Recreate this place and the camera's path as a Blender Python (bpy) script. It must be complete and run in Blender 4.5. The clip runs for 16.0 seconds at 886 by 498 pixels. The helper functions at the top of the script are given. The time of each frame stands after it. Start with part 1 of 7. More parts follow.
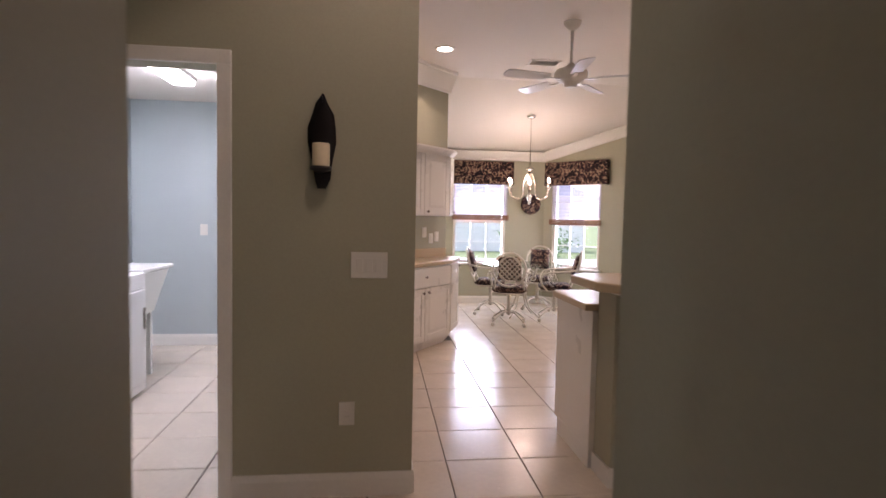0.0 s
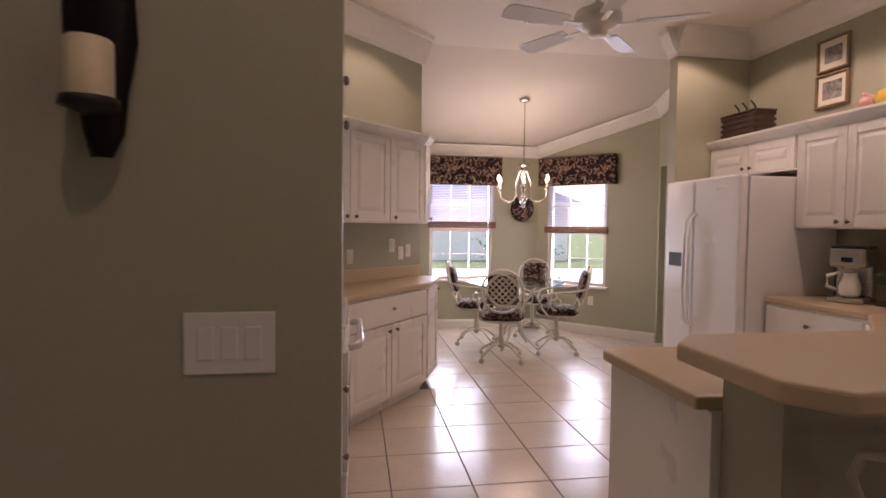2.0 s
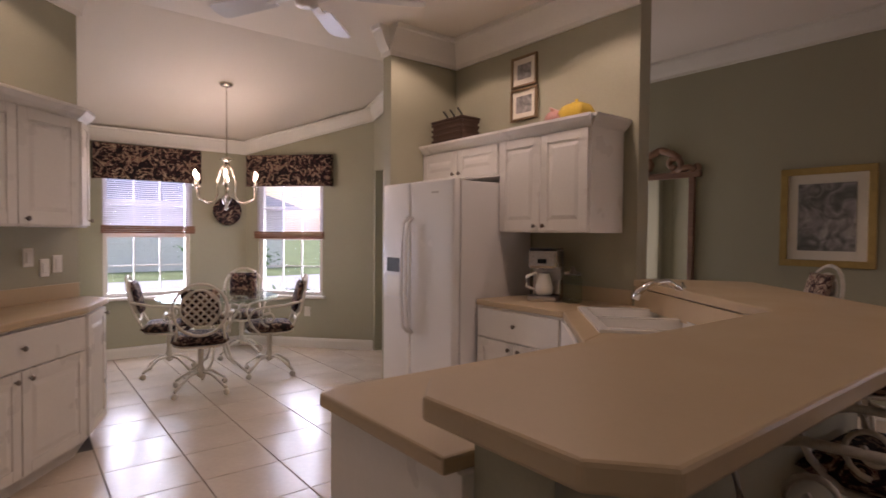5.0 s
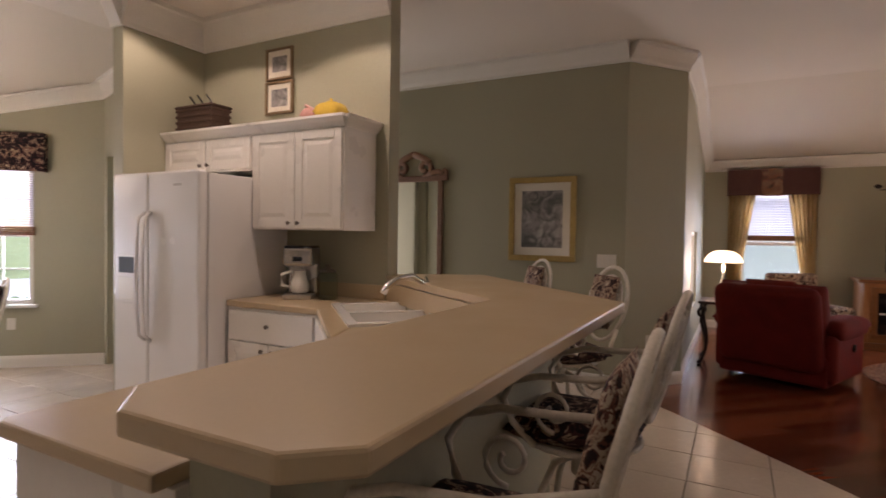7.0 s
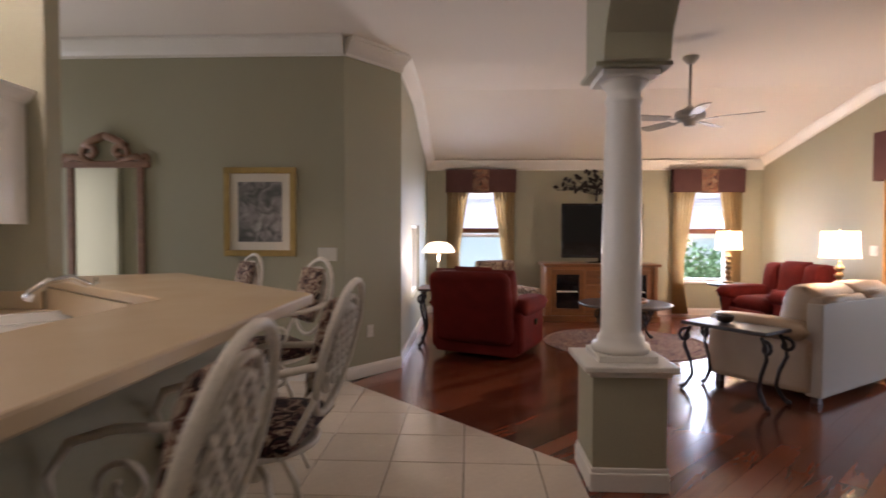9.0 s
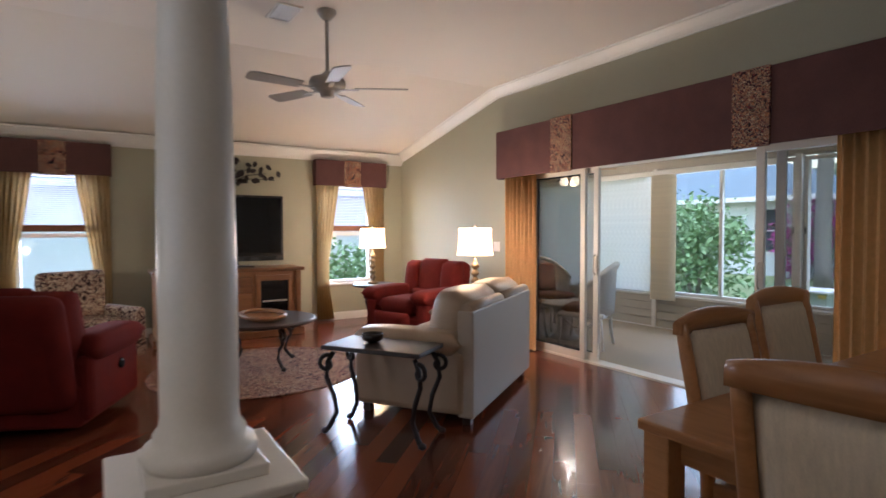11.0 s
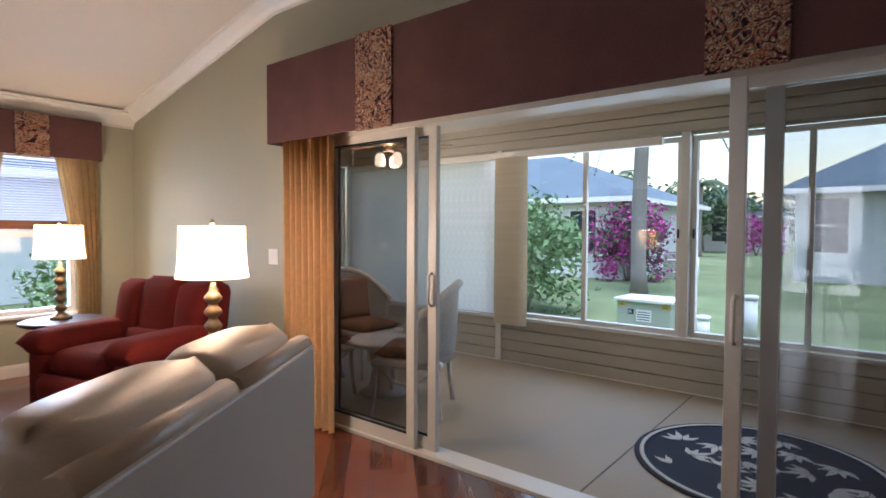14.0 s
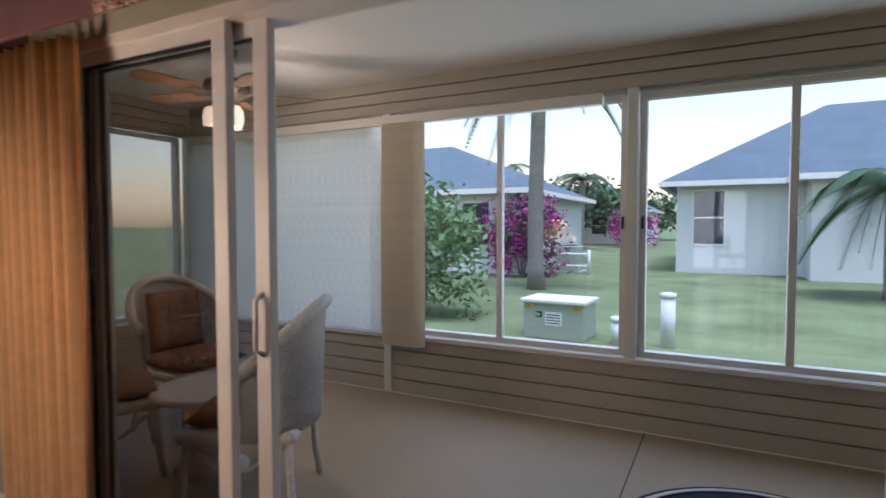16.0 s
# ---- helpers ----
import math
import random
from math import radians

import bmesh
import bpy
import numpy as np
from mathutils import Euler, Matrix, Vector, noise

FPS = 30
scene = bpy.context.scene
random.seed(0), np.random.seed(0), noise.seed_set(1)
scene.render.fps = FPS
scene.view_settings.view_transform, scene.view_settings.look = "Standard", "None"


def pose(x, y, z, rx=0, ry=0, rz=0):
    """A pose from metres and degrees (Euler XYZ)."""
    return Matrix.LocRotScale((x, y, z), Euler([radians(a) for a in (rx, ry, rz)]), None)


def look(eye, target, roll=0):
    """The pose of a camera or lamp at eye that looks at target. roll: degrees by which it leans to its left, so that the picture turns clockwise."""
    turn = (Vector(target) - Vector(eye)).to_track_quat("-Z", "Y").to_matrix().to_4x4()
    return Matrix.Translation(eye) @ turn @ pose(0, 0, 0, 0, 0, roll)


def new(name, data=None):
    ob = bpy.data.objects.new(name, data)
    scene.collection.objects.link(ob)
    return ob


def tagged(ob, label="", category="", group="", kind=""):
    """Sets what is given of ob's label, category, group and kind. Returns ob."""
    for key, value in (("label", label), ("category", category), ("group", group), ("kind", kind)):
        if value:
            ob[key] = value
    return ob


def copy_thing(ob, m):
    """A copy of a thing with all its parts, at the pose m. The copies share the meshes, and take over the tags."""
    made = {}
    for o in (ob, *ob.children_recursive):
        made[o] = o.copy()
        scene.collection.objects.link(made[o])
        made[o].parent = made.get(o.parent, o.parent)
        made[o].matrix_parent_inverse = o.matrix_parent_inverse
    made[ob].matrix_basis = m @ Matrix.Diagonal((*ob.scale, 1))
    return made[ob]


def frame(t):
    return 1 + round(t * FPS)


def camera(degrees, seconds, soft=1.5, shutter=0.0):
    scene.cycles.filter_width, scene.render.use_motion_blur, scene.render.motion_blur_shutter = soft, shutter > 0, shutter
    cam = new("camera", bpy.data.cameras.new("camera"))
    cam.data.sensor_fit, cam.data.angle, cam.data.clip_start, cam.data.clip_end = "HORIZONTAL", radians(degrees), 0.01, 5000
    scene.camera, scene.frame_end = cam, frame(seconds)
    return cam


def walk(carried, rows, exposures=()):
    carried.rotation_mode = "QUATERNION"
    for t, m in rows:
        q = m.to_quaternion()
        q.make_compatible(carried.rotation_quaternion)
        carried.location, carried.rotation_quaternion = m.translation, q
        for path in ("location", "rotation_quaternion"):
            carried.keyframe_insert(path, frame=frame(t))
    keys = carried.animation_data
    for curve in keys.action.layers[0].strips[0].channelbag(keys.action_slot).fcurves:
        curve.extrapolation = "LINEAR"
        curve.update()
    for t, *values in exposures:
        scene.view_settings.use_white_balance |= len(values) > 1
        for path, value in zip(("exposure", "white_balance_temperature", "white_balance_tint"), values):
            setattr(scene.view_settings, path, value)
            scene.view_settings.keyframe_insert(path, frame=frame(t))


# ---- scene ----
cam = camera(78.0, 16.0, 1.6, 0.4)
ROWS = [
    (0.0, 0.047, 0.211, 1.368, -6.59, -3.23, -1.14),
    (0.5, 0.065, 0.707, 1.374, -6.24, -2.61, -0.75),
    (1.0, 0.093, 1.075, 1.365, -6.0, -2.5, -0.71),
    (1.5, 0.164, 1.407, 1.363, -6.98, -2.48, -0.7),
    (2.0, 0.247, 1.719, 1.374, -9.08, -2.42, -0.68),
    (2.5, 0.33, 1.953, 1.374, -11.96, -2.33, -0.75),
    (3.0, 0.396, 2.153, 1.39, -17.12, -2.19, -0.84),
    (3.5, 0.431, 2.234, 1.389, -22.39, -1.95, -0.76),
    (6.0, 0.52, 2.176, 1.357, -49.36, -1.45, -0.63),
    (6.5, 0.531, 2.151, 1.362, -55.49, -1.43, -0.81),
    (7.0, 0.541, 2.127, 1.368, -61.77, -1.5, -0.88),
    (7.5, 0.515, 2.097, 1.376, -67.89, -1.53, -0.76),
    (8.0, 0.487, 2.068, 1.382, -74.16, -1.56, -0.65),
    (8.5, 0.492, 2.023, 1.388, -80.17, -1.68, -0.56),
    (9.0, 0.726, 1.89, 1.343, -87.33, -1.65, -0.18),
    (9.5, 1.029, 1.783, 1.352, -96.84, -1.8, -0.34),
    (10.0, 1.376, 1.655, 1.34, -107.81, -1.69, -0.06),
    (12.5, 3.022, 0.504, 1.364, -133.86, -2.28, -0.26),
    (13.0, 3.3, 0.175, 1.362, -137.61, -2.16, -0.21),
    (13.5, 3.55, -0.155, 1.366, -139.99, -2.05, -0.2),
    (14.0, 3.813, -0.463, 1.358, -141.24, -1.95, -0.29),
    (14.5, 4.065, -0.782, 1.365, -143.05, -1.87, -0.37),
    (15.0, 4.347, -1.099, 1.355, -145.59, -1.77, -0.12),
    (15.5, 4.489, -1.409, 1.323, -148.46, -2.04, 0.04),
    (16.0, 4.592, -1.678, 1.322, -152.83, -2.46, 0.03),
]
walk(cam, [(t, pose(x, y, z, 90 + pitch, roll, yaw)) for t, x, y, z, yaw, pitch, roll in ROWS],
     [(0.0, 1.75, 6200, 32), (0.8, 1.3, 6100, 31), (1.5, 1.35, 6500, 36), (3.5, 0.95, 6400, 36), (7.0, 1.4, 6300, 26), (8.0, 1.7, 6100, 24), (9.0, 1.8, 5800, 22), (10.0, 1.65, 5500, 18), (12.5, 1.42, 5300, 14), (14.5, 1.08, 5400, 18), (16.0, 0.72, 5400, 20)])

# ---- world, sun ----
world = bpy.data.worlds.new("sky_world")
scene.world = world
world.use_nodes = True
wn = world.node_tree
sky = wn.nodes.new("ShaderNodeTexSky")
sky.sky_type = "NISHITA"
sky.sun_disc = False
sky.sun_elevation, sky.sun_rotation = radians(76), radians(340)
sky.air_density, sky.dust_density = 2.0, 1.0
sky.ozone_density = 1.0
pale = wn.nodes.new("ShaderNodeHueSaturation")
pale.inputs["Saturation"].default_value = 0.85
wn.links.new(sky.outputs[0], pale.inputs["Color"])
wn.links.new(pale.outputs[0], wn.nodes["Background"].inputs[0])
wn.nodes["Background"].inputs[1].default_value = 0.15
sun = new("sun", bpy.data.lights.new("sun", "SUN"))
sun.data.energy, sun.data.angle, sun.data.color = 2.0, radians(30), (0.97, 0.98, 1.0)
sun.matrix_world = look((0, 0, 30), (4, -6, 0))


def lamp(name, kind, place, watts, color, size=0.05, target=None, size_y=None):
    ob = new(name, bpy.data.lights.new(name, kind))
    ob.data.energy, ob.data.color = watts, color
    if kind == "AREA":
        ob.data.size = size
        if size_y:
            ob.data.shape, ob.data.size_y = "RECTANGLE", size_y
    else:
        ob.data.shadow_soft_size = size
    ob.matrix_world = look(place, target) if target else pose(*place)
    return ob


WARM = (1.0, 0.80, 0.60)
WARMER = (1.0, 0.77, 0.54)
COOL = (0.82, 0.92, 1.0)

# lamps of the place, with unseen spots and daylight areas added
lamp("chandelier_light", "POINT", (2.13, 7.75, 1.95), 9, WARM, 0.18)
# first two cans are real; the other four spots are added to brighten
for cx, cy, watts in ((0.68, 5.80, 8), (2.90, 4.40, 14), (2.9, 5.6, 10), (0.12, 1.9, 6.5), (2.3, 1.75, 4), (1.9, -1.3, 4)):
    lamp("can_and_fill_light", "SPOT", (cx, cy, 3.04), watts, WARM, 0.06).data.spot_size = radians(130)
lamp("table_lamp_light", "POINT", (9.10, -2.0, 1.27), 10, WARMER, 0.12)
lamp("table_lamp_light", "POINT", (6.60, -1.97, 1.27), 15, WARMER, 0.14)
lamp("reading_lamp_light", "POINT", (7.35, 2.25, 1.08), 7, WARMER, 0.10)
lamp("lanai_fan_light", "POINT", (7.5, -4.25, 1.98), 12, WARM, 0.12)
lamp("laundry_light", "AREA", (-1.6, 4.5, 2.42), 6, (0.9, 0.96, 1.0), 1.1, (-1.6, 4.5, 0), 0.2)
lamp("window_daylight", "AREA", (1.65, 9.12, 1.3), 22, COOL, 0.85, (1.65, 7, 1.0), 1.3)
lamp("window_daylight", "AREA", (3.42, 8.55, 1.3), 20, COOL, 0.8, (1.9, 7.0, 1.0), 1.3)
# fill lamp in a made-up entry opening, brightens the mirror wall
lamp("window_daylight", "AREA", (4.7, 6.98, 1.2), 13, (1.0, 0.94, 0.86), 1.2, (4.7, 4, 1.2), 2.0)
lamp("window_daylight", "AREA", (10.12, 1.67, 1.3), 22, COOL, 0.8, (8, 1.67, 1.0), 1.45)
lamp("window_daylight", "AREA", (10.12, -1.96, 1.3), 20, COOL, 0.8, (8, -1.96, 1.0), 1.45)
lamp("window_daylight", "AREA", (5.3, -5.52, 1.35), 11, COOL, 3.6, (5.3, -3, 0.9), 1.65)

# ---- materials ----
def nodes_of(m):
    m.use_nodes = True
    t = m.node_tree
    return t, t.nodes["Principled BSDF"]


def mat(name, color, rough=0.5, metal=0.0, vary=0.12, scale=3.0, fine=60.0, bump=0.1, spec=0.5, coat=0.0, by_piece=0.0, stretch=(1, 1, 1)):
    """A plain surface with a coarse and a fine variation of its colour, roughness and relief."""
    m = bpy.data.materials.new(name)
    t, b = nodes_of(m)
    L = t.links.new
    tc = t.nodes.new("ShaderNodeTexCoord")
    mp = t.nodes.new("ShaderNodeMapping")
    mp.inputs["Scale"].default_value = stretch
    L(tc.outputs["Object"], mp.inputs[0])
    n1, n2 = t.nodes.new("ShaderNodeTexNoise"), t.nodes.new("ShaderNodeTexNoise")
    n1.inputs["Scale"].default_value, n2.inputs["Scale"].default_value = scale, fine
    n1.inputs["Detail"].default_value, n2.inputs["Detail"].default_value = 3, 3
    L(mp.outputs[0], n1.inputs["Vector"]), L(mp.outputs[0], n2.inputs["Vector"])
    add = t.nodes.new("ShaderNodeMath")
    add.operation = "ADD"
    L(n1.outputs[0], add.inputs[0]), L(n2.outputs[0], add.inputs[1])
    src = add.outputs[0]
    if by_piece:
        oi = t.nodes.new("ShaderNodeObjectInfo")
        k = t.nodes.new("ShaderNodeMath")
        k.operation = "MULTIPLY_ADD"
        k.inputs[1].default_value = by_piece
        L(oi.outputs["Random"], k.inputs[0]), L(src, k.inputs[2])
        src = k.outputs[0]
    mr = t.nodes.new("ShaderNodeMapRange")
    mr.inputs[1].default_value, mr.inputs[2].default_value = 0.6, 1.4 + by_piece
    mr.inputs[3].default_value, mr.inputs[4].default_value = 1 - vary, 1 + vary
    L(src, mr.inputs[0])
    mix = t.nodes.new("ShaderNodeVectorMath")
    mix.operation = "SCALE"
    mix.inputs[0].default_value = color[:3]
    L(mr.outputs[0], mix.inputs["Scale"])
    L(mix.outputs[0], b.inputs["Base Color"])
    r = t.nodes.new("ShaderNodeMapRange")
    r.inputs[1].default_value, r.inputs[2].default_value = 0.3, 0.7
    r.inputs[3].default_value, r.inputs[4].default_value = max(0.02, rough - 0.06), min(1, rough + 0.06)
    L(n1.outputs[0], r.inputs[0]), L(r.outputs[0], b.inputs["Roughness"])
    b.inputs["Metallic"].default_value = metal
    b.inputs["Specular IOR Level"].default_value = spec
    b.inputs["Coat Weight"].default_value = coat
    if bump:
        bp = t.nodes.new("ShaderNodeBump")
        bp.inputs["Strength"].default_value, bp.inputs["Distance"].default_value = bump, 0.004
        L(n2.outputs[0], bp.inputs["Height"]), L(bp.outputs[0], b.inputs["Normal"])
    return m


def patterned(name, stops, scale=18.0, rough=0.85, detail=2.0, warp=1.5, bump=0.2, kind="noise"):
    """A printed or woven fabric: blotches of several colours with uneven outlines."""
    m = bpy.data.materials.new(name)
    t, b = nodes_of(m)
    L = t.links.new
    tc = t.nodes.new("ShaderNodeTexCoord")
    n = t.nodes.new("ShaderNodeTexNoise")
    n.inputs["Scale"].default_value, n.inputs["Detail"].default_value, n.inputs["Distortion"].default_value = scale, detail, warp
    L(tc.outputs["Object"], n.inputs["Vector"])
    cr = t.nodes.new("ShaderNodeValToRGB")
    cr.color_ramp.interpolation = "CONSTANT" if kind == "print" else "LINEAR"
    while len(cr.color_ramp.elements) < len(stops):
        cr.color_ramp.elements.new(0.5)
    for e, (p, c) in zip(cr.color_ramp.elements, stops):
        e.position, e.color = p, (*c, 1)
    L(n.outputs[0], cr.inputs[0]), L(cr.outputs[0], b.inputs["Base Color"])
    b.inputs["Roughness"].default_value = rough
    b.inputs["Specular IOR Level"].default_value = 0.2
    w = t.nodes.new("ShaderNodeTexNoise")
    w.inputs["Scale"].default_value = 220
    L(tc.outputs["Object"], w.inputs["Vector"])
    bp = t.nodes.new("ShaderNodeBump")
    bp.inputs["Strength"].default_value, bp.inputs["Distance"].default_value = bump, 0.003
    L(w.outputs[0], bp.inputs["Height"]), L(bp.outputs[0], b.inputs["Normal"])
    return m


def wood(name, dark, light, scale=3.0, rough=0.35, axis=(1, 12, 12), by_piece=0.6, coat=0.0, island=False):
    m = bpy.data.materials.new(name)
    t, b = nodes_of(m)
    L = t.links.new
    tc, mp = t.nodes.new("ShaderNodeTexCoord"), t.nodes.new("ShaderNodeMapping")
    mp.inputs["Scale"].default_value = axis
    L(tc.outputs["Object"], mp.inputs[0])
    oi = t.nodes.new("ShaderNodeNewGeometry" if island else "ShaderNodeObjectInfo")
    pick = "Random Per Island" if island else "Random"
    n = t.nodes.new("ShaderNodeTexNoise")
    n.noise_dimensions = "4D"
    n.inputs["Scale"].default_value, n.inputs["Detail"].default_value, n.inputs["Distortion"].default_value = scale, 6, 1.2
    k = t.nodes.new("ShaderNodeMath")
    k.operation = "MULTIPLY"
    k.inputs[1].default_value = 37.0
    L(oi.outputs[pick], k.inputs[0]), L(k.outputs[0], n.inputs["W"]), L(mp.outputs[0], n.inputs["Vector"])
    a = t.nodes.new("ShaderNodeMath")
    a.operation = "MULTIPLY_ADD"
    a.inputs[1].default_value = by_piece
    L(oi.outputs[pick], a.inputs[0]), L(n.outputs[0], a.inputs[2])
    cr = t.nodes.new("ShaderNodeValToRGB")
    cr.color_ramp.elements[0].position, cr.color_ramp.elements[0].color = 0.32, (*dark, 1)
    cr.color_ramp.elements[1].position, cr.color_ramp.elements[1].color = 0.72 + by_piece, (*light, 1)
    L(a.outputs[0], cr.inputs[0]), L(cr.outputs[0], b.inputs["Base Color"])
    b.inputs["Roughness"].default_value, b.inputs["Coat Weight"].default_value = rough, coat
    bp = t.nodes.new("ShaderNodeBump")
    bp.inputs["Strength"].default_value, bp.inputs["Distance"].default_value = 0.12, 0.003
    L(n.outputs[0], bp.inputs["Height"]), L(bp.outputs[0], b.inputs["Normal"])
    return m


def glow(name, color, strength):
    m = bpy.data.materials.new(name)
    t, b = nodes_of(m)
    b.inputs["Base Color"].default_value = (*color, 1)
    b.inputs["Emission Color"].default_value = (*color, 1)
    b.inputs["Emission Strength"].default_value = strength
    b.inputs["Roughness"].default_value = 0.6
    return m


def glass(name, tint=(1, 1, 1), rough=0.0):
    """Thin pane: mostly clear, with a mirror gloss by angle."""
    m = bpy.data.materials.new(name)
    m.use_nodes = True
    t = m.node_tree
    t.nodes.clear()
    out, mixn = t.nodes.new("ShaderNodeOutputMaterial"), t.nodes.new("ShaderNodeMixShader")
    tr, gl, lw = t.nodes.new("ShaderNodeBsdfTransparent"), t.nodes.new("ShaderNodeBsdfGlossy"), t.nodes.new("ShaderNodeLayerWeight")
    tr.inputs[0].default_value = (*tint, 1)
    gl.inputs["Roughness"].default_value = rough
    pw, sc = t.nodes.new("ShaderNodeMath"), t.nodes.new("ShaderNodeMath")
    pw.operation, sc.operation = "POWER", "MULTIPLY_ADD"
    pw.inputs[1].default_value, sc.inputs[1].default_value, sc.inputs[2].default_value = 4.5, 0.7, 0.035
    lw.inputs[0].default_value = 0.5
    t.links.new(lw.outputs["Facing"], pw.inputs[0]), t.links.new(pw.outputs[0], sc.inputs[0])
    t.links.new(sc.outputs[0], mixn.inputs[0]), t.links.new(tr.outputs[0], mixn.inputs[1])
    t.links.new(gl.outputs[0], mixn.inputs[2]), t.links.new(mixn.outputs[0], out.inputs[0])
    return m


def sheer(name, color, through_light=0.5):
    m = bpy.data.materials.new(name)
    m.use_nodes = True
    t = m.node_tree
    t.nodes.clear()
    out, mixn = t.nodes.new("ShaderNodeOutputMaterial"), t.nodes.new("ShaderNodeMixShader")
    d, s = t.nodes.new("ShaderNodeBsdfDiffuse"), t.nodes.new("ShaderNodeBsdfTranslucent")
    tc, n = t.nodes.new("ShaderNodeTexCoord"), t.nodes.new("ShaderNodeTexNoise")
    n.inputs["Scale"].default_value = 25
    mr, sc = t.nodes.new("ShaderNodeMapRange"), t.nodes.new("ShaderNodeVectorMath")
    mr.inputs[3].default_value, mr.inputs[4].default_value = 0.85, 1.1
    sc.operation = "SCALE"
    sc.inputs[0].default_value = color
    t.links.new(tc.outputs["Object"], n.inputs["Vector"]), t.links.new(n.outputs[0], mr.inputs[0])
    t.links.new(mr.outputs[0], sc.inputs["Scale"])
    t.links.new(sc.outputs[0], d.inputs[0]), t.links.new(sc.outputs[0], s.inputs[0])
    mixn.inputs[0].default_value = through_light
    t.links.new(d.outputs[0], mixn.inputs[1]), t.links.new(s.outputs[0], mixn.inputs[2])
    t.links.new(mixn.outputs[0], out.inputs[0])
    return m


M_WALL = mat("sage_wall_paint", (0.37, 0.355, 0.255), 0.6, vary=0.05, scale=1.2, fine=90, bump=0.1)
M_WALL_BLUE = mat("blue_grey_wall_paint", (0.42, 0.47, 0.47), 0.6, vary=0.05, scale=1.2, fine=140, bump=0.15)
M_CEIL = mat("ceiling_paint", (0.74, 0.68, 0.6), 0.8, vary=0.03, scale=1.0, fine=160, bump=0.3)
M_TRIM = mat("white_trim_paint", (0.76, 0.73, 0.67), 0.35, vary=0.04, scale=4, fine=80, bump=0.04)
M_CAB = mat("white_cabinet_thermofoil", (0.80, 0.77, 0.72), 0.3, vary=0.03, scale=3, fine=60, bump=0.03)
M_COUNTER = mat("tan_laminate_counter", (0.52, 0.40, 0.25), 0.34, vary=0.03, scale=4, fine=70, bump=0.0)
M_TILE = mat("cream_floor_tile", (0.62, 0.53, 0.43), 0.22, vary=0.10, scale=4, fine=30, bump=0.05, by_piece=0.5)
M_GROUT = mat("dark_grout", (0.11, 0.095, 0.085), 0.9, vary=0.2, scale=10, fine=120, bump=0.3)
M_PLANK = wood("cherry_floor_plank", (0.022, 0.006, 0.004), (0.21, 0.055, 0.023), 1.6, 0.19, (1, 9, 9), 0.75, 0.2)
M_PLANK_REST = wood("cherry_floor_plank_far", (0.022, 0.006, 0.004), (0.21, 0.055, 0.023), 1.6, 0.19, (1, 9, 9), 0.75, 0.2, True)
M_PLANK_BASE = mat("floor_plank_gap", (0.02, 0.008, 0.005), 0.7)
M_CARPET = mat("lanai_floor_paint", (0.33, 0.255, 0.165), 0.6, vary=0.10, scale=1.5, fine=120, bump=0.2)
M_SIDING = mat("beige_vinyl_siding", (0.42, 0.37, 0.29), 0.5, vary=0.05, scale=2, fine=60, bump=0.05)
M_ALU = mat("cream_aluminium_frame", (0.66, 0.62, 0.55), 0.4, vary=0.04, scale=6, fine=70, bump=0.02)
M_APPL = mat("white_appliance_enamel", (0.80, 0.78, 0.76), 0.22, vary=0.02, scale=2, fine=200, bump=0.03)
M_PORCELAIN = mat("white_porcelain", (0.85, 0.84, 0.80), 0.1, vary=0.02, bump=0)
M_BLACK = mat("black_plastic", (0.015, 0.015, 0.017), 0.25, vary=0.1, bump=0.02)
M_BLACKGLASS = mat("black_glass", (0.008, 0.008, 0.01), 0.05, vary=0.05, bump=0)
M_STEEL = mat("brushed_steel", (0.50, 0.47, 0.44), 0.28, 1.0, vary=0.08, bump=0.03)
M_CHROME = mat("chrome", (0.75, 0.74, 0.72), 0.08, 1.0, vary=0.03, bump=0)
M_PEWTER = mat("pewter_knob", (0.23, 0.20, 0.17), 0.35, 1.0, vary=0.1, bump=0.05)
M_IRON_WHITE = mat("antique_white_iron", (0.60, 0.54, 0.45), 0.45, vary=0.18, scale=12, fine=90, bump=0.1)
M_IRON = mat("dark_wrought_iron", (0.025, 0.02, 0.02), 0.45, 0.4, vary=0.2, scale=10, fine=120, bump=0.15)
M_NICKEL = mat("polished_nickel", (0.62, 0.56, 0.48), 0.15, 1.0, vary=0.05, bump=0)
M_FLORAL = patterned("dark_floral_print", [(0.0, (0.012, 0.008, 0.010)), (0.47, (0.05, 0.02, 0.02)), (0.54, (0.30, 0.22, 0.15)), (0.60, (0.10, 0.035, 0.03)), (0.66, (0.42, 0.34, 0.24))], 11, kind="print", warp=2.5)
M_FLORAL_LIGHT = patterned("cream_floral_print", [(0.0, (0.03, 0.02, 0.02)), (0.42, (0.12, 0.05, 0.04)), (0.48, (0.42, 0.34, 0.25)), (0.56, (0.20, 0.10, 0.07)), (0.62, (0.5, 0.42, 0.32))], 14, kind="print", warp=2.5)
M_TAPESTRY = patterned("fruit_tapestry", [(0.0, (0.012, 0.010, 0.016)), (0.40, (0.20, 0.035, 0.03)), (0.445, (0.03, 0.03, 0.05)), (0.48, (0.52, 0.38, 0.24)), (0.53, (0.025, 0.03, 0.022)), (0.57, (0.42, 0.16, 0.07)), (0.63, (0.05, 0.03, 0.04))], 19, kind="print", warp=3)
M_VALANCE = mat("brown_suede", (0.105, 0.05, 0.045), 0.9, vary=0.25, scale=4, fine=180, bump=0.25, spec=0.15)
M_DRAPE = sheer("gold_silk_drape", (0.76, 0.50, 0.24), 0.15)
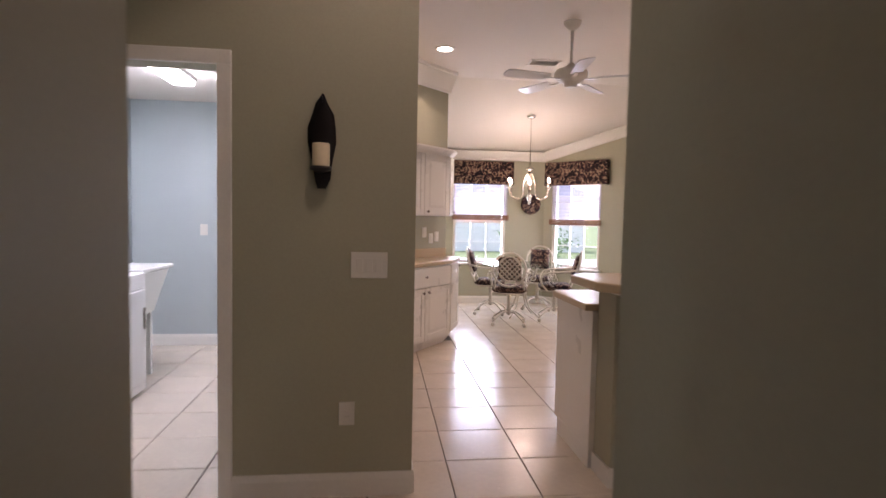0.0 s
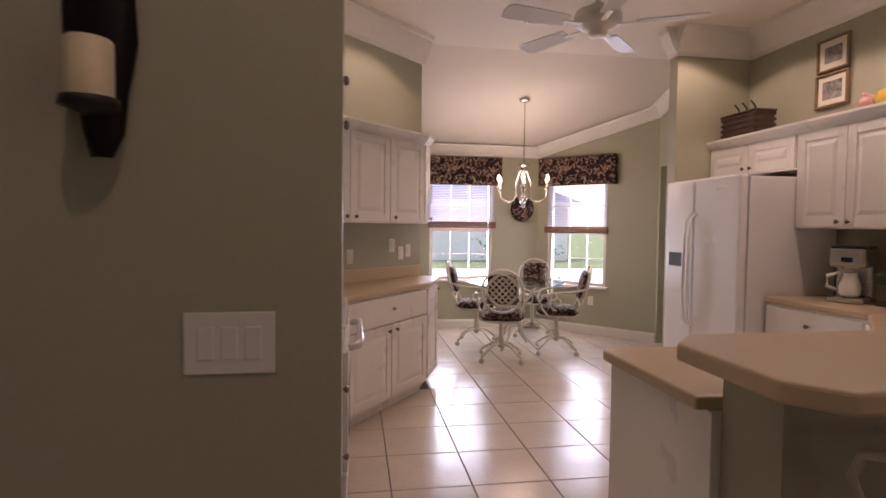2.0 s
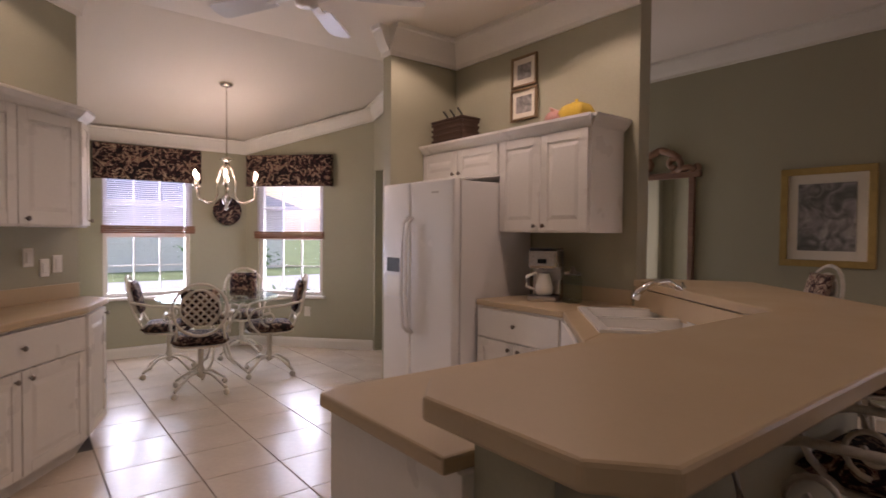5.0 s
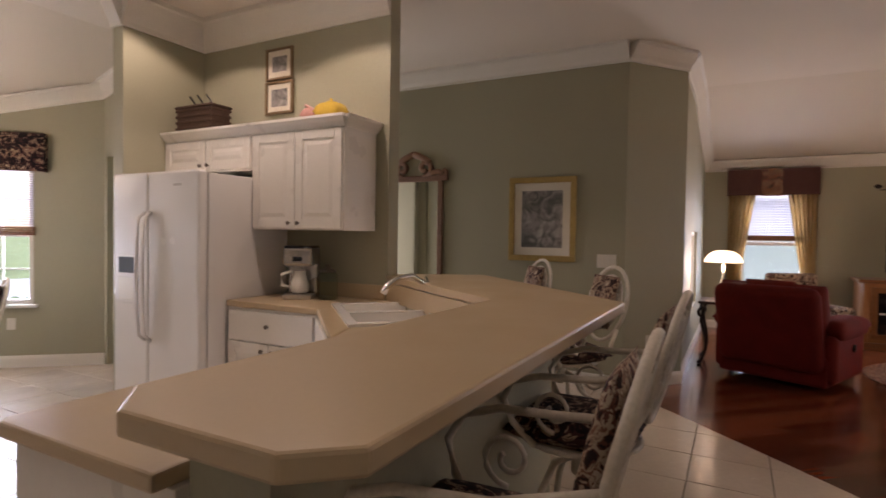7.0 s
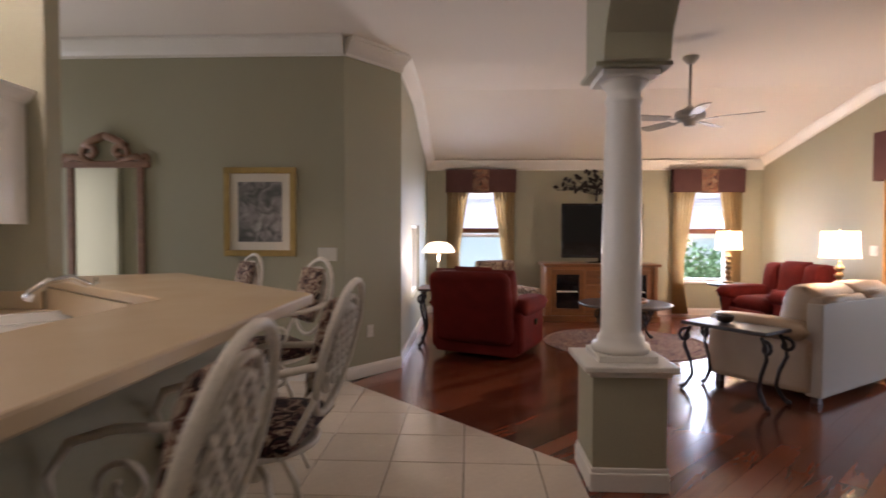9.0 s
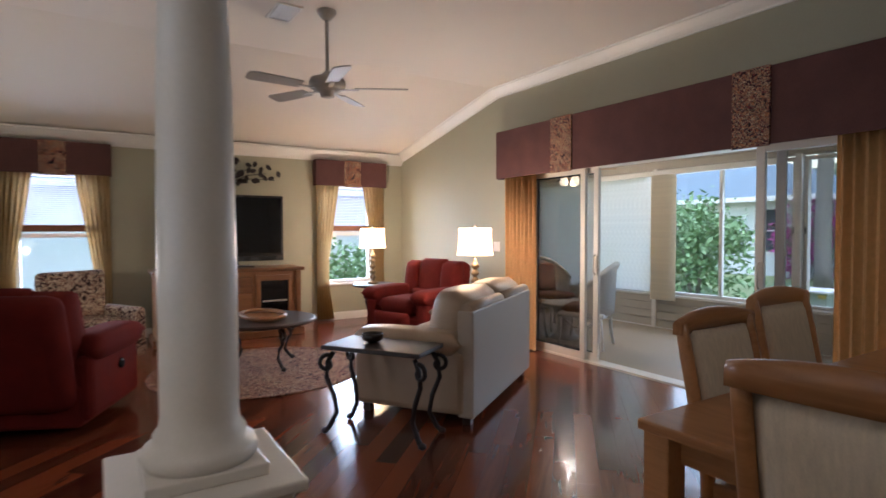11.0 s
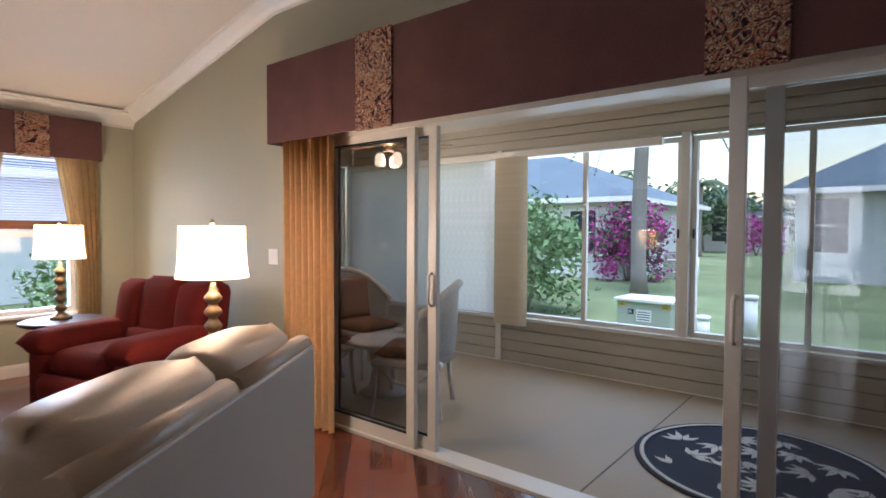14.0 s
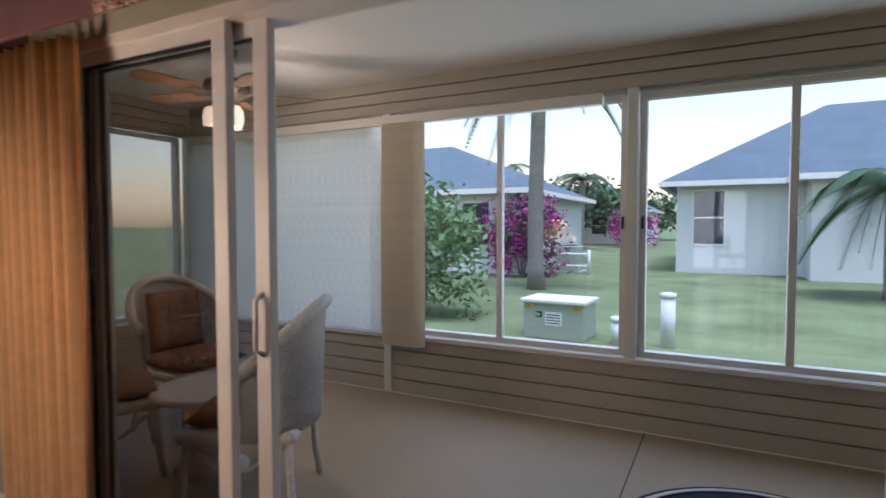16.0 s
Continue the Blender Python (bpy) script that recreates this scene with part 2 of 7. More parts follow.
M_DRAPEDULL = sheer("olive_gold_drape", (0.50, 0.36, 0.18), 0.25)
M_RED = mat("red_microfibre", (0.14, 0.016, 0.013), 0.85, vary=0.3, scale=7, fine=200, bump=0.2, spec=0.15)
M_LEATHER = mat("taupe_leather", (0.41, 0.305, 0.21), 0.38, vary=0.12, scale=5, fine=150, bump=0.35)
M_SOFABACK = mat("pale_grey_leather", (0.43, 0.365, 0.295), 0.45, vary=0.08, scale=4, fine=150, bump=0.3)
M_DARKWOOD = wood("dark_table_top", (0.010, 0.005, 0.0035), (0.036, 0.016, 0.009), 3, 0.42)
M_OAK = wood("honey_oak", (0.13, 0.052, 0.019), (0.31, 0.14, 0.052), 3, 0.35)
M_CHAIRWOOD = wood("maple_chair_wood", (0.24, 0.105, 0.038), (0.44, 0.22, 0.085), 3, 0.3)
M_MIRRORWOOD = wood("carved_pickled_wood", (0.14, 0.07, 0.045), (0.30, 0.17, 0.11), 5, 0.5)
M_CREAMFAB = mat("striped_cream_fabric", (0.60, 0.52, 0.40), 0.9, vary=0.2, scale=14, fine=160, bump=0.3, stretch=(6, 6, 0.4))
M_GOLD = mat("gilt_frame", (0.50, 0.36, 0.14), 0.35, 0.7, vary=0.15, scale=14, fine=120, bump=0.15)
M_PICFRAME = mat("bronze_frame", (0.22, 0.15, 0.08), 0.4, 0.5, vary=0.15)
M_MATBOARD = mat("cream_matboard", (0.75, 0.70, 0.60), 0.9, vary=0.03)
M_ART = patterned("muted_landscape_print", [(0.0, (0.05, 0.06, 0.05)), (0.4, (0.15, 0.15, 0.14)), (0.55, (0.30, 0.28, 0.27)), (0.7, (0.48, 0.45, 0.42))], 7, detail=5)
M_ARTB = patterned("blue_patio_print", [(0.0, (0.03, 0.08, 0.10)), (0.42, (0.10, 0.22, 0.28)), (0.52, (0.45, 0.40, 0.42)), (0.62, (0.25, 0.10, 0.12))], 9, detail=4)
M_PINKMAT = mat("mauve_matboard", (0.45, 0.27, 0.30), 0.9, vary=0.05)
M_WICKER = mat("white_wicker", (0.62, 0.58, 0.52), 0.6, vary=0.25, scale=60, fine=160, bump=0.8)
M_RUG = patterned("persian_rug", [(0.0, (0.035, 0.02, 0.025)), (0.42, (0.18, 0.06, 0.042)), (0.48, (0.34, 0.22, 0.14)), (0.57, (0.15, 0.05, 0.045)), (0.62, (0.38, 0.29, 0.20))], 14, kind="print", warp=3)
M_NAVY = mat("navy_rug_pile", (0.012, 0.014, 0.028), 0.95, vary=0.3, fine=200, bump=0.5)
M_IVORY = mat("ivory_rug_pile", (0.55, 0.52, 0.46), 0.95, vary=0.15, fine=200, bump=0.5)
M_SHADE = glow("lit_lamp_shade", (1.0, 0.80, 0.52), 1.0)
M_BULB = glow("lit_bulb", (1.0, 0.83, 0.6), 9)
M_CANLIGHT = glow("can_light_lens", (1.0, 0.88, 0.72), 7)
M_TUBE = glow("fluorescent_lens", (0.9, 0.96, 1.0), 12)
M_GLASS = glass("window_glass")
# panes of the left panels, tinted darker than the right ones
M_GLASSDARK = glass("slider_glass_darker", (0.81, 0.80, 0.79))
M_GLASSPALE = glass("slider_glass_clear", (0.86, 0.86, 0.86))
M_TABLEGLASS = glass("table_glass", (0.88, 0.95, 0.92))
M_MIRROR = mat("mirror_silver", (0.80, 0.80, 0.78), 0.02, 1.0, vary=0.0, bump=0)
M_BLIND = sheer("vertical_blind_vinyl", (0.92, 0.90, 0.86), 0.8)
M_VANE = sheer("cream_vane_vinyl", (0.86, 0.78, 0.62), 0.3)
M_FANBLADE = mat("grey_fan_paint", (0.33, 0.31, 0.28), 0.45, vary=0.06, bump=0.03)
M_MINIBLIND = sheer("mini_blind_slat", (0.62, 0.58, 0.66), 0.3)
M_BAMBOO = mat("bamboo_shade", (0.20, 0.075, 0.03), 0.6, vary=0.5, scale=3, fine=90, bump=0.4, stretch=(1, 1, 8))
M_BASKET = mat("dark_woven_basket", (0.06, 0.03, 0.018), 0.7, vary=0.4, scale=40, fine=120, bump=0.8)
M_YELLOW = mat("yellow_ceramic", (0.62, 0.42, 0.06), 0.2, vary=0.1)
M_PINK = mat("pink_ceramic", (0.55, 0.28, 0.24), 0.3, vary=0.2)
M_PLATE = mat("wall_plate_plastic", (0.72, 0.69, 0.62), 0.35, vary=0.02, bump=0.01)
M_CANDLE = mat("ivory_candle_wax", (0.66, 0.55, 0.36), 0.5, vary=0.05)
M_GRASS = mat("lawn_grass", (0.165, 0.20, 0.095), 0.95, vary=0.45, scale=0.9, fine=22, bump=1.0, spec=0.1)
M_STUCCO = mat("white_stucco", (0.66, 0.66, 0.62), 0.9, vary=0.06, scale=1, fine=60, bump=0.4)
M_ROOF = mat("grey_shingle", (0.105, 0.14, 0.16), 0.9, vary=0.25, scale=1.5, fine=18, bump=0.6)
M_LEAF = mat("green_leaf", (0.14, 0.23, 0.085), 0.6, vary=0.5, scale=2.5, fine=20, bump=0.2)
M_LEAFDARK = mat("dark_green_leaf", (0.055, 0.10, 0.04), 0.6, vary=0.5, scale=2.5, fine=20, bump=0.2)
M_BOUGAIN = mat("magenta_bracts", (0.30, 0.03, 0.18), 0.7, vary=0.5, scale=3, fine=20, bump=0.2)
M_BARK = mat("grey_palm_bark", (0.24, 0.21, 0.18), 0.9, vary=0.3, scale=6, fine=40, bump=0.6, stretch=(1, 1, 5))
M_UTILITY = mat("green_utility_paint", (0.34, 0.38, 0.30), 0.5, vary=0.08)
M_PVC = mat("white_pvc", (0.7, 0.72, 0.7), 0.5, vary=0.05)
M_ROAD = mat("pale_concrete", (0.42, 0.40, 0.38), 0.9, vary=0.1, scale=1, fine=30)
M_DARKGLASS = mat("dark_window_pane", (0.03, 0.04, 0.05), 0.06, vary=0.1, bump=0)
M_INK = mat("black_print_ink", (0.02, 0.02, 0.02), 0.6, vary=0.1, bump=0)
M_YELLOWTAG = mat("yellow_sticker", (0.6, 0.42, 0.05), 0.6, vary=0.05, bump=0)


# ---- mesh helpers ----
def add_box(bm, x0, y0, z0, x1, y1, z1, m=None):
    vs = [Vector((x, y, z)) for x in (x0, x1) for y in (y0, y1) for z in (z0, z1)]
    vs = [bm.verts.new(m @ v if m else v) for v in vs]
    for a, b, c, d in ((0, 1, 3, 2), (4, 6, 7, 5), (0, 4, 5, 1), (2, 3, 7, 6), (0, 2, 6, 4), (1, 5, 7, 3)):
        bm.faces.new((vs[a], vs[b], vs[c], vs[d]))
    return bm


def box(x0, y0, z0, x1, y1, z1, bevel=0.0, segs=2):
    bm = add_box(bmesh.new(), min(x0, x1), min(y0, y1), min(z0, z1), max(x0, x1), max(y0, y1), max(z0, z1))
    if bevel:
        bmesh.ops.bevel(bm, geom=list(bm.edges), offset=bevel, segments=segs, profile=0.5, affect="EDGES")
    return bm


def prism(poly, z0, z1, bevel=0.0, tops=None):
    """An upright block over a plan; tops gives a height for each corner."""
    bm = bmesh.new()
    lo = [bm.verts.new((x, y, z0)) for x, y in poly]
    hi = [bm.verts.new((x, y, tops[i] if tops else z1)) for i, (x, y) in enumerate(poly)]
    n = len(poly)
    bm.faces.new(list(reversed(lo))), bm.faces.new(hi)
    for i in range(n):
        bm.faces.new((lo[i], lo[(i + 1) % n], hi[(i + 1) % n], hi[i]))
    bmesh.ops.recalc_face_normals(bm, faces=bm.faces)
    if bevel:
        bmesh.ops.bevel(bm, geom=list(bm.edges), offset=bevel, segments=2, profile=0.5, affect="EDGES")
    return bm


def lathe(profile, segs=24, bm=None, m=None, hoop=False):
    bm = bm or bmesh.new()
    rings = []
    for r, z in profile:
        ring = []
        for i in range(segs):
            a = 2 * math.pi * i / segs
            v = Vector((max(r, 1e-4) * math.cos(a), max(r, 1e-4) * math.sin(a), z))
            ring.append(bm.verts.new(m @ v if m else v))
        rings.append(ring)
    for a, b in zip(rings, rings[1:] + rings[:1]) if hoop else zip(rings, rings[1:]):
        for i in range(segs):
            f = bm.faces.new((a[i], a[(i + 1) % segs], b[(i + 1) % segs], b[i]))
            f.smooth = True
    if not hoop:
        bm.faces.new(list(reversed(rings[0]))), bm.faces.new(rings[-1])
    bmesh.ops.recalc_face_normals(bm, faces=bm.faces)
    return bm


def tube(points, r, segs=8, bm=None, closed=False):
    bm = bm or bmesh.new()
    pts = [Vector(p) for p in points]
    n = len(pts)
    rings = []
    up = Vector((0.13, 0.21, 0.97))
    for i, p in enumerate(pts):
        a, b = (pts[(i - 1) % n], pts[(i + 1) % n]) if closed else (pts[max(i - 1, 0)], pts[min(i + 1, n - 1)])
        d = (b - a).normalized()
        s = d.cross(up)
        s = s.normalized() if s.length > 0.1 else d.cross(Vector((1, 0, 0))).normalized()
        u = s.cross(d).normalized()
        rr = r[i] if isinstance(r, (list, tuple)) else r
        rings.append([bm.verts.new(p + rr * (math.cos(t) * s + math.sin(t) * u)) for t in [2 * math.pi * k / segs for k in range(segs)]])
    pairs = list(zip(rings, rings[1:])) + ([(rings[-1], rings[0])] if closed else [])
    for a, b in pairs:
        for k in range(segs):
            f = bm.faces.new((a[k], a[(k + 1) % segs], b[(k + 1) % segs], b[k]))
            f.smooth = True
    if not closed:
        bm.faces.new(list(reversed(rings[0]))), bm.faces.new(rings[-1])
    bmesh.ops.recalc_face_normals(bm, faces=bm.faces)
    return bm


def arc(cx, cy, r, a0, a1, n=10):
    return [(cx + r * math.cos(radians(a0 + (a1 - a0) * i / n)), cy + r * math.sin(radians(a0 + (a1 - a0) * i / n))) for i in range(n + 1)]


def spiral(cx, cy, r0, r1, a0, a1, n=22):
    out = []
    for i in range(n + 1):
        k = i / n
        r, a = r0 + (r1 - r0) * k, radians(a0 + (a1 - a0) * k)
        out.append((cx + r * math.cos(a), cy + r * math.sin(a)))
    return out


def pillow(w, d, h, squash=0.35, n=10, dent=0.0):
    """A soft cushion, centred, its underside at z = 0."""
    bm = bmesh.new()
    grid = {}
    for s in (0, 1):
        for i in range(n + 1):
            for j in range(n + 1):
                u, v = 2 * i / n - 1, 2 * j / n - 1
                e = (1 - abs(u) ** 4) * (1 - abs(v) ** 4)
                e = max(e, 0) ** squash
                z = h / 2 + (h / 2) * e * (1 if s else -1) - (dent * (1 - u * u) * (1 - v * v) if s else 0)
                k = 1 - 0.05 * (1 - e)
                if s and (i in (0, n) or j in (0, n)):
                    grid[s, i, j] = grid[0, i, j]
                    continue
                grid[s, i, j] = bm.verts.new((u * w / 2 * k, v * d / 2 * k, z))
    for s in (0, 1):
        for i in range(n):
            for j in range(n):
                q = [grid[s, i, j], grid[s, i + 1, j], grid[s, i + 1, j + 1], grid[s, i, j + 1]]
                f = bm.faces.new(q if s else q[::-1])
                f.smooth = True
    return bm


def moved(bm, m):
    bmesh.ops.transform(bm, matrix=m, verts=bm.verts)
    return bm


def merged(*bms):
    out = bms[0]
    for b in bms[1:]:
        me = bpy.data.meshes.new("tmp")
        b.to_mesh(me)
        b.free()
        out.from_mesh(me)
        bpy.data.meshes.remove(me)
    return out


def mesh_of(name, bm, material):
    me = bpy.data.meshes.new(name)
    bm.to_mesh(me)
    bm.free()
    me.materials.append(material)
    return me


def part(name, bm, material, parent, label=""):
    ob = new(name, mesh_of(name, bm, material))
    ob.parent = parent
    return tagged(ob, label)


def piece(name, me, parent, m):
    ob = new(name, me)
    ob.parent, ob.matrix_basis = parent, m
    return ob


def setting(name, bm, material, label, category):
    return tagged(new(name, mesh_of(name, bm, material)), label, category, kind="structure")


def thing(name, label, category, m=None, group=""):
    ob = new(name)
    ob.empty_display_size = 0.1
    if m is not None:
        ob.matrix_basis = m
    return tagged(ob, label, category, group)


def single(name, bm, material, label, category, m=None, group=""):
    ob = new(name, mesh_of(name, bm, material))
    if m is not None:
        ob.matrix_basis = m
    return tagged(ob, label, category, group)


# ---- large structure ----
CEIL = 3.08


def along(p0, p1):
    """The pose whose x runs from p0 to p1 in plan and whose y points to the left of it, and the length."""
    d = Vector((p1[0] - p0[0], p1[1] - p0[1]))
    return pose(p0[0], p0[1], 0, 0, 0, math.degrees(math.atan2(d.y, d.x))), d.length


def wall(name, p0, p1, material=None, openings=(), z0=-0.2, z1=3.1, thick=0.12, label="sage green painted wall"):
    """A wall whose room face runs from p0 to p1; its thickness lies to the left of that way. Openings: start, end, bottom, top."""
    m, n = along(p0, p1)
    bm = bmesh.new()
    s = 0.0
    for a, b, lo, hi in sorted(openings):
        if a > s:
            add_box(bm, s, 0, z0, a, thick, z1)
        if lo > z0:
            add_box(bm, a, 0, z0, b, thick, lo)
        if hi < z1:
            add_box(bm, a, 0, hi, b, thick, z1)
        s = b
    if s < n:
        add_box(bm, s, 0, z0, n, thick, z1)
    return setting(name, moved(bm, m), material or M_WALL, label, "wall")


def molding(name, p0, p1, z_a, z_b, profile, material, label, category):
    """A strip along a wall's room face; the wall lies to the left of the way from p0 to p1. profile: out from the wall, up."""
    m, n = along(p0, p1)
    bm = bmesh.new()
    ends = []
    for s, z in ((0, z_a), (n, z_b)):
        ends.append([bm.verts.new(m @ Vector((s, -o, z + u))) for o, u in profile])
    k = len(profile)
    for i in range(k):
        bm.faces.new((ends[0][i], ends[0][(i + 1) % k], ends[1][(i + 1) % k], ends[1][i]))
    bm.faces.new(ends[0][::-1]), bm.faces.new(ends[1])
    bmesh.ops.recalc_face_normals(bm, faces=bm.faces)
    return setting(name, bm, material, label, category)


def crown(p0, p1, z_a=CEIL, z_b=None, h=0.16):
    z_b = z_a if z_b is None else z_b
    prof = [(0.0, -h), (0.018, -h), (0.022, -h * 0.86), (0.05, -h * 0.66), (0.085, -h * 0.34), (0.10, -h * 0.18), (0.118, -h * 0.15), (0.12, 0.0), (0.0, 0.0)]
    molding("crown_trim", p0, p1, z_a, z_b, prof, M_TRIM, "cream painted crown molding under the ceiling", "trim")


def base(p0, p1, h=0.115):
    molding("baseboard", p0, p1, 0.0, 0.0, [(0, 0), (0.016, 0), (0.016, h * 0.75), (0.009, h), (0, h)], M_TRIM, "cream painted baseboard along the wall", "baseboard")


# hall and laundry side
wall("wall_hall_left", (-0.30, -1.6), (-0.30, 1.02), thick=0.14)
wall("wall_corridor_end", (-2.6, 1.02), (-2.6, 2.86))
wall("wall_corridor_south", (-0.44, 0.90), (-2.6, 0.90))
wall("wall_hall_back", (0.55, -1.6), (-0.44, -1.6))
wall("wall_sconce", (-2.6, 2.86), (0.22, 2.86), openings=((1.12, 1.91, -0.2, 2.05),))
wall("wall_hall_right", (0.55, 1.30), (0.55, -1.6), thick=0.16)
# laundry
wall("wall_laundry_side", (-2.45, 2.98), (-2.45, 6.1), M_WALL_BLUE, label="blue-grey laundry wall")
wall("wall_laundry_far", (-2.45, 6.1), (-0.59, 6.1), M_WALL_BLUE, label="blue-grey laundry wall")
wall("wall_laundry_kitchen", (-0.62, 6.1), (-0.62, 2.98), M_WALL_BLUE, thick=0.03, label="blue-grey laundry wall")
setting("ceiling_laundry", box(-2.45, 2.98, 2.5, -0.59, 6.1, 2.55), M_CEIL, "white laundry ceiling", "ceiling")
# kitchen
wall("wall_kitchen_range", (-0.47, 2.98), (-0.47, 5.45))
wall("wall_kitchen_diagonal", (-0.47, 5.45), (0.84, 6.76))
wall("wall_nook_side", (0.84, 6.76), (0.98, 8.95), thick=0.1)
wall("wall_nook_window", (0.98, 8.95), (2.72, 8.95), openings=((0.24, 1.10, 0.66, 2.0),))
wall("wall_nook_bay", (2.72, 8.95), (3.80, 7.76), openings=((0.16, 0.98, 0.62, 2.0),))
wall("wall_nook_right", (3.80, 7.76), (3.80, 6.20), openings=((0.04, 0.95, -0.2, 2.1),))
wall("wall_pantry_back", (4.7, 7.8), (4.7, 6.2))
wall("wall_pantry_side", (3.92, 7.76), (4.7, 7.76))
wall("wall_pier", (3.80, 6.08), (2.96, 6.08), thick=-0.12)
wall("wall_kitchen_right", (3.65, 6.20), (3.65, 4.22))
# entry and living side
# the unseen opening is made up to hold the entry fill lamp
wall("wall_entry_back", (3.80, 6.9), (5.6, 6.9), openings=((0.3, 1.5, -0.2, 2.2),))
wall("wall_mirror", (5.6, 6.9), (5.6, 3.0))
wall("wall_angled", (5.6, 3.0), (6.15, 2.56))
wall("wall_living_north", (6.15, 2.58), (9.95, 2.58), openings=((1.2, 2.2, 0.55, 1.45),))
wall("wall_living_far", (9.95, 2.7), (9.95, -3.05), openings=((0.63, 1.43, 0.56, 2.05), (4.25, 5.08, 0.56, 2.05)), thick=0.15)
wall("wall_slider", (9.95, -2.92), (0.55, -2.92), openings=((3.05, 6.95, -0.2, 2.02),), thick=0.16)
wall("wall_dining_side", (0.71, -2.92), (0.71, 1.30), thick=0.02)
# arch between the hall corner and the column
ARCH = []
for i in range(17):
    a = math.pi * i / 16
    ARCH.append((2.13 - 1.40 * math.cos(a), 2.22 + 0.62 * math.sin(a)))
bm = bmesh.new()
outline = [(0.60, 2.22), *ARCH, (3.95, 2.22), (3.95, 3.1), (0.60, 3.1)]
sides = [[bm.verts.new((x, y, z)) for x, z in outline] for y in (0.885, 1.215)]
bm.faces.new(sides[0]), bm.faces.new(sides[1][::-1])
for i in range(len(outline)):
    j = (i + 1) % len(outline)
    bm.faces.new((sides[0][i], sides[0][j], sides[1][j], sides[1][i]))
bmesh.ops.recalc_face_normals(bm, faces=bm.faces)
setting("arch_beam", bm, M_WALL, "sage green arched beam above the column", "beam")
# ceilings
setting("ceiling_main", box(-2.7, -3.05, CEIL, 7.42, 6.20, CEIL + 0.06), M_CEIL, "warm white textured ceiling", "ceiling")
setting("ceiling_entry", box(-0.6, 6.20, CEIL, 5.8, 7.0, CEIL + 0.06), M_CEIL, "warm white textured ceiling", "ceiling")


def slab(p, q, za, zb, axis):
    bm = bmesh.new()
    (x0, y0), (x1, y1) = p, q
    cs = [(x0, y0), (x1, y0), (x1, y1), (x0, y1)]
    lo = [bm.verts.new((x, y, (za if (x, y)[axis] == p[axis] else zb))) for x, y in cs]
    hi = [bm.verts.new((x, y, (za if (x, y)[axis] == p[axis] else zb) + 0.06)) for x, y in cs]
    bm.faces.new(lo), bm.faces.new(hi)
    for i in range(4):
        bm.faces.new((lo[i], lo[(i + 1) % 4], hi[(i + 1) % 4], hi[i]))
    bmesh.ops.recalc_face_normals(bm, faces=bm.faces)
    return bm


NOOK = lambda y: CEIL - 0.307 * max(0.0, y - 6.90)
LIV = lambda x: CEIL - 0.208 * (x - 7.42)
setting("ceiling_nook", slab((-0.6, 6.90), (3.95, 9.1), CEIL, NOOK(9.1), 1), M_CEIL, "sloping warm white nook ceiling", "ceiling")
setting("ceiling_living_slope", slab((7.42, -3.05), (10.1, 2.75), CEIL, LIV(10.1), 0), M_CEIL, "sloping warm white living room ceiling", "ceiling")
# crown moldings
KC = 0.235
crown((-0.47, 2.98), (-0.47, 5.45), h=KC)
crown((-0.47, 5.45), (0.86, 6.78), h=KC)
crown((2.94, 6.075), (3.65, 6.075), h=KC)
crown((2.955, 6.2), (2.955, 6.07), h=KC)
crown((3.65, 6.08), (3.65, 4.22), h=KC)
crown((0.98, 8.95), (2.72, 8.95), NOOK(8.95), NOOK(8.95), 0.14)
crown((2.72, 8.95), (3.80, 7.76), NOOK(8.95), NOOK(7.76), 0.14)
crown((3.80, 7.76), (3.80, 6.90), NOOK(7.76), CEIL, 0.14)
crown((3.80, 6.90), (3.80, 6.20), CEIL, CEIL, 0.14)
crown((5.6, 6.9), (5.6, 3.0)), crown((5.6, 3.0), (6.15, 2.56)), crown((6.15, 2.58), (7.42, 2.58))
crown((7.42, 2.58), (9.95, 2.58), CEIL, LIV(9.95)), crown((9.95, 2.6), (9.95, -2.92), LIV(9.95), LIV(9.95))
crown((9.95, -2.92), (7.42, -2.92), LIV(9.95), CEIL, 0.11), crown((7.42, -2.92), (0.71, -2.92), h=0.11)
# baseboards
base((-0.66, 2.86), (0.22, 2.86)), base((0.22, 2.86), (0.22, 2.98))
base((0.98, 8.95), (2.72, 8.95)), base((2.72, 8.95), (3.80, 7.76)), base((5.6, 6.9), (5.6, 3.0))
base((5.6, 3.0), (6.15, 2.56)), base((6.15, 2.58), (9.95, 2.58)), base((9.95, 2.58), (9.95, -2.92)), base((9.95, -2.92), (6.9, -2.92))
base((-2.45, 6.1), (-0.62, 6.1))
# floors: one slab under all, tiles and planks lie on it
setting("floor_slab", box(-2.7, -3.0, -0.2, 10.1, 9.1, -0.012), M_GROUT, "concrete slab under the tiles, dark grout", "floor")
floor_tile = setting("floor_tiled", box(-2.6, -1.7, -0.012, 0.0, 0.0, -0.010), M_GROUT, "cream ceramic tile floor with dark grout", "floor")
floor_wood = setting("floor_wood", box(0.75, -2.92, -0.012, 9.9, 1.0, -0.010), M_PLANK_BASE, "dark red cherry plank floor", "floor")

# lanai shell
LZ = -0.02
setting("floor_lanai", box(2.2, -5.55, -0.2, 9.45, -3.0, LZ), M_CARPET, "beige painted lanai floor", "floor")
setting("floor_joint", box(5.02, -5.40, LZ, 5.028, -3.1, LZ + 0.002), M_GROUT, "dark control joint across the lanai floor", "floor")
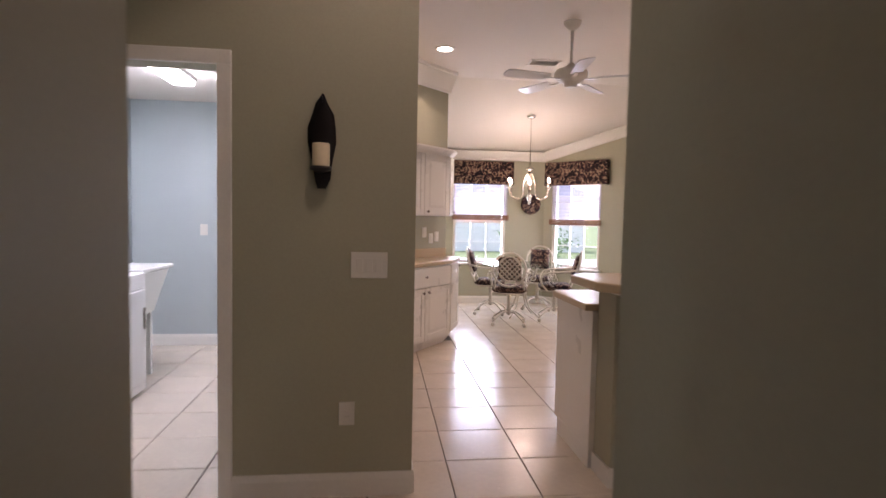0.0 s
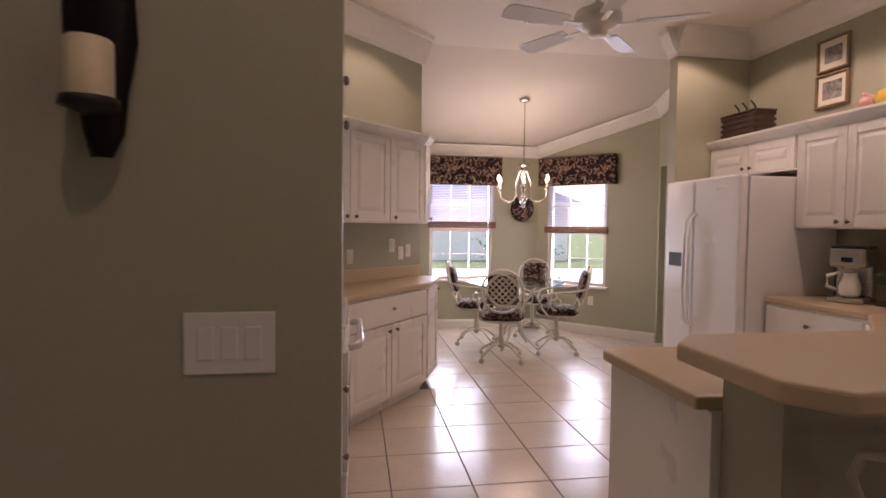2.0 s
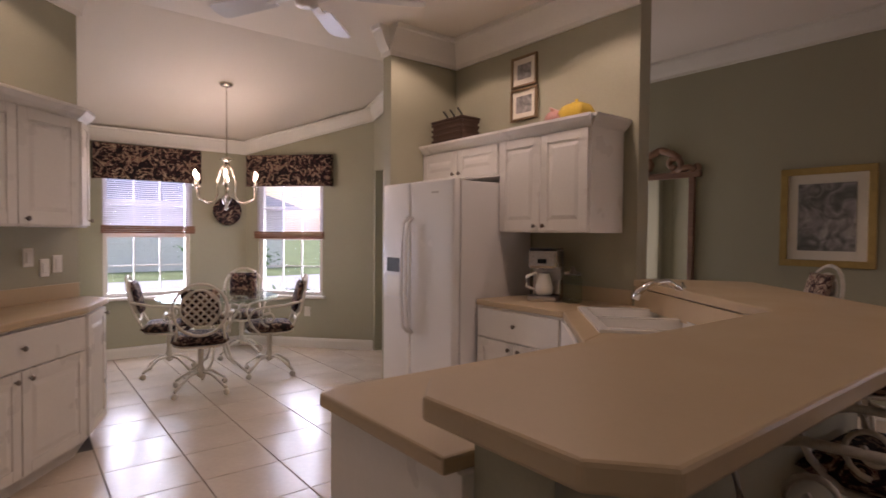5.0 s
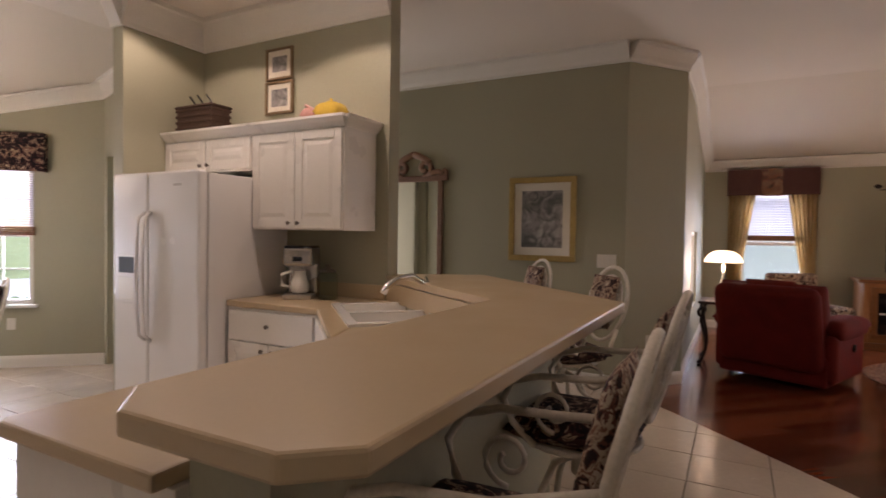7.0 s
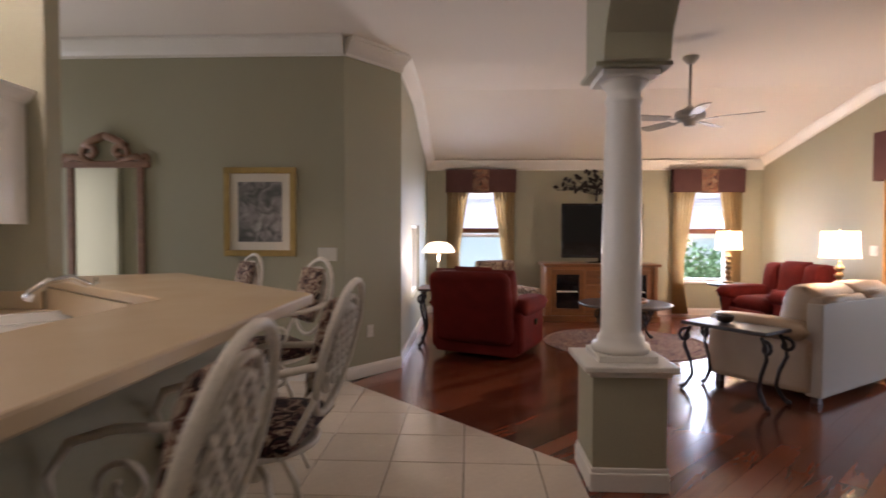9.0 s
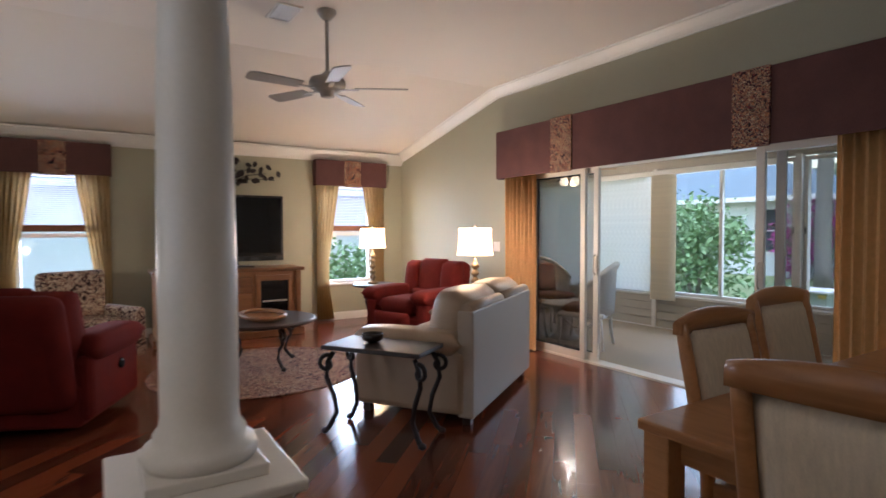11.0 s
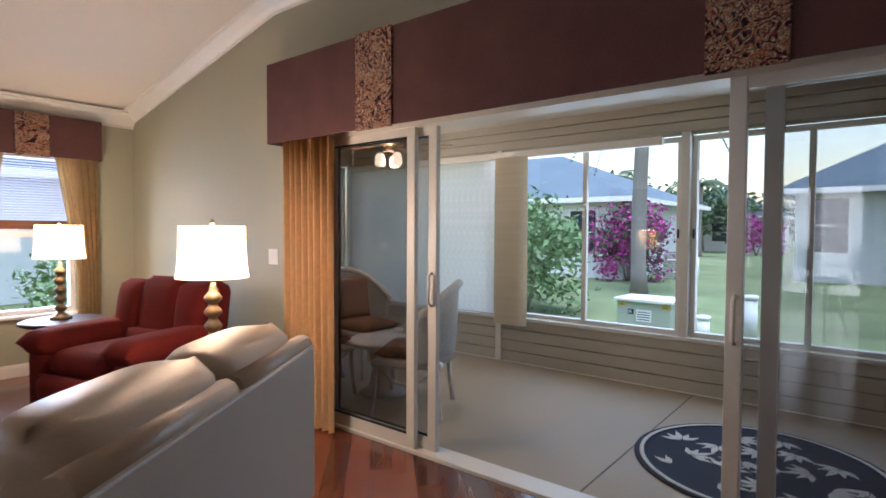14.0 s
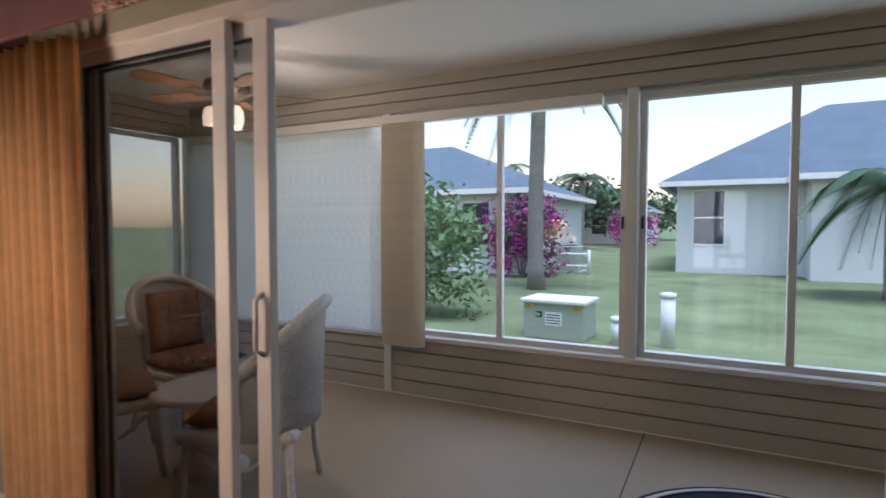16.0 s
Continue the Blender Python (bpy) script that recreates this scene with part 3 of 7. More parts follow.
setting("ceiling_lanai", box(2.1, -5.5, 2.46, 9.5, -3.08, 2.52), M_CEIL, "white painted lanai ceiling", "ceiling")


def siding(name, p0, p1, z0, z1, label):
    """Lapped boards, each leaning out at its foot."""
    m, n = along(p0, p1)
    ob = setting(name, moved(box(0, 0.015, z0, n, 0.12, z1), m), M_SIDING, label, "wall")
    k = max(1, round((z1 - z0) / 0.105))
    h = (z1 - z0) / k
    bm = bmesh.new()
    vs = [bm.verts.new(v) for v in ((0, -0.020, 0.012), (0, 0.015, 0.012), (0, 0.015, h), (0, -0.013, h), (n, -0.020, 0.012), (n, 0.015, 0.012), (n, 0.015, h), (n, -0.013, h))]
    for f in ((0, 1, 2, 3), (7, 6, 5, 4), (0, 3, 7, 4), (3, 2, 6, 7), (0, 4, 5, 1), (1, 5, 6, 2)):
        bm.faces.new([vs[i] for i in f])
    bmesh.ops.recalc_face_normals(bm, faces=bm.faces)
    me = mesh_of("board", bm, M_SIDING)
    for i in range(k):
        piece("board", me, ob, m @ pose(0, 0, z0 + i * h))
    return ob


siding("wall_lanai_low", (9.3, -5.38), (2.3, -5.38), LZ, 0.44, "beige lapped siding below the lanai windows")
siding("wall_lanai_head", (9.3, -5.38), (2.3, -5.38), 2.19, 2.46, "beige lapped siding above the lanai windows")
siding("wall_lanai_end_low", (9.3, -3.08), (9.3, -5.38), LZ, 0.44, "beige lapped siding below the lanai window")
siding("wall_lanai_end_head", (9.3, -3.08), (9.3, -5.38), 2.19, 2.46, "beige lapped siding above the lanai window")
wall("wall_lanai_other_end", (2.3, -5.5), (2.3, -3.08), M_SIDING, z1=2.5, label="beige lanai end wall")
setting("trim_lanai_foot", box(2.3, -5.38, LZ, 9.3, -5.362, LZ + 0.03), M_TRIM, "cream foot strip of the lanai wall", "trim")
for x in (6.98, 5.12, 9.26, 3.35, 2.34):
    setting("lanai_post", box(x - 0.035, -5.46, 0.44 if x in (5.12, 3.35) else LZ, x + 0.035, -5.352, 2.2, 0.004), M_ALU, "cream aluminium lanai post", "post")
for y in (-3.12, -5.4):
    setting("lanai_post", box(9.27, y - 0.04, LZ, 9.40, y + 0.04, 2.2, 0.004), M_ALU, "cream aluminium lanai post", "post")


def framed(name, m, w, z0, z1, cols=1, rows=1, sash=True, label="white framed window", f=0.045, material=None, pane=None):
    """A window in a wall's opening: x across from 0 to w, y outwards. Two sashes when sash is set."""
    material = material or M_TRIM
    ob = tagged(thing(name, label, "window", m), kind="structure")
    bm = add_box(bmesh.new(), 0, 0.03, z0, f, 0.10, z1)
    add_box(bm, w - f, 0.03, z0, w, 0.10, z1), add_box(bm, f, 0.03, z0, w - f, 0.10, z0 + f), add_box(bm, f, 0.03, z1 - f, w - f, 0.10, z1)
    if sash:
        zm = (z0 + z1) / 2
        add_box(bm, f, 0.04, zm - 0.025, w - f, 0.09, zm + 0.025)
    part("window_frame", bm, material, ob)
    if rows * cols > 1:
        for i in range(1, cols):
            x = f + (w - 2 * f) * i / cols
            part("muntin", box(x - 0.007, 0.055, z0 + f, x + 0.007, 0.075, z1 - f), material, ob)
        for j in range(1, rows):
            z = z0 + (z1 - z0) * j / rows
            part("muntin", box(f, 0.056, z - 0.007, w - f, 0.074, z + 0.007), material, ob)
    for za, zb in (((z0 + f, (z0 + z1) / 2 - 0.025), ((z0 + z1) / 2 + 0.025, z1 - f)) if sash else ((z0 + f, z1 - f),)):
        p = part("pane", box(f, 0.063, za, w - f, 0.067, zb), pane or M_GLASS, ob)
        p.visible_shadow = False
    return ob


def sill(ob, w, z0):
    part("window_sill", box(-0.04, -0.05, z0 - 0.03, w + 0.04, 0.03, z0, 0.006), M_TRIM, ob)


M_W1, _ = along((0.98, 8.95), (2.72, 8.95))
M_W2, _ = along((2.72, 8.95), (3.80, 7.76))
M_WF, _ = along((9.95, 2.7), (9.95, -3.05))
M_WN, _ = along((6.15, 2.58), (9.95, 2.58))
w1 = framed("window_1", M_W1 @ pose(0.24, 0, 0), 0.86, 0.66, 2.0, 3, 4, label="white double-hung window with grilles, breakfast nook")
w2 = framed("window_2", M_W2 @ pose(0.16, 0, 0), 0.82, 0.62, 2.0, 3, 4, label="white double-hung window with grilles, nook bay")
w3 = framed("window_3", M_WF @ pose(0.63, 0, 0), 0.80, 0.56, 2.05, label="white double-hung living room window")
w4 = framed("window_4", M_WF @ pose(4.25, 0, 0), 0.83, 0.56, 2.05, label="white double-hung living room window")
w5 = framed("window_5", M_WN @ pose(1.2, 0, 0), 1.0, 0.55, 1.45, sash=False, label="white framed side window of the living room")
sill(w1, 0.86, 0.66), sill(w2, 0.82, 0.62), sill(w3, 0.80, 0.56), sill(w4, 0.83, 0.56)
ML, _ = along((9.3, -5.38), (2.3, -5.38))
for i, (a, b) in enumerate(((7.02, 9.22), (5.16, 6.94), (3.39, 5.08), (2.38, 3.31))):
    n = b - a
    w = framed("window_%d" % (6 + i), ML @ pose(9.3 - b, 0, 0), n, 0.46, 2.17, 1, 1, False, "cream aluminium sliding lanai window", 0.04, M_ALU)
    part("meeting_stile", box(n / 2 - 0.022, 0.035, 0.50, n / 2 + 0.022, 0.085, 2.13, 0.004), M_ALU, w)
    part("latch", box(n - 0.03, 0.01, 1.30, n - 0.015, 0.03, 1.38, 0.003), M_BLACK, w, "small black latch")
    part("latch", box(0.015, 0.01, 1.30, 0.03, 0.03, 1.38, 0.003), M_BLACK, w, "small black latch")
MLE, _ = along((9.3, -3.08), (9.3, -5.38))
framed("window_10", MLE @ pose(0.12, 0, 0), 2.08, 0.46, 2.17, 1, 1, False, "cream aluminium lanai end window", 0.04, M_ALU)
setting("window_ledge", box(2.38, -5.40, 0.425, 9.24, -5.345, 0.46, 0.006), M_ALU, "cream aluminium ledge below the lanai windows", "trim")
# laundry door casing, on both jambs and over the head
setting("door_1", merged(box(-0.70, 2.842, 0, -0.635, 2.86, 2.11, 0.005), box(-1.55, 2.842, 0, -1.485, 2.86, 2.11, 0.005), box(-1.55, 2.840, 2.05, -0.635, 2.861, 2.115, 0.005), box(-0.702, 2.86, 0, -0.69, 2.98, 2.05), box(-1.49, 2.86, 0, -1.478, 2.98, 2.05)), M_TRIM, "cream door casing of the laundry", "door frame")
setting("door_2", merged(box(-1.50, 6.075, 0, -1.42, 6.10, 2.05, 0.005), box(-0.72, 6.075, 0, -0.64, 6.10, 2.05, 0.005), box(-1.42, 6.085, 0.02, -0.72, 6.10, 2.0, 0.003)), M_TRIM, "white closed door at the end of the laundry", "door")

# ---- kitchen ----
def cabinet_door(w, h):
    """A raised-panel door in the plane y = 0, its face towards -y; x from 0 to w, z from 0 to h."""
    bm = box(0, -0.014, 0, w, 0.004, h, 0.002, 1)
    s = min(0.06, w * 0.2)
    for a in ((0, 0, s, h), (w - s, 0, w, h), (s, 0, w - s, s), (s, h - s, w - s, h)):
        add_box(bm, a[0] + 0.001, -0.021, a[1] + 0.001, a[2] - 0.001, -0.013, a[3] - 0.001)
    i, o = s + 0.012, s + 0.04
    if w > 2 * o + 0.02 and h > 2 * o + 0.02:
        a = [bm.verts.new((x, -0.0135, z)) for x, z in ((i, i), (w - i, i), (w - i, h - i), (i, h - i))]
        b = [bm.verts.new((x, -0.021, z)) for x, z in ((o, o), (w - o, o), (w - o, h - o), (o, h - o))]
        bm.faces.new(b)
        for k in range(4):
            bm.faces.new((a[k], a[(k + 1) % 4], b[(k + 1) % 4], b[k]))
        bmesh.ops.recalc_face_normals(bm, faces=bm.faces)
    return bm


def knob_bm():
    return lathe([(0.004, 0), (0.005, 0.012), (0.013, 0.018), (0.015, 0.025), (0.010, 0.031), (0.002, 0.033)], 12, m=pose(0, 0, 0, 90, 0, 0))


def door_on(ob, x0, x1, z0, z1, knob=None, flat=False):
    g = 0.0025
    bm = box(0, -0.02, 0, x1 - x0 - 2 * g, 0.0, z1 - z0 - 2 * g, 0.004) if flat else cabinet_door(x1 - x0 - 2 * g, z1 - z0 - 2 * g)
    d = part("drawer_front" if flat else "door", bm, M_CAB, ob)
    d.matrix_basis = pose(x0 + g, 0, z0 + g)
    if knob:
        k = part("knob", knob_bm(), M_PEWTER, d, "dark pewter knob")
        k.matrix_basis = pose(knob[0] - x0 - g, -0.02, knob[1] - z0 - g)
    return d


def cabinet(name, label, m, w, d, z0, z1, doors, toe=0.0, group="kitchen cabinets"):
    """doors: rows of x0, x1, z0, z1, knob, flat."""
    ob = thing(name, label, "cabinet", m, group)
    part("body", box(0, 0.0, z0 + toe, w, d, z1, 0.002, 1), M_CAB, ob)
    if toe:
        part("toe_kick", box(0.0, 0.06, z0, w, d, z0 + toe), M_CAB, ob)
    for r in doors:
        door_on(ob, *r)
    return ob


def poly_cabinet(name, label, poly, z0, z1, toe=0.0, inner=None):
    ob = thing(name, label, "cabinet", None, "kitchen cabinets")
    part("body", prism(poly, z0 + toe, z1), M_CAB, ob)
    if toe:
        part("toe_kick", prism(inner or poly, z0, z0 + toe), M_CAB, ob)
    return ob


CH = 0.915
# left run: tall pantry, drawer base, range, diagonal base
PL = lambda y: pose(0.175, y, 0, 0, 0, 90)
cabinet("pantry_cabinet", "tall white raised-panel pantry cabinet with pewter knobs", PL(2.985), 0.455, 0.64, 0, 2.13,
        [(0.01, 0.445, 0.11, 1.74, (0.40, 1.67), False), (0.01, 0.445, 1.745, 2.11, (0.40, 1.80), False)], 0.1)
cabinet("drawer_cabinet", "white base cabinet with three drawers under the counter", PL(3.445), 0.72, 0.63, 0, CH - 0.04,
        [(0.01, 0.71, 0.11, 0.36, (0.36, 0.25), True), (0.01, 0.71, 0.365, 0.615, (0.36, 0.49), True), (0.01, 0.71, 0.62, 0.86, (0.36, 0.75), True)], 0.1)
LA, LB, LC = (0.17, 5.27), (0.815, 6.14), (0.965, 6.58)
cab = poly_cabinet("corner_base_cabinet", "white diagonal base cabinet with drawer and double doors", [(-0.46, 4.955), (0.16, 4.955), LA, LB, LC, (0.86, 6.72), (0.83, 6.73), (-0.46, 5.44)], 0, CH - 0.04, 0.1,
                   [(-0.46, 4.955), (0.10, 4.955), (0.11, 5.30), (0.76, 6.17), (0.89, 6.58), (0.83, 6.70), (-0.46, 5.43)])
md, ln = along(LA, LB)
front = part("front_frame", moved(box(0, -0.006, 0.1, ln, 0.0, CH - 0.045), md), M_CAB, cab)
for r in ((0.02, ln - 0.02, 0.66, 0.86, (ln / 2, 0.77), True), (0.02, ln / 2 - 0.002, 0.11, 0.655, (ln / 2 - 0.05, 0.61), False), (ln / 2 + 0.002, ln - 0.02, 0.11, 0.655, (ln / 2 + 0.05, 0.61), False)):
    d = door_on(cab, *r)
    d.matrix_basis = md @ pose(0, -0.006, 0) @ d.matrix_basis
me_, le = along(LB, LC)
d = door_on(cab, 0.02, le - 0.02, 0.11, 0.86, (le - 0.06, 0.82), False)
d.matrix_basis = me_ @ d.matrix_basis


def counter(name, poly, z=CH, t=0.04, label="tan laminate countertop with a rolled edge"):
    return single(name, prism(poly, z - t, z, 0.008), M_COUNTER, label, "countertop")


counter("countertop", [(-0.465, 4.945), (0.20, 4.945), (0.195, 5.24), (0.84, 6.11), (1.0, 6.58), (0.90, 6.74), (0.83, 6.745), (-0.465, 5.445)])
counter("countertop", [(-0.465, 3.445), (0.20, 3.445), (0.20, 4.165), (-0.465, 4.165)])
single("backsplash", moved(box(0.02, -0.02, CH, 1.84, -0.001, CH + 0.1, 0.004), along((-0.47, 5.45), (0.84, 6.76))[0]), M_COUNTER, "tan laminate backsplash along the diagonal wall", "backsplash")
single("backsplash", box(-0.469, 3.45, CH, -0.45, 4.16, CH + 0.1, 0.004), M_COUNTER, "tan laminate backsplash beside the range", "backsplash")
# range
rg = thing("range", "white electric range with a black glass cooktop", "stove", pose(0.19, 4.17, 0, 0, 0, 90))
part("body", box(0.005, 0.0, 0.05, 0.755, 0.64, CH - 0.01, 0.004), M_APPL, rg)
part("cooktop", box(0.0, -0.015, CH - 0.012, 0.76, 0.64, CH + 0.008, 0.006), M_APPL, rg, "white enamel cooktop rim")
part("cooktop_glass", box(0.03, 0.02, CH + 0.006, 0.73, 0.55, CH + 0.011, 0.002), M_BLACKGLASS, rg, "black glass cooktop")
for x, y, r in ((0.2, 0.15, 0.10), (0.55, 0.15, 0.085), (0.2, 0.41, 0.08), (0.55, 0.41, 0.10)):
    part("burner_ring", tube([(x + r * math.cos(a), y + r * math.sin(a), CH + 0.0112) for a in [k * math.pi / 14 for k in range(28)]], 0.0012, 4, closed=True), M_PEWTER, rg)
part("oven_door", box(0.02, -0.03, 0.25, 0.74, 0.0, 0.80, 0.008), M_APPL, rg)
part("oven_window", box(0.15, -0.033, 0.36, 0.61, -0.028, 0.66, 0.004), M_BLACKGLASS, rg)
part("storage_drawer", box(0.02, -0.025, 0.06, 0.74, 0.0, 0.24, 0.008), M_APPL, rg)
part("oven_handle", tube([(0.05, -0.03, 0.815), (0.06, -0.075, 0.825), (0.12, -0.085, 0.83), (0.64, -0.085, 0.83), (0.70, -0.075, 0.825), (0.71, -0.03, 0.815)], 0.016, 10), M_APPL, rg, "white oven handle")
part("backguard", box(0.0, 0.56, CH, 0.76, 0.64, CH + 0.2, 0.01), M_APPL, rg)
# microwave and the cabinet above
mw = thing("microwave", "white over-the-range microwave oven", "microwave", pose(-0.06, 4.17, 0, 0, 0, 90))
part("body", box(0.005, 0, 1.42, 0.755, 0.40, 1.80, 0.006), M_APPL, mw)
part("door", box(0.01, -0.025, 1.45, 0.56, 0, 1.79, 0.01), M_APPL, mw)
part("control_panel", box(0.57, -0.02, 1.45, 0.75, 0, 1.79, 0.008), M_APPL, mw)
part("display", box(0.60, -0.023, 1.72, 0.72, -0.018, 1.76), M_BLACKGLASS, mw)
part("door_handle", tube([(0.53, -0.02, 1.48), (0.53, -0.05, 1.50), (0.53, -0.05, 1.74), (0.53, -0.02, 1.76)], 0.01, 8), M_APPL, mw)
UT = 2.05
cabinet("upper_cabinet", "white upper cabinet above the microwave", pose(-0.12, 4.17, 0, 0, 0, 90), 0.76, 0.34, 1.81, UT, [(0.01, 0.379, 1.82, UT - 0.01, (0.34, 1.86), False), (0.381, 0.75, 1.82, UT - 0.01, (0.42, 1.86), False)])
cabinet("upper_cabinet", "white raised-panel upper cabinet beside the pantry", pose(-0.12, 3.445, 0, 0, 0, 90), 0.72, 0.34, 1.39, UT, [(0.01, 0.359, 1.40, UT - 0.01, (0.32, 1.44), False), (0.361, 0.71, 1.40, UT - 0.01, (0.40, 1.44), False)])
UA, UB = (-0.11, 5.33), (0.80, 6.24)
up = poly_cabinet("upper_cabinet", "white diagonal upper cabinet with three raised-panel doors", [(-0.465, 4.935), (-0.12, 4.935), (-0.12, 5.315), UA, UB, (0.86, 6.42), (0.80, 6.71), (-0.465, 5.445)], 1.39, UT)
mu, lu = along(UA, UB)
for k in range(3):
    a, b = 0.01 + k * (lu - 0.02) / 3, 0.01 + (k + 1) * (lu - 0.02) / 3
    d = door_on(up, a, b, 1.40, UT - 0.01, ((b - 0.045 if k == 0 else a + 0.045), 1.435), False)
    d.matrix_basis = mu @ d.matrix_basis
mv, lv = along(UB, (0.86, 6.42))
d = door_on(up, 0.01, lv - 0.005, 1.40, UT - 0.01, (lv - 0.04, 1.435), False)
d.matrix_basis = mv @ d.matrix_basis


def cornice(parent, pts, z, out=0.05):
    """A cap molding along the top of upper cabinets; the cabinets lie to the left of the way."""
    for p, q in zip(pts, pts[1:]):
        m, n = along(p, q)
        prof = [(-0.02, 0), (0.004, 0), (0.012, 0.012), (0.03, 0.03), (out - 0.006, 0.05), (out, 0.058), (out, 0.075), (-0.02, 0.075)]
        bm = bmesh.new()
        e = [[bm.verts.new(m @ Vector((s + k * o * 0.4, -o, z + u))) for o, u in prof] for s, k in ((0, -1), (n, 1))]
        c = len(prof)
        for i in range(c):
            bm.faces.new((e[0][i], e[0][(i + 1) % c], e[1][(i + 1) % c], e[1][i]))
        bm.faces.new(e[0][::-1]), bm.faces.new(e[1])
        bmesh.ops.recalc_face_normals(bm, faces=bm.faces)
        part("cornice", bm, M_CAB, parent)


cornice(up, [(-0.12, 4.0), (-0.12, 5.315), UA, UB, (0.86, 6.42)], UT - 0.005)
part("top_board", prism([(-0.465, 4.935), (-0.10, 4.935), (-0.10, 5.31), (0.0, 5.41), (0.82, 6.23), (0.88, 6.42), (0.80, 6.71), (-0.465, 5.445)], UT + 0.045, UT + 0.06), M_CAB, up)

# right run: fridge, uppers, counter, sink, bar
XR = 3.65
fr = thing("refrigerator", "white side-by-side refrigerator with a water dispenser", "refrigerator", pose(2.86, 6.03, 0, 0, 0, -90))
part("body", box(0.0, 0.07, 0.02, 0.91, 0.77, 1.745, 0.006), M_APPL, fr)
part("grille", box(0.01, 0.05, 0.0, 0.90, 0.10, 0.06), M_APPL, fr)
fd = part("freezer_door", box(0.003, 0.0, 0.07, 0.385, 0.065, 1.76, 0.016), M_APPL, fr)
part("fridge_door", box(0.392, 0.0, 0.07, 0.907, 0.065, 1.76, 0.016), M_APPL, fr)
for x in (0.36, 0.42):
    part("handle", tube([(x, 0.0, 0.62), (x, -0.045, 0.66), (x, -0.06, 0.85), (x, -0.062, 1.1), (x, -0.06, 1.30), (x, -0.045, 1.45), (x, 0.0, 1.49)], 0.013, 8), M_APPL, fr, "long white bowed handle")
part("dispenser", box(0.06, -0.006, 0.86, 0.27, 0.002, 1.20, 0.004), M_APPL, fr, "white dispenser surround")
part("dispenser_recess", box(0.075, -0.009, 0.88, 0.255, -0.004, 1.04, 0.003), M_PLATE, fr)
part("dispenser_display", box(0.075, -0.010, 1.07, 0.255, -0.005, 1.18, 0.003), M_INK, fr, "black dispenser control panel")
part("badge", box(0.66, -0.004, 1.66, 0.74, 0.0, 1.675), M_STEEL, fr)
ur = lambda y: pose(3.30, y, 0, 0, 0, -90)
c = cabinet("upper_cabinet", "short white double-door cabinet above the refrigerator", ur(6.07), 0.94, 0.34, 1.80, UT, [(0.01, 0.469, 1.81, UT - 0.01, (0.43, 1.85), False), (0.471, 0.93, 1.81, UT - 0.01, (0.51, 1.85), False)])
c2 = cabinet("upper_cabinet", "white double-door upper cabinet above the coffee maker", ur(5.12), 0.80, 0.34, 1.385, UT, [(0.01, 0.399, 1.395, UT - 0.01, (0.36, 1.43), False), (0.401, 0.79, 1.395, UT - 0.01, (0.44, 1.43), False)])
cornice(c2, [(0, 0), (0.80, 0), (0.80, 0.34)], UT - 0.005)
cornice(c, [(0, 0), (0.945, 0)], UT - 0.005)
part("top_board", box(-0.03, -0.03, UT + 0.05, 0.94, 0.335, UT + 0.066), M_CAB, c)
part("top_board", box(-0.003, -0.03, UT + 0.05, 0.83, 0.335, UT + 0.066), M_CAB, c2)
cabinet("base_cabinet", "white base cabinet with one drawer and double doors", pose(3.07, 5.10, 0, 0, 0, -90), 0.77, 0.57, 0, CH - 0.04,
        [(0.02, 0.75, 0.66, 0.86, (0.385, 0.77), True), (0.02, 0.384, 0.11, 0.655, (0.34, 0.61), False), (0.386, 0.75, 0.11, 0.655, (0.43, 0.61), False)], 0.1)
sb = poly_cabinet("sink_base_cabinet", "white diagonal sink base cabinet", [(3.07, 4.325), (2.40, 3.655), (2.40, 3.06), (2.83, 3.06), (3.63, 3.90), (3.63, 4.325)], 0, CH - 0.04, 0.1, [(3.12, 4.325), (2.43, 3.60), (2.40, 3.06), (2.83, 3.06), (3.63, 3.90), (3.63, 4.325)])
ms, ls = along((3.07, 4.325), (2.40, 3.655))
for a, b in ((0.03, ls / 2 - 0.002), (ls / 2 + 0.002, ls - 0.03)):
    d = door_on(sb, a, b, 0.11, 0.655, ((b - 0.05) if a < 0.1 else (a + 0.05), 0.61), False)
    d.matrix_basis = ms @ d.matrix_basis
d = door_on(sb, 0.03, ls - 0.03, 0.66, 0.86, None, True)
d.matrix_basis = ms @ d.matrix_basis
cabinet("peninsula_cabinet", "white peninsula base cabinet with a plain end panel", pose(2.398, 3.645, 0, 0, 0, 180), 1.19, 0.59, 0, CH - 0.04,
        [(0.02, 0.58, 0.11, 0.86, (0.53, 0.82), False), (0.60, 1.17, 0.11, 0.86, (0.65, 0.82), False)], 0.1)
# counter with a cut for the sink
SINK = Vector((3.13, 3.86))
sd, sn = Vector((0.7071, 0.7071)), Vector((-0.7071, 0.7071))
cr = lambda a, b: tuple(SINK + a * sd + b * sn)
counter("countertop", [(3.645, 5.10), (3.05, 5.10), (3.05, 4.32), cr(0.40, 0.26), cr(0.40, -0.25), (3.62, 3.98), (3.645, 4.24)])
counter("countertop", [(3.05, 4.32), (2.40, 3.67), cr(-0.40, 0.26), cr(0.40, 0.26)])
counter("countertop", [(2.40, 3.67), (1.20, 3.67), (1.17, 3.64), (1.17, 3.07), (2.82, 3.07), cr(-0.40, -0.25), cr(-0.40, 0.26)])
counter("countertop", [(2.82, 3.07), (3.62, 3.98), cr(0.40, -0.25), cr(-0.40, -0.25)])
sk = thing("sink", "white porcelain double-bowl drop-in sink", "sink", pose(SINK.x, SINK.y, 0, 0, 0, 45))
rim = bmesh.new()
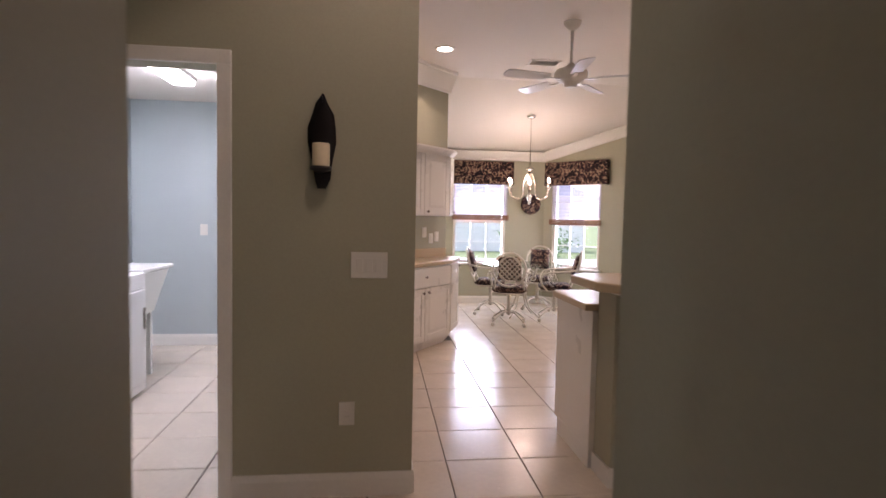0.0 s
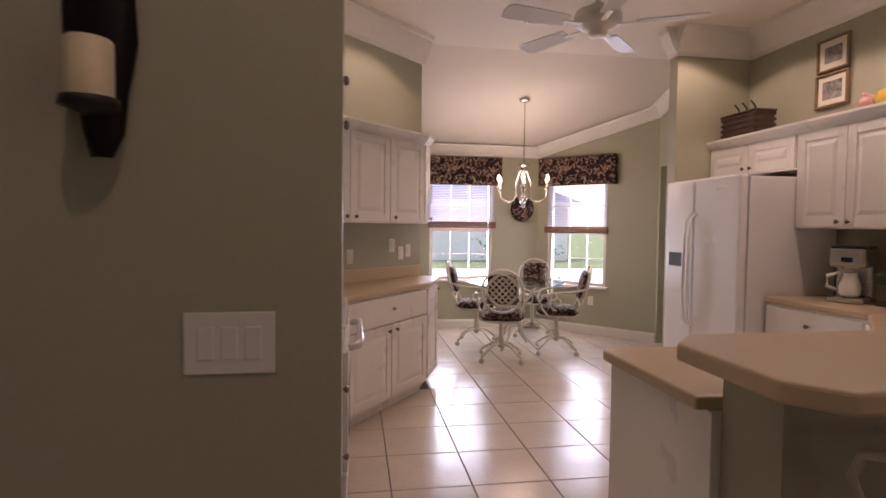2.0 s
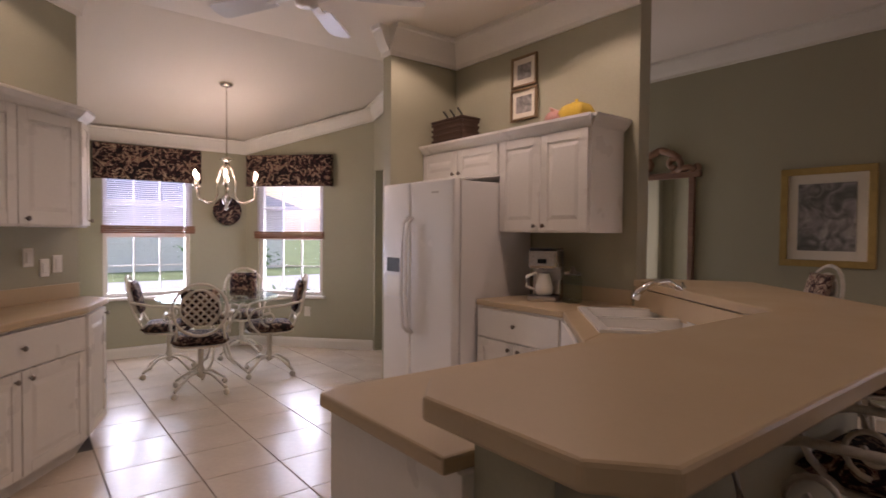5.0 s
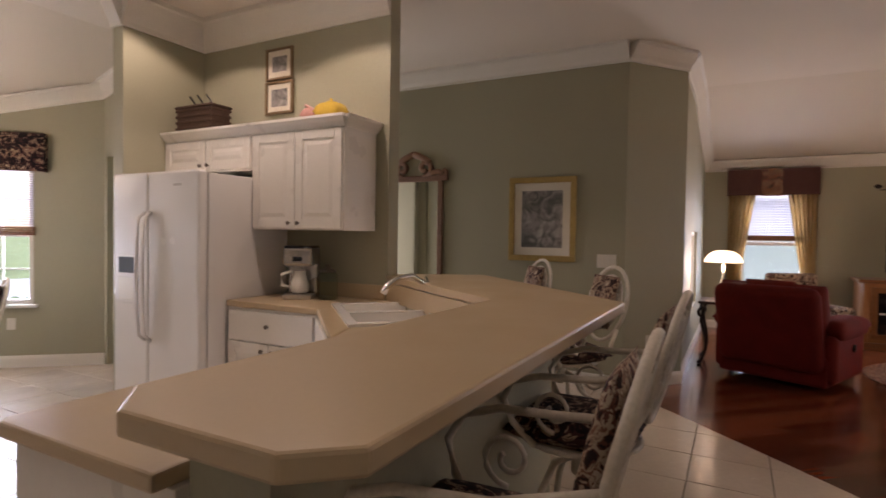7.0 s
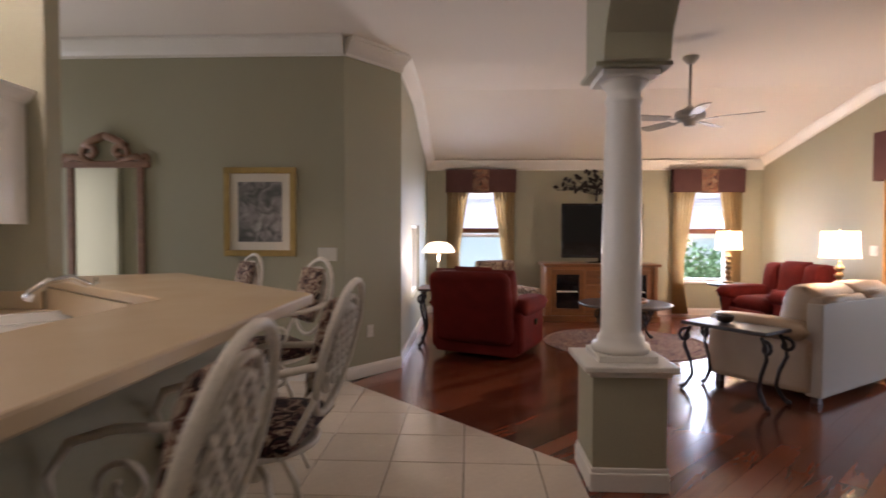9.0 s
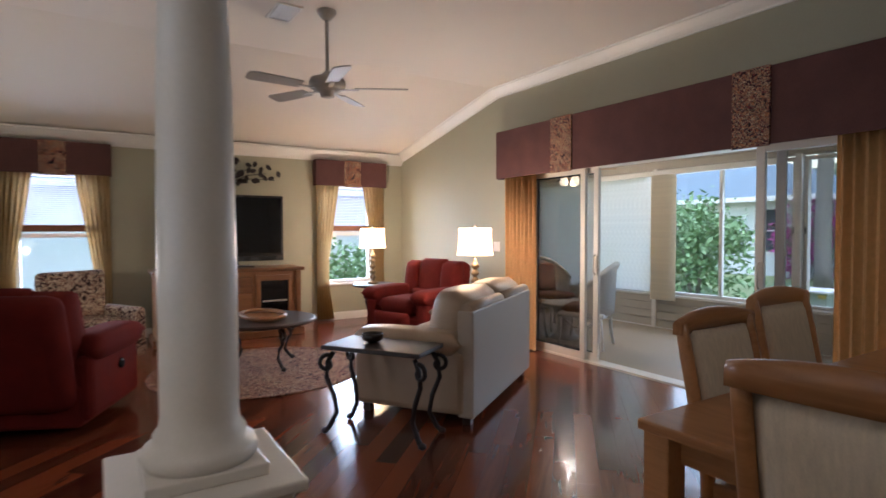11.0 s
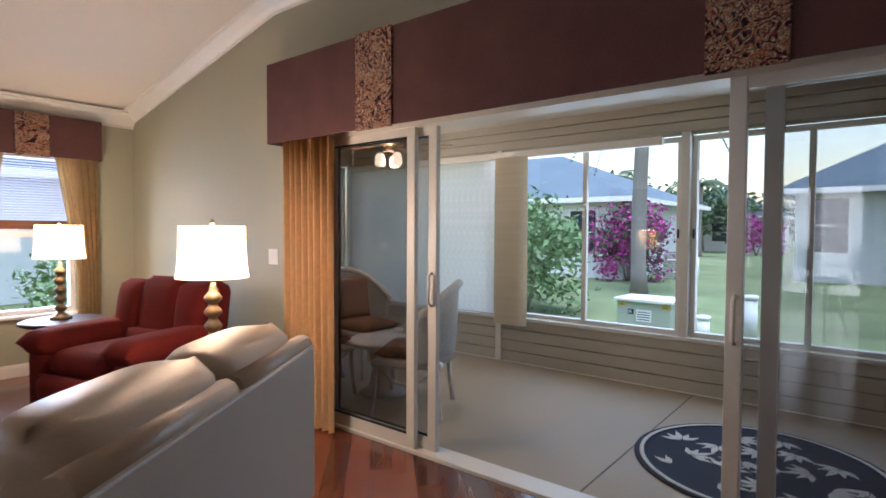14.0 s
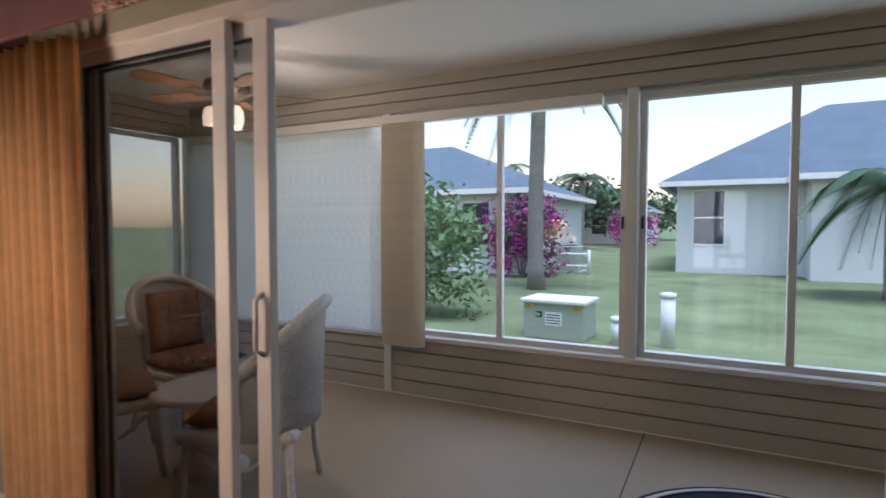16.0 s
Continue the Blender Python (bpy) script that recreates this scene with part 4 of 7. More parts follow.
for a in ((-0.42, -0.27, 0.42, -0.21), (-0.42, 0.23, 0.42, 0.28), (-0.42, -0.21, -0.37, 0.23), (0.37, -0.21, 0.42, 0.23), (-0.02, -0.21, 0.02, 0.23)):
    add_box(rim, a[0], a[1], CH - 0.004, a[2], a[3], CH + 0.014)
part("rim", rim, M_PORCELAIN, sk)
for x0, x1 in ((-0.37, -0.02), (0.02, 0.37)):
    b = bmesh.new()
    t_ = [b.verts.new((x, y, CH + 0.004)) for x, y in ((x0, -0.21), (x1, -0.21), (x1, 0.23), (x0, 0.23))]
    u_ = [b.verts.new((x, y, CH - 0.17)) for x, y in ((x0 + 0.03, -0.18), (x1 - 0.03, -0.18), (x1 - 0.03, 0.20), (x0 + 0.03, 0.20))]
    b.faces.new(u_)
    for k in range(4):
        b.faces.new((t_[k], u_[k], u_[(k + 1) % 4], t_[(k + 1) % 4]))
    part("bowl", b, M_PORCELAIN, sk)
fa = thing("faucet", "chrome single-lever kitchen faucet with side sprayer", "faucet", pose(*cr(0.05, -0.235), CH + 0.012, 0, 0, 45) @ Matrix.Diagonal((1.3, 1.3, 1.2, 1)))
part("base", lathe([(0.03, 0), (0.03, 0.01), (0.022, 0.02), (0.022, 0.09), (0.018, 0.10)], 16), M_CHROME, fa)
part("spout", tube([(0, 0, 0.07), (-0.02, 0.02, 0.13), (-0.05, 0.08, 0.17), (-0.07, 0.15, 0.16), (-0.08, 0.20, 0.12), (-0.083, 0.215, 0.09)], [0.014, 0.014, 0.013, 0.013, 0.015, 0.016], 10), M_CHROME, fa)
part("lever", tube([(0, 0, 0.10), (0.02, -0.01, 0.125), (0.09, -0.02, 0.15)], [0.012, 0.009, 0.006], 8), M_CHROME, fa)
part("sprayer", lathe([(0.018, 0), (0.016, 0.03), (0.012, 0.05), (0.016, 0.075), (0.008, 0.09)], 12, m=pose(0.14, 0, 0)), M_CHROME, fa)
# half wall and the raised bar
HW = [(1.24, 2.84), (2.92, 2.84), (3.95, 3.95), (3.78, 4.14), (3.66, 4.18), (2.83, 3.055), (1.24, 3.055)]
setting("wall_bar", prism(HW, 0, 1.035), M_WALL, "sage green half wall under the breakfast bar", "half wall")
setting("trim_bar", prism([(1.225, 2.80), (2.95, 2.80), (4.0, 3.93), (3.80, 4.17), (3.66, 4.20), (2.81, 3.065), (1.225, 3.065)], 1.0, 1.042, 0.006), M_TRIM, "white cap molding under the bar top", "trim")
setting("baseboard", prism([(1.226, 2.826), (2.93, 2.826), (3.95, 3.92), (3.93, 3.95), (2.91, 2.85), (1.24, 2.85), (1.24, 3.05), (1.226, 3.05)], 0, 0.1), M_TRIM, "cream baseboard round the bar wall", "baseboard")
BAR = [(1.05, 2.64), (1.13, 2.55), (3.02, 2.55), (4.14, 3.72), (3.80, 4.25), (3.66, 4.25), (2.80, 3.09), (1.15, 3.09), (1.05, 2.98)]
counter("breakfast_counter", BAR, 1.085, 0.045, "tan laminate raised breakfast bar top with clipped corners")
single("backsplash", prism([(2.815, 3.075), (3.655, 4.215), (3.64, 4.225), (2.80, 3.085)], CH, 1.035), M_COUNTER, "tan laminate backsplash behind the sink", "backsplash")
single("backsplash", box(3.63, 4.24, CH, 3.649, 5.1, CH + 0.1, 0.004), M_COUNTER, "tan laminate backsplash along the wall", "backsplash")

# ---- column, wall pieces ----
co = tagged(thing("column", "cream round column on a sage green square pedestal", "column"), kind="structure")
CX, CY = 3.77, 1.05
part("pedestal", box(CX - 0.19, CY - 0.19, 0, CX + 0.19, CY + 0.19, 0.62), M_WALL, co, "sage green painted pedestal")
part("pedestal_base", merged(box(CX - 0.205, CY - 0.205, 0, CX + 0.205, CY + 0.205, 0.10, 0.006), box(CX - 0.198, CY - 0.198, 0.10, CX + 0.198, CY + 0.198, 0.125, 0.006)), M_TRIM, co)
part("pedestal_cap", merged(box(CX - 0.21, CY - 0.21, 0.60, CX + 0.21, CY + 0.21, 0.63, 0.008), box(CX - 0.24, CY - 0.24, 0.63, CX + 0.24, CY + 0.24, 0.665, 0.008)), M_TRIM, co)
part("plinth", box(CX - 0.155, CY - 0.155, 0.665, CX + 0.155, CY + 0.155, 0.70, 0.005), M_TRIM, co)
part("shaft", lathe([(0.150, 0.70), (0.158, 0.72), (0.150, 0.745), (0.128, 0.752), (0.125, 0.78), (0.110, 0.80), (0.106, 0.83), (0.106, 1.2), (0.100, 1.7), (0.090, 2.04), (0.100, 2.05), (0.100, 2.07), (0.090, 2.08), (0.090, 2.115), (0.115, 2.15), (0.125, 2.165)], 32), M_TRIM, co).matrix_basis = pose(CX, CY, 0)
part("capital", box(CX - 0.15, CY - 0.15, 2.165, CX + 0.15, CY + 0.15, 2.20, 0.006), M_TRIM, co)
part("soffit_lip", box(CX - 0.195, CY - 0.195, 2.20, CX + 0.195, CY + 0.195, 2.224, 0.006), M_WALL, co)


def wall_plate(p, rz, w=0.075, h=0.115, toggles=1, outlet=False, label="white light switch plate on the wall"):
    ob = thing("outlet" if outlet else "light_switch", label, "outlet" if outlet else "switch", pose(*p, 0, 0, rz))
    part("plate", box(-w / 2, -0.006, -h / 2, w / 2, 0.0, h / 2, 0.003), M_PLATE, ob)
    if outlet:
        for z in (-0.026, 0.026):
            part("socket", box(-0.016, -0.008, z - 0.016, 0.016, -0.004, z + 0.016, 0.004), M_PLATE, ob)
    else:
        for k in range(toggles):
            x = (k - (toggles - 1) / 2) * 0.046
            part("rocker", box(x - 0.016, -0.009, -0.033, x + 0.016, -0.004, 0.033, 0.002), M_PLATE, ob)
    return ob


wall_plate((0.0, 2.86, 1.135), 0, 0.175, 0.125, 3, label="white triple light switch plate on the sage wall")
wall_plate((-0.10, 2.86, 0.41), 0, outlet=True, label="white wall outlet near the floor")
wall_plate((5.6, 3.16, 1.15), -90, 0.17, 0.12, 3, label="white triple light switch plate by the painting")
wall_plate((5.83, 2.815, 0.42), -39, outlet=True, label="white wall outlet on the angled wall")
wall_plate((3.25, 8.365, 0.43), -48, outlet=True, label="white wall outlet under the nook window")
wall_plate((7.45, -2.92, 1.15), 180, 0.12, 0.12, 2, label="white light switch plate by the slider")
wall_plate((-1.75, 6.1, 1.2), 0, label="white light switch plate in the laundry")
for s, z in ((0.95, 1.12), (1.45, 1.20), (1.57, 1.13), (1.67, 1.15)):
    m = along((-0.47, 5.45), (0.84, 6.76))[0] @ pose(s, 0, z)
    o = wall_plate((0, 0, 0), 0, label="white switch plate above the backsplash")
    o.matrix_basis = m
# sconce: a dark leaf with a candle
sc = thing("wall_sconce", "dark bronze leaf-shaped sconce holding an ivory candle", "sconce", pose(-0.225, 2.86, 1.71))
bm = bmesh.new()
leaf = [(-0.215, 0.020), (-0.17, 0.036), (-0.10, 0.046), (0.0, 0.066), (0.07, 0.064), (0.13, 0.05), (0.18, 0.028), (0.225, 0.004)]
ringsL = []
for z, w in leaf:
    row = []
    for k in range(7):
        u = k / 3 - 1
        row.append(bm.verts.new((u * w + 0.004 * math.sin(z * 60 + k), -0.012 - 0.03 * (1 - u * u) * (0.4 + w * 8), z)))
    ringsL.append(row)
for a, b in zip(ringsL, ringsL[1:]):
    for k in range(6):
        f = bm.faces.new((a[k], a[k + 1], b[k + 1], b[k]))
        f.smooth = True
bmesh.ops.solidify(bm, geom=list(bm.faces), thickness=0.006)
part("leaf_plate", bm, M_IRON, sc)
part("candle_cup", lathe([(0.01, -0.145), (0.05, -0.13), (0.048, -0.115)], 20, m=pose(0, -0.062, 0)), M_IRON, sc)
part("candle", lathe([(0.039, -0.125), (0.040, -0.12), (0.040, -0.015), (0.036, -0.010), (0.01, -0.014)], 24, m=pose(0, -0.062, 0)), M_CANDLE, sc, "ivory pillar candle")


def picture(p, rz, w, h, frame_w, material, mat_w, art, label, mat_material=None):
    ob = thing("framed_picture", label, "picture", pose(*p, 0, 0, rz))
    bm = bmesh.new()
    for a in ((-w / 2, -h / 2, w / 2, -h / 2 + frame_w), (-w / 2, h / 2 - frame_w, w / 2, h / 2), (-w / 2, -h / 2 + frame_w, -w / 2 + frame_w, h / 2 - frame_w), (w / 2 - frame_w, -h / 2 + frame_w, w / 2, h / 2 - frame_w)):
        add_box(bm, a[0], -0.028, a[1], a[2], 0, a[3])
    bmesh.ops.bevel(bm, geom=list(bm.edges), offset=0.004, segments=1, affect="EDGES")
    part("frame", bm, material, ob)
    part("mat_board", box(-w / 2 + frame_w, -0.012, -h / 2 + frame_w, w / 2 - frame_w, -0.006, h / 2 - frame_w), mat_material or M_MATBOARD, ob)
    k = frame_w + mat_w
    part("print", box(-w / 2 + k, -0.016, -h / 2 + k, w / 2 - k, -0.012, h / 2 - k), art, ob)
    return ob


picture((5.6, 3.77, 1.53), -90, 0.66, 0.80, 0.055, M_GOLD, 0.075, M_ART, "gilt framed landscape print with cream mat on sage wall")
picture((3.65, 5.22, 2.645), -90, 0.27, 0.24, 0.018, M_PICFRAME, 0.045, M_ART, "small bronze framed print hung high above the cabinet")
picture((3.65, 5.22, 2.39), -90, 0.28, 0.25, 0.02, M_PICFRAME, 0.04, M_ART, "small bronze framed print hung above the cabinet")
picture((-2.45, 5.10, 1.52), 90, 0.75, 0.68, 0.02, M_TRIM, 0.08, M_ARTB, "white framed blue patio print with mauve mat in the laundry", M_PINKMAT)
# carved mirror
mi = thing("wall_mirror", "tall carved wood mirror with a scrolled crest", "mirror", pose(5.6, 5.20, 0, 0, 0, -90))
part("frame", merged(box(-0.36, -0.035, 0.72, -0.30, 0, 1.94, 0.008), box(0.30, -0.035, 0.72, 0.36, 0, 1.94, 0.008), box(-0.36, -0.035, 0.66, 0.36, 0, 0.73, 0.008), box(-0.42, -0.045, 1.93, 0.42, 0, 1.99, 0.012)), M_MIRRORWOOD, mi)
part("mirror_glass", box(-0.30, -0.012, 0.73, 0.30, -0.004, 1.93), M_MIRROR, mi)
bm = bmesh.new()
for sx in (-1, 1):
    tube([(sx * x, -0.02, z) for x, z in spiral(0.14, 2.07, 0.09, 0.02, -100, 320)], 0.030, 6, bm)
    tube([(sx * x, -0.02, z) for x, z in ((0.36, 1.99), (0.30, 2.03), (0.24, 2.02), (0.18, 1.99))], 0.032, 6, bm)
    tube([(sx * x, -0.02, z) for x, z in spiral(0.37, 2.02, 0.045, 0.01, 180, 560)], 0.022, 6, bm)
    tube([(sx * x, -0.02, z) for x, z in ((0.0, 2.22), (0.06, 2.20), (0.13, 2.17), (0.2, 2.12))], 0.036, 6, bm)
part("crest", bm, M_MIRRORWOOD, mi, "carved scroll crest")

# ---- ceiling fixtures ----
# last three fixtures are made up to carry added spots
for cx, cy in ((0.68, 5.80), (2.90, 4.40), (0.12, 1.9), (2.3, 1.75), (1.9, -1.3)):
    ob = thing("recessed_light", "lit recessed ceiling light with white trim, two real and three added", "ceiling light", pose(cx, cy, CEIL), "recessed lights")
    part("trim_ring", lathe([(0.075, -0.012), (0.095, -0.012), (0.10, -0.004), (0.10, 0.0), (0.075, 0.0)], 28, hoop=True), M_TRIM, ob)
    part("lens", lathe([(0.074, -0.009), (0.074, -0.006)], 28), M_CANLIGHT, ob, "glowing lens")


def ceiling_fan(name, label, m, drop, blade_r, material, blade_mat, spin=0.0, blades=5, lights=0):
    ob = thing(name, label, "ceiling fan", m)
    part("canopy", lathe([(0.075, 0.0), (0.075, -0.02), (0.03, -0.07), (0.015, -0.075)], 24), material, ob)
    part("downrod", lathe([(0.013, -0.07), (0.013, -drop)], 12), material, ob)
    part("motor", lathe([(0.02, -drop + 0.03), (0.05, -drop), (0.13, -drop - 0.03), (0.145, -drop - 0.06), (0.14, -drop - 0.10), (0.10, -drop - 0.125), (0.06, -drop - 0.14), (0.055, -drop - 0.17), (0.02, -drop - 0.18)], 28), material, ob)
    for k in range(blades):
        r = pose(0, 0, 0, 0, 0, spin + 360 / blades * k)
        b = prism([(0.22, -0.055), (blade_r - 0.05, -0.07), (blade_r - 0.01, -0.055), (blade_r, 0), (blade_r - 0.01, 0.055), (blade_r - 0.05, 0.07), (0.22, 0.055)], -0.004, 0.004)
        part("blade", moved(b, r @ pose(0, 0, -drop - 0.105, 11, 0, 0)), blade_mat, ob)
        part("blade_arm", moved(box(0.10, -0.018, -0.006, 0.25, 0.018, 0.0, 0.002), r @ pose(0, 0, -drop - 0.112)), material, ob)
    for k in range(lights):
        a = radians(spin + 40 + 360 / lights * k)
        x, y = 0.10 * math.cos(a), 0.10 * math.sin(a)
        part("lamp_arm", tube([(0, 0, -drop - 0.17), (x * 0.7, y * 0.7, -drop - 0.18), (x, y, -drop - 0.20)], 0.012, 8), material, ob)
        s = part("glass_shade", lathe([(0.025, -0.0), (0.045, -0.03), (0.052, -0.08), (0.045, -0.12), (0.02, -0.125)], 20, m=pose(x, y, -drop - 0.20)), M_SHADE, ob, "lit frosted glass shade")
        s.visible_shadow = False
    return ob


ceiling_fan("ceiling_fan", "white five-blade ceiling fan on a downrod in the kitchen", pose(1.68, 4.88, CEIL), 0.38, 0.62, M_TRIM, M_APPL, 46)
ceiling_fan("ceiling_fan", "grey-bladed ceiling fan on a downrod in the living room", pose(6.25, -0.28, CEIL), 0.50, 0.64, M_FANBLADE, M_FANBLADE, 25)
ceiling_fan("ceiling_fan", "lanai ceiling fan with lit frosted glass shades", pose(7.5, -4.25, 2.46), 0.17, 0.60, M_PICFRAME, M_CHAIRWOOD, 10, 5, 3)


def vent(m, label):
    ob = thing("ceiling_vent", label, "air vent", m)
    part("frame", merged(box(-0.17, -0.10, -0.012, 0.17, -0.08, 0), box(-0.17, 0.08, -0.012, 0.17, 0.10, 0), box(-0.17, -0.08, -0.012, -0.15, 0.08, 0), box(0.15, -0.08, -0.012, 0.17, 0.08, 0)), M_TRIM, ob)
    # black sheet stands in for the shade inside the duct
    part("duct_shade", box(-0.15, -0.08, -0.003, 0.15, 0.08, 0), M_BLACK, ob)
    for k in range(6):
        part("slat", moved(box(-0.15, -0.010, -0.001, 0.15, 0.010, 0.001), pose(0, -0.066 + k * 0.026, -0.008, 35, 0, 0)), M_TRIM, ob)


vent(pose(1.80, 6.10, CEIL), "white ceiling air vent near the kitchen fan")
vent(pose(6.44, -0.0, CEIL), "white ceiling air vent in the living room")
# chandelier
cd = thing("chandelier", "polished nickel chandelier with six lit candle bulbs", "chandelier", pose(2.13, 7.75, 0))
zc = NOOK(7.75)
part("canopy", lathe([(0.065, zc), (0.065, zc - 0.012), (0.05, zc - 0.03), (0.012, zc - 0.04)], 24), M_NICKEL, cd)
part("chain", tube([(0.006 * (k % 2), 0.006 * ((k + 1) % 2), zc - 0.03 - k * (zc - 2.13) / 40) for k in range(41)], 0.006, 6), M_NICKEL, cd)
part("stem", lathe([(0.012, 2.11), (0.05, 2.09), (0.06, 2.08), (0.012, 2.06), (0.012, 1.98), (0.03, 1.95), (0.012, 1.92), (0.012, 1.75), (0.035, 1.72), (0.045, 1.69), (0.03, 1.65), (0.012, 1.63), (0.02, 1.60), (0.004, 1.58)], 20), M_NICKEL, cd)
for k in range(6):
    r = pose(0, 0, 0, 0, 0, 60 * k + 12)
    R_ = 0.31
    zt = 1.83
    pts = [(0.01, 0, 2.05), (0.06, 0, 1.98), (0.10, 0, 1.86), (0.09, 0, 1.74), (0.12, 0, 1.67), (0.19, 0, 1.65), (R_ - 0.02, 0, 1.70), (R_, 0, zt - 0.03)]
    part("arm", moved(tube(pts, 0.007, 6), r), M_NICKEL, cd)
    cup = part("candle_cup", moved(lathe([(0.006, -0.03), (0.03, -0.015), (0.032, -0.01), (0.012, -0.008), (0.011, 0.06)], 12, m=pose(R_, 0, zt)), r), M_NICKEL, cd)
    b = part("bulb", moved(lathe([(0.008, 0.06), (0.016, 0.075), (0.015, 0.095), (0.003, 0.125)], 10, m=pose(R_, 0, zt)), r), M_BULB, cd, "lit flame bulb")
    b.visible_shadow = False

# ---- nook window dressing ----
def valance(name, m, w, z0, z1, depth, material, label, strips=()):
    ob = thing(name, label, "valance", m)
    bm = box(0, -depth, z0, w, -depth + 0.02, z1, 0.006)
    add_box(bm, 0, -depth + 0.02, z0, 0.02, -0.002, z1), add_box(bm, w - 0.02, -depth + 0.02, z0, w, -0.002, z1), add_box(bm, 0.02, -depth + 0.02, z1 - 0.02, w - 0.02, -0.002, z1)
    part("board", bm, material, ob)
    for a, b in strips:
        part("tapestry_strip", box(a, -depth - 0.012, z0 - 0.012, b, -depth + 0.001, z1 + 0.006, 0.004), M_TAPESTRY, ob, "fruit tapestry strip")
    return ob


valance("valance", M_W1 @ pose(0.15, 0, 0), 1.05, 1.92, 2.29, 0.10, M_FLORAL, "dark floral padded window valance in the nook")
valance("valance", M_W2 @ pose(0.05, 0, 0), 1.06, 1.92, 2.29, 0.10, M_FLORAL, "dark floral padded window valance on the bay")


def bamboo_shade(m, w, z0, z1, stack):
    ob = thing("window_blind", "raised mini blind over a bamboo roman shade", "blind", m)
    me = mesh_of("slat", moved(box(0.02, -0.011, -0.0006, w - 0.02, 0.011, 0.0006), pose(0, 0, 0, 30, 0, 0)), M_MINIBLIND)
    k = int((z1 - z0 - stack) / 0.022)
    for i in range(k):
        piece("slat", me, ob, pose(0, 0.012, z0 + stack + 0.012 + i * 0.022))
    for i in range(4):
        part("fold", box(-0.0, -0.03 - 0.004 * i, z0 + i * stack / 4, w, 0.004, z0 + (i + 0.9) * stack / 4, 0.006), M_BAMBOO, ob, "bunched bamboo fold")
    return ob


bamboo_shade(M_W1 @ pose(0.22, -0.02, 0), 0.92, 1.35, 1.96, 0.085)
bamboo_shade(M_W2 @ pose(0.13, -0.02, 0), 0.88, 1.30, 1.96, 0.085)
pl = thing("wall_plate_decor", "round dark floral plate hung between the windows", "wall decor", M_W1 @ pose(1.50, -0.03, 1.62, 90, 0, 0))
part("plate", lathe([(0.02, 0.0), (0.13, 0.004), (0.165, 0.018), (0.165, 0.024), (0.12, 0.012), (0.01, 0.008)], 32), M_FLORAL, pl)


# ---- nook table and chairs ----
tb = thing("round_table", "round glass breakfast table on white iron legs", "table", pose(2.05, 7.72, 0))
part("tabletop", lathe([(0.545, 0.735), (0.55, 0.738), (0.55, 0.747), (0.545, 0.75)], 56), M_TABLEGLASS, tb, "clear glass top")
part("ring", tube([(0.26 * math.cos(a), 0.26 * math.sin(a), 0.722) for a in [k * math.pi / 16 for k in range(32)]], 0.010, 8, closed=True), M_IRON_WHITE, tb)
for k in range(4):
    r = pose(0, 0, 0, 0, 0, 45 + 90 * k)
    part("leg", moved(tube([(0.26, 0, 0.72), (0.20, 0, 0.62), (0.09, 0, 0.45), (0.07, 0, 0.30), (0.13, 0, 0.14), (0.26, 0, 0.04), (0.30, 0, 0.012)], 0.013, 8), r), M_IRON_WHITE, tb)
    part("scroll", moved(tube([(x, 0, z) for x, z in spiral(0.17, 0.56, 0.075, 0.015, 200, -260)], 0.008, 6), r), M_IRON_WHITE, tb)


def oval(cx, cz, rx, rz, n=28):
    return [(cx + rx * math.cos(2 * math.pi * k / n), cz + rz * math.sin(2 * math.pi * k / n)) for k in range(n)]


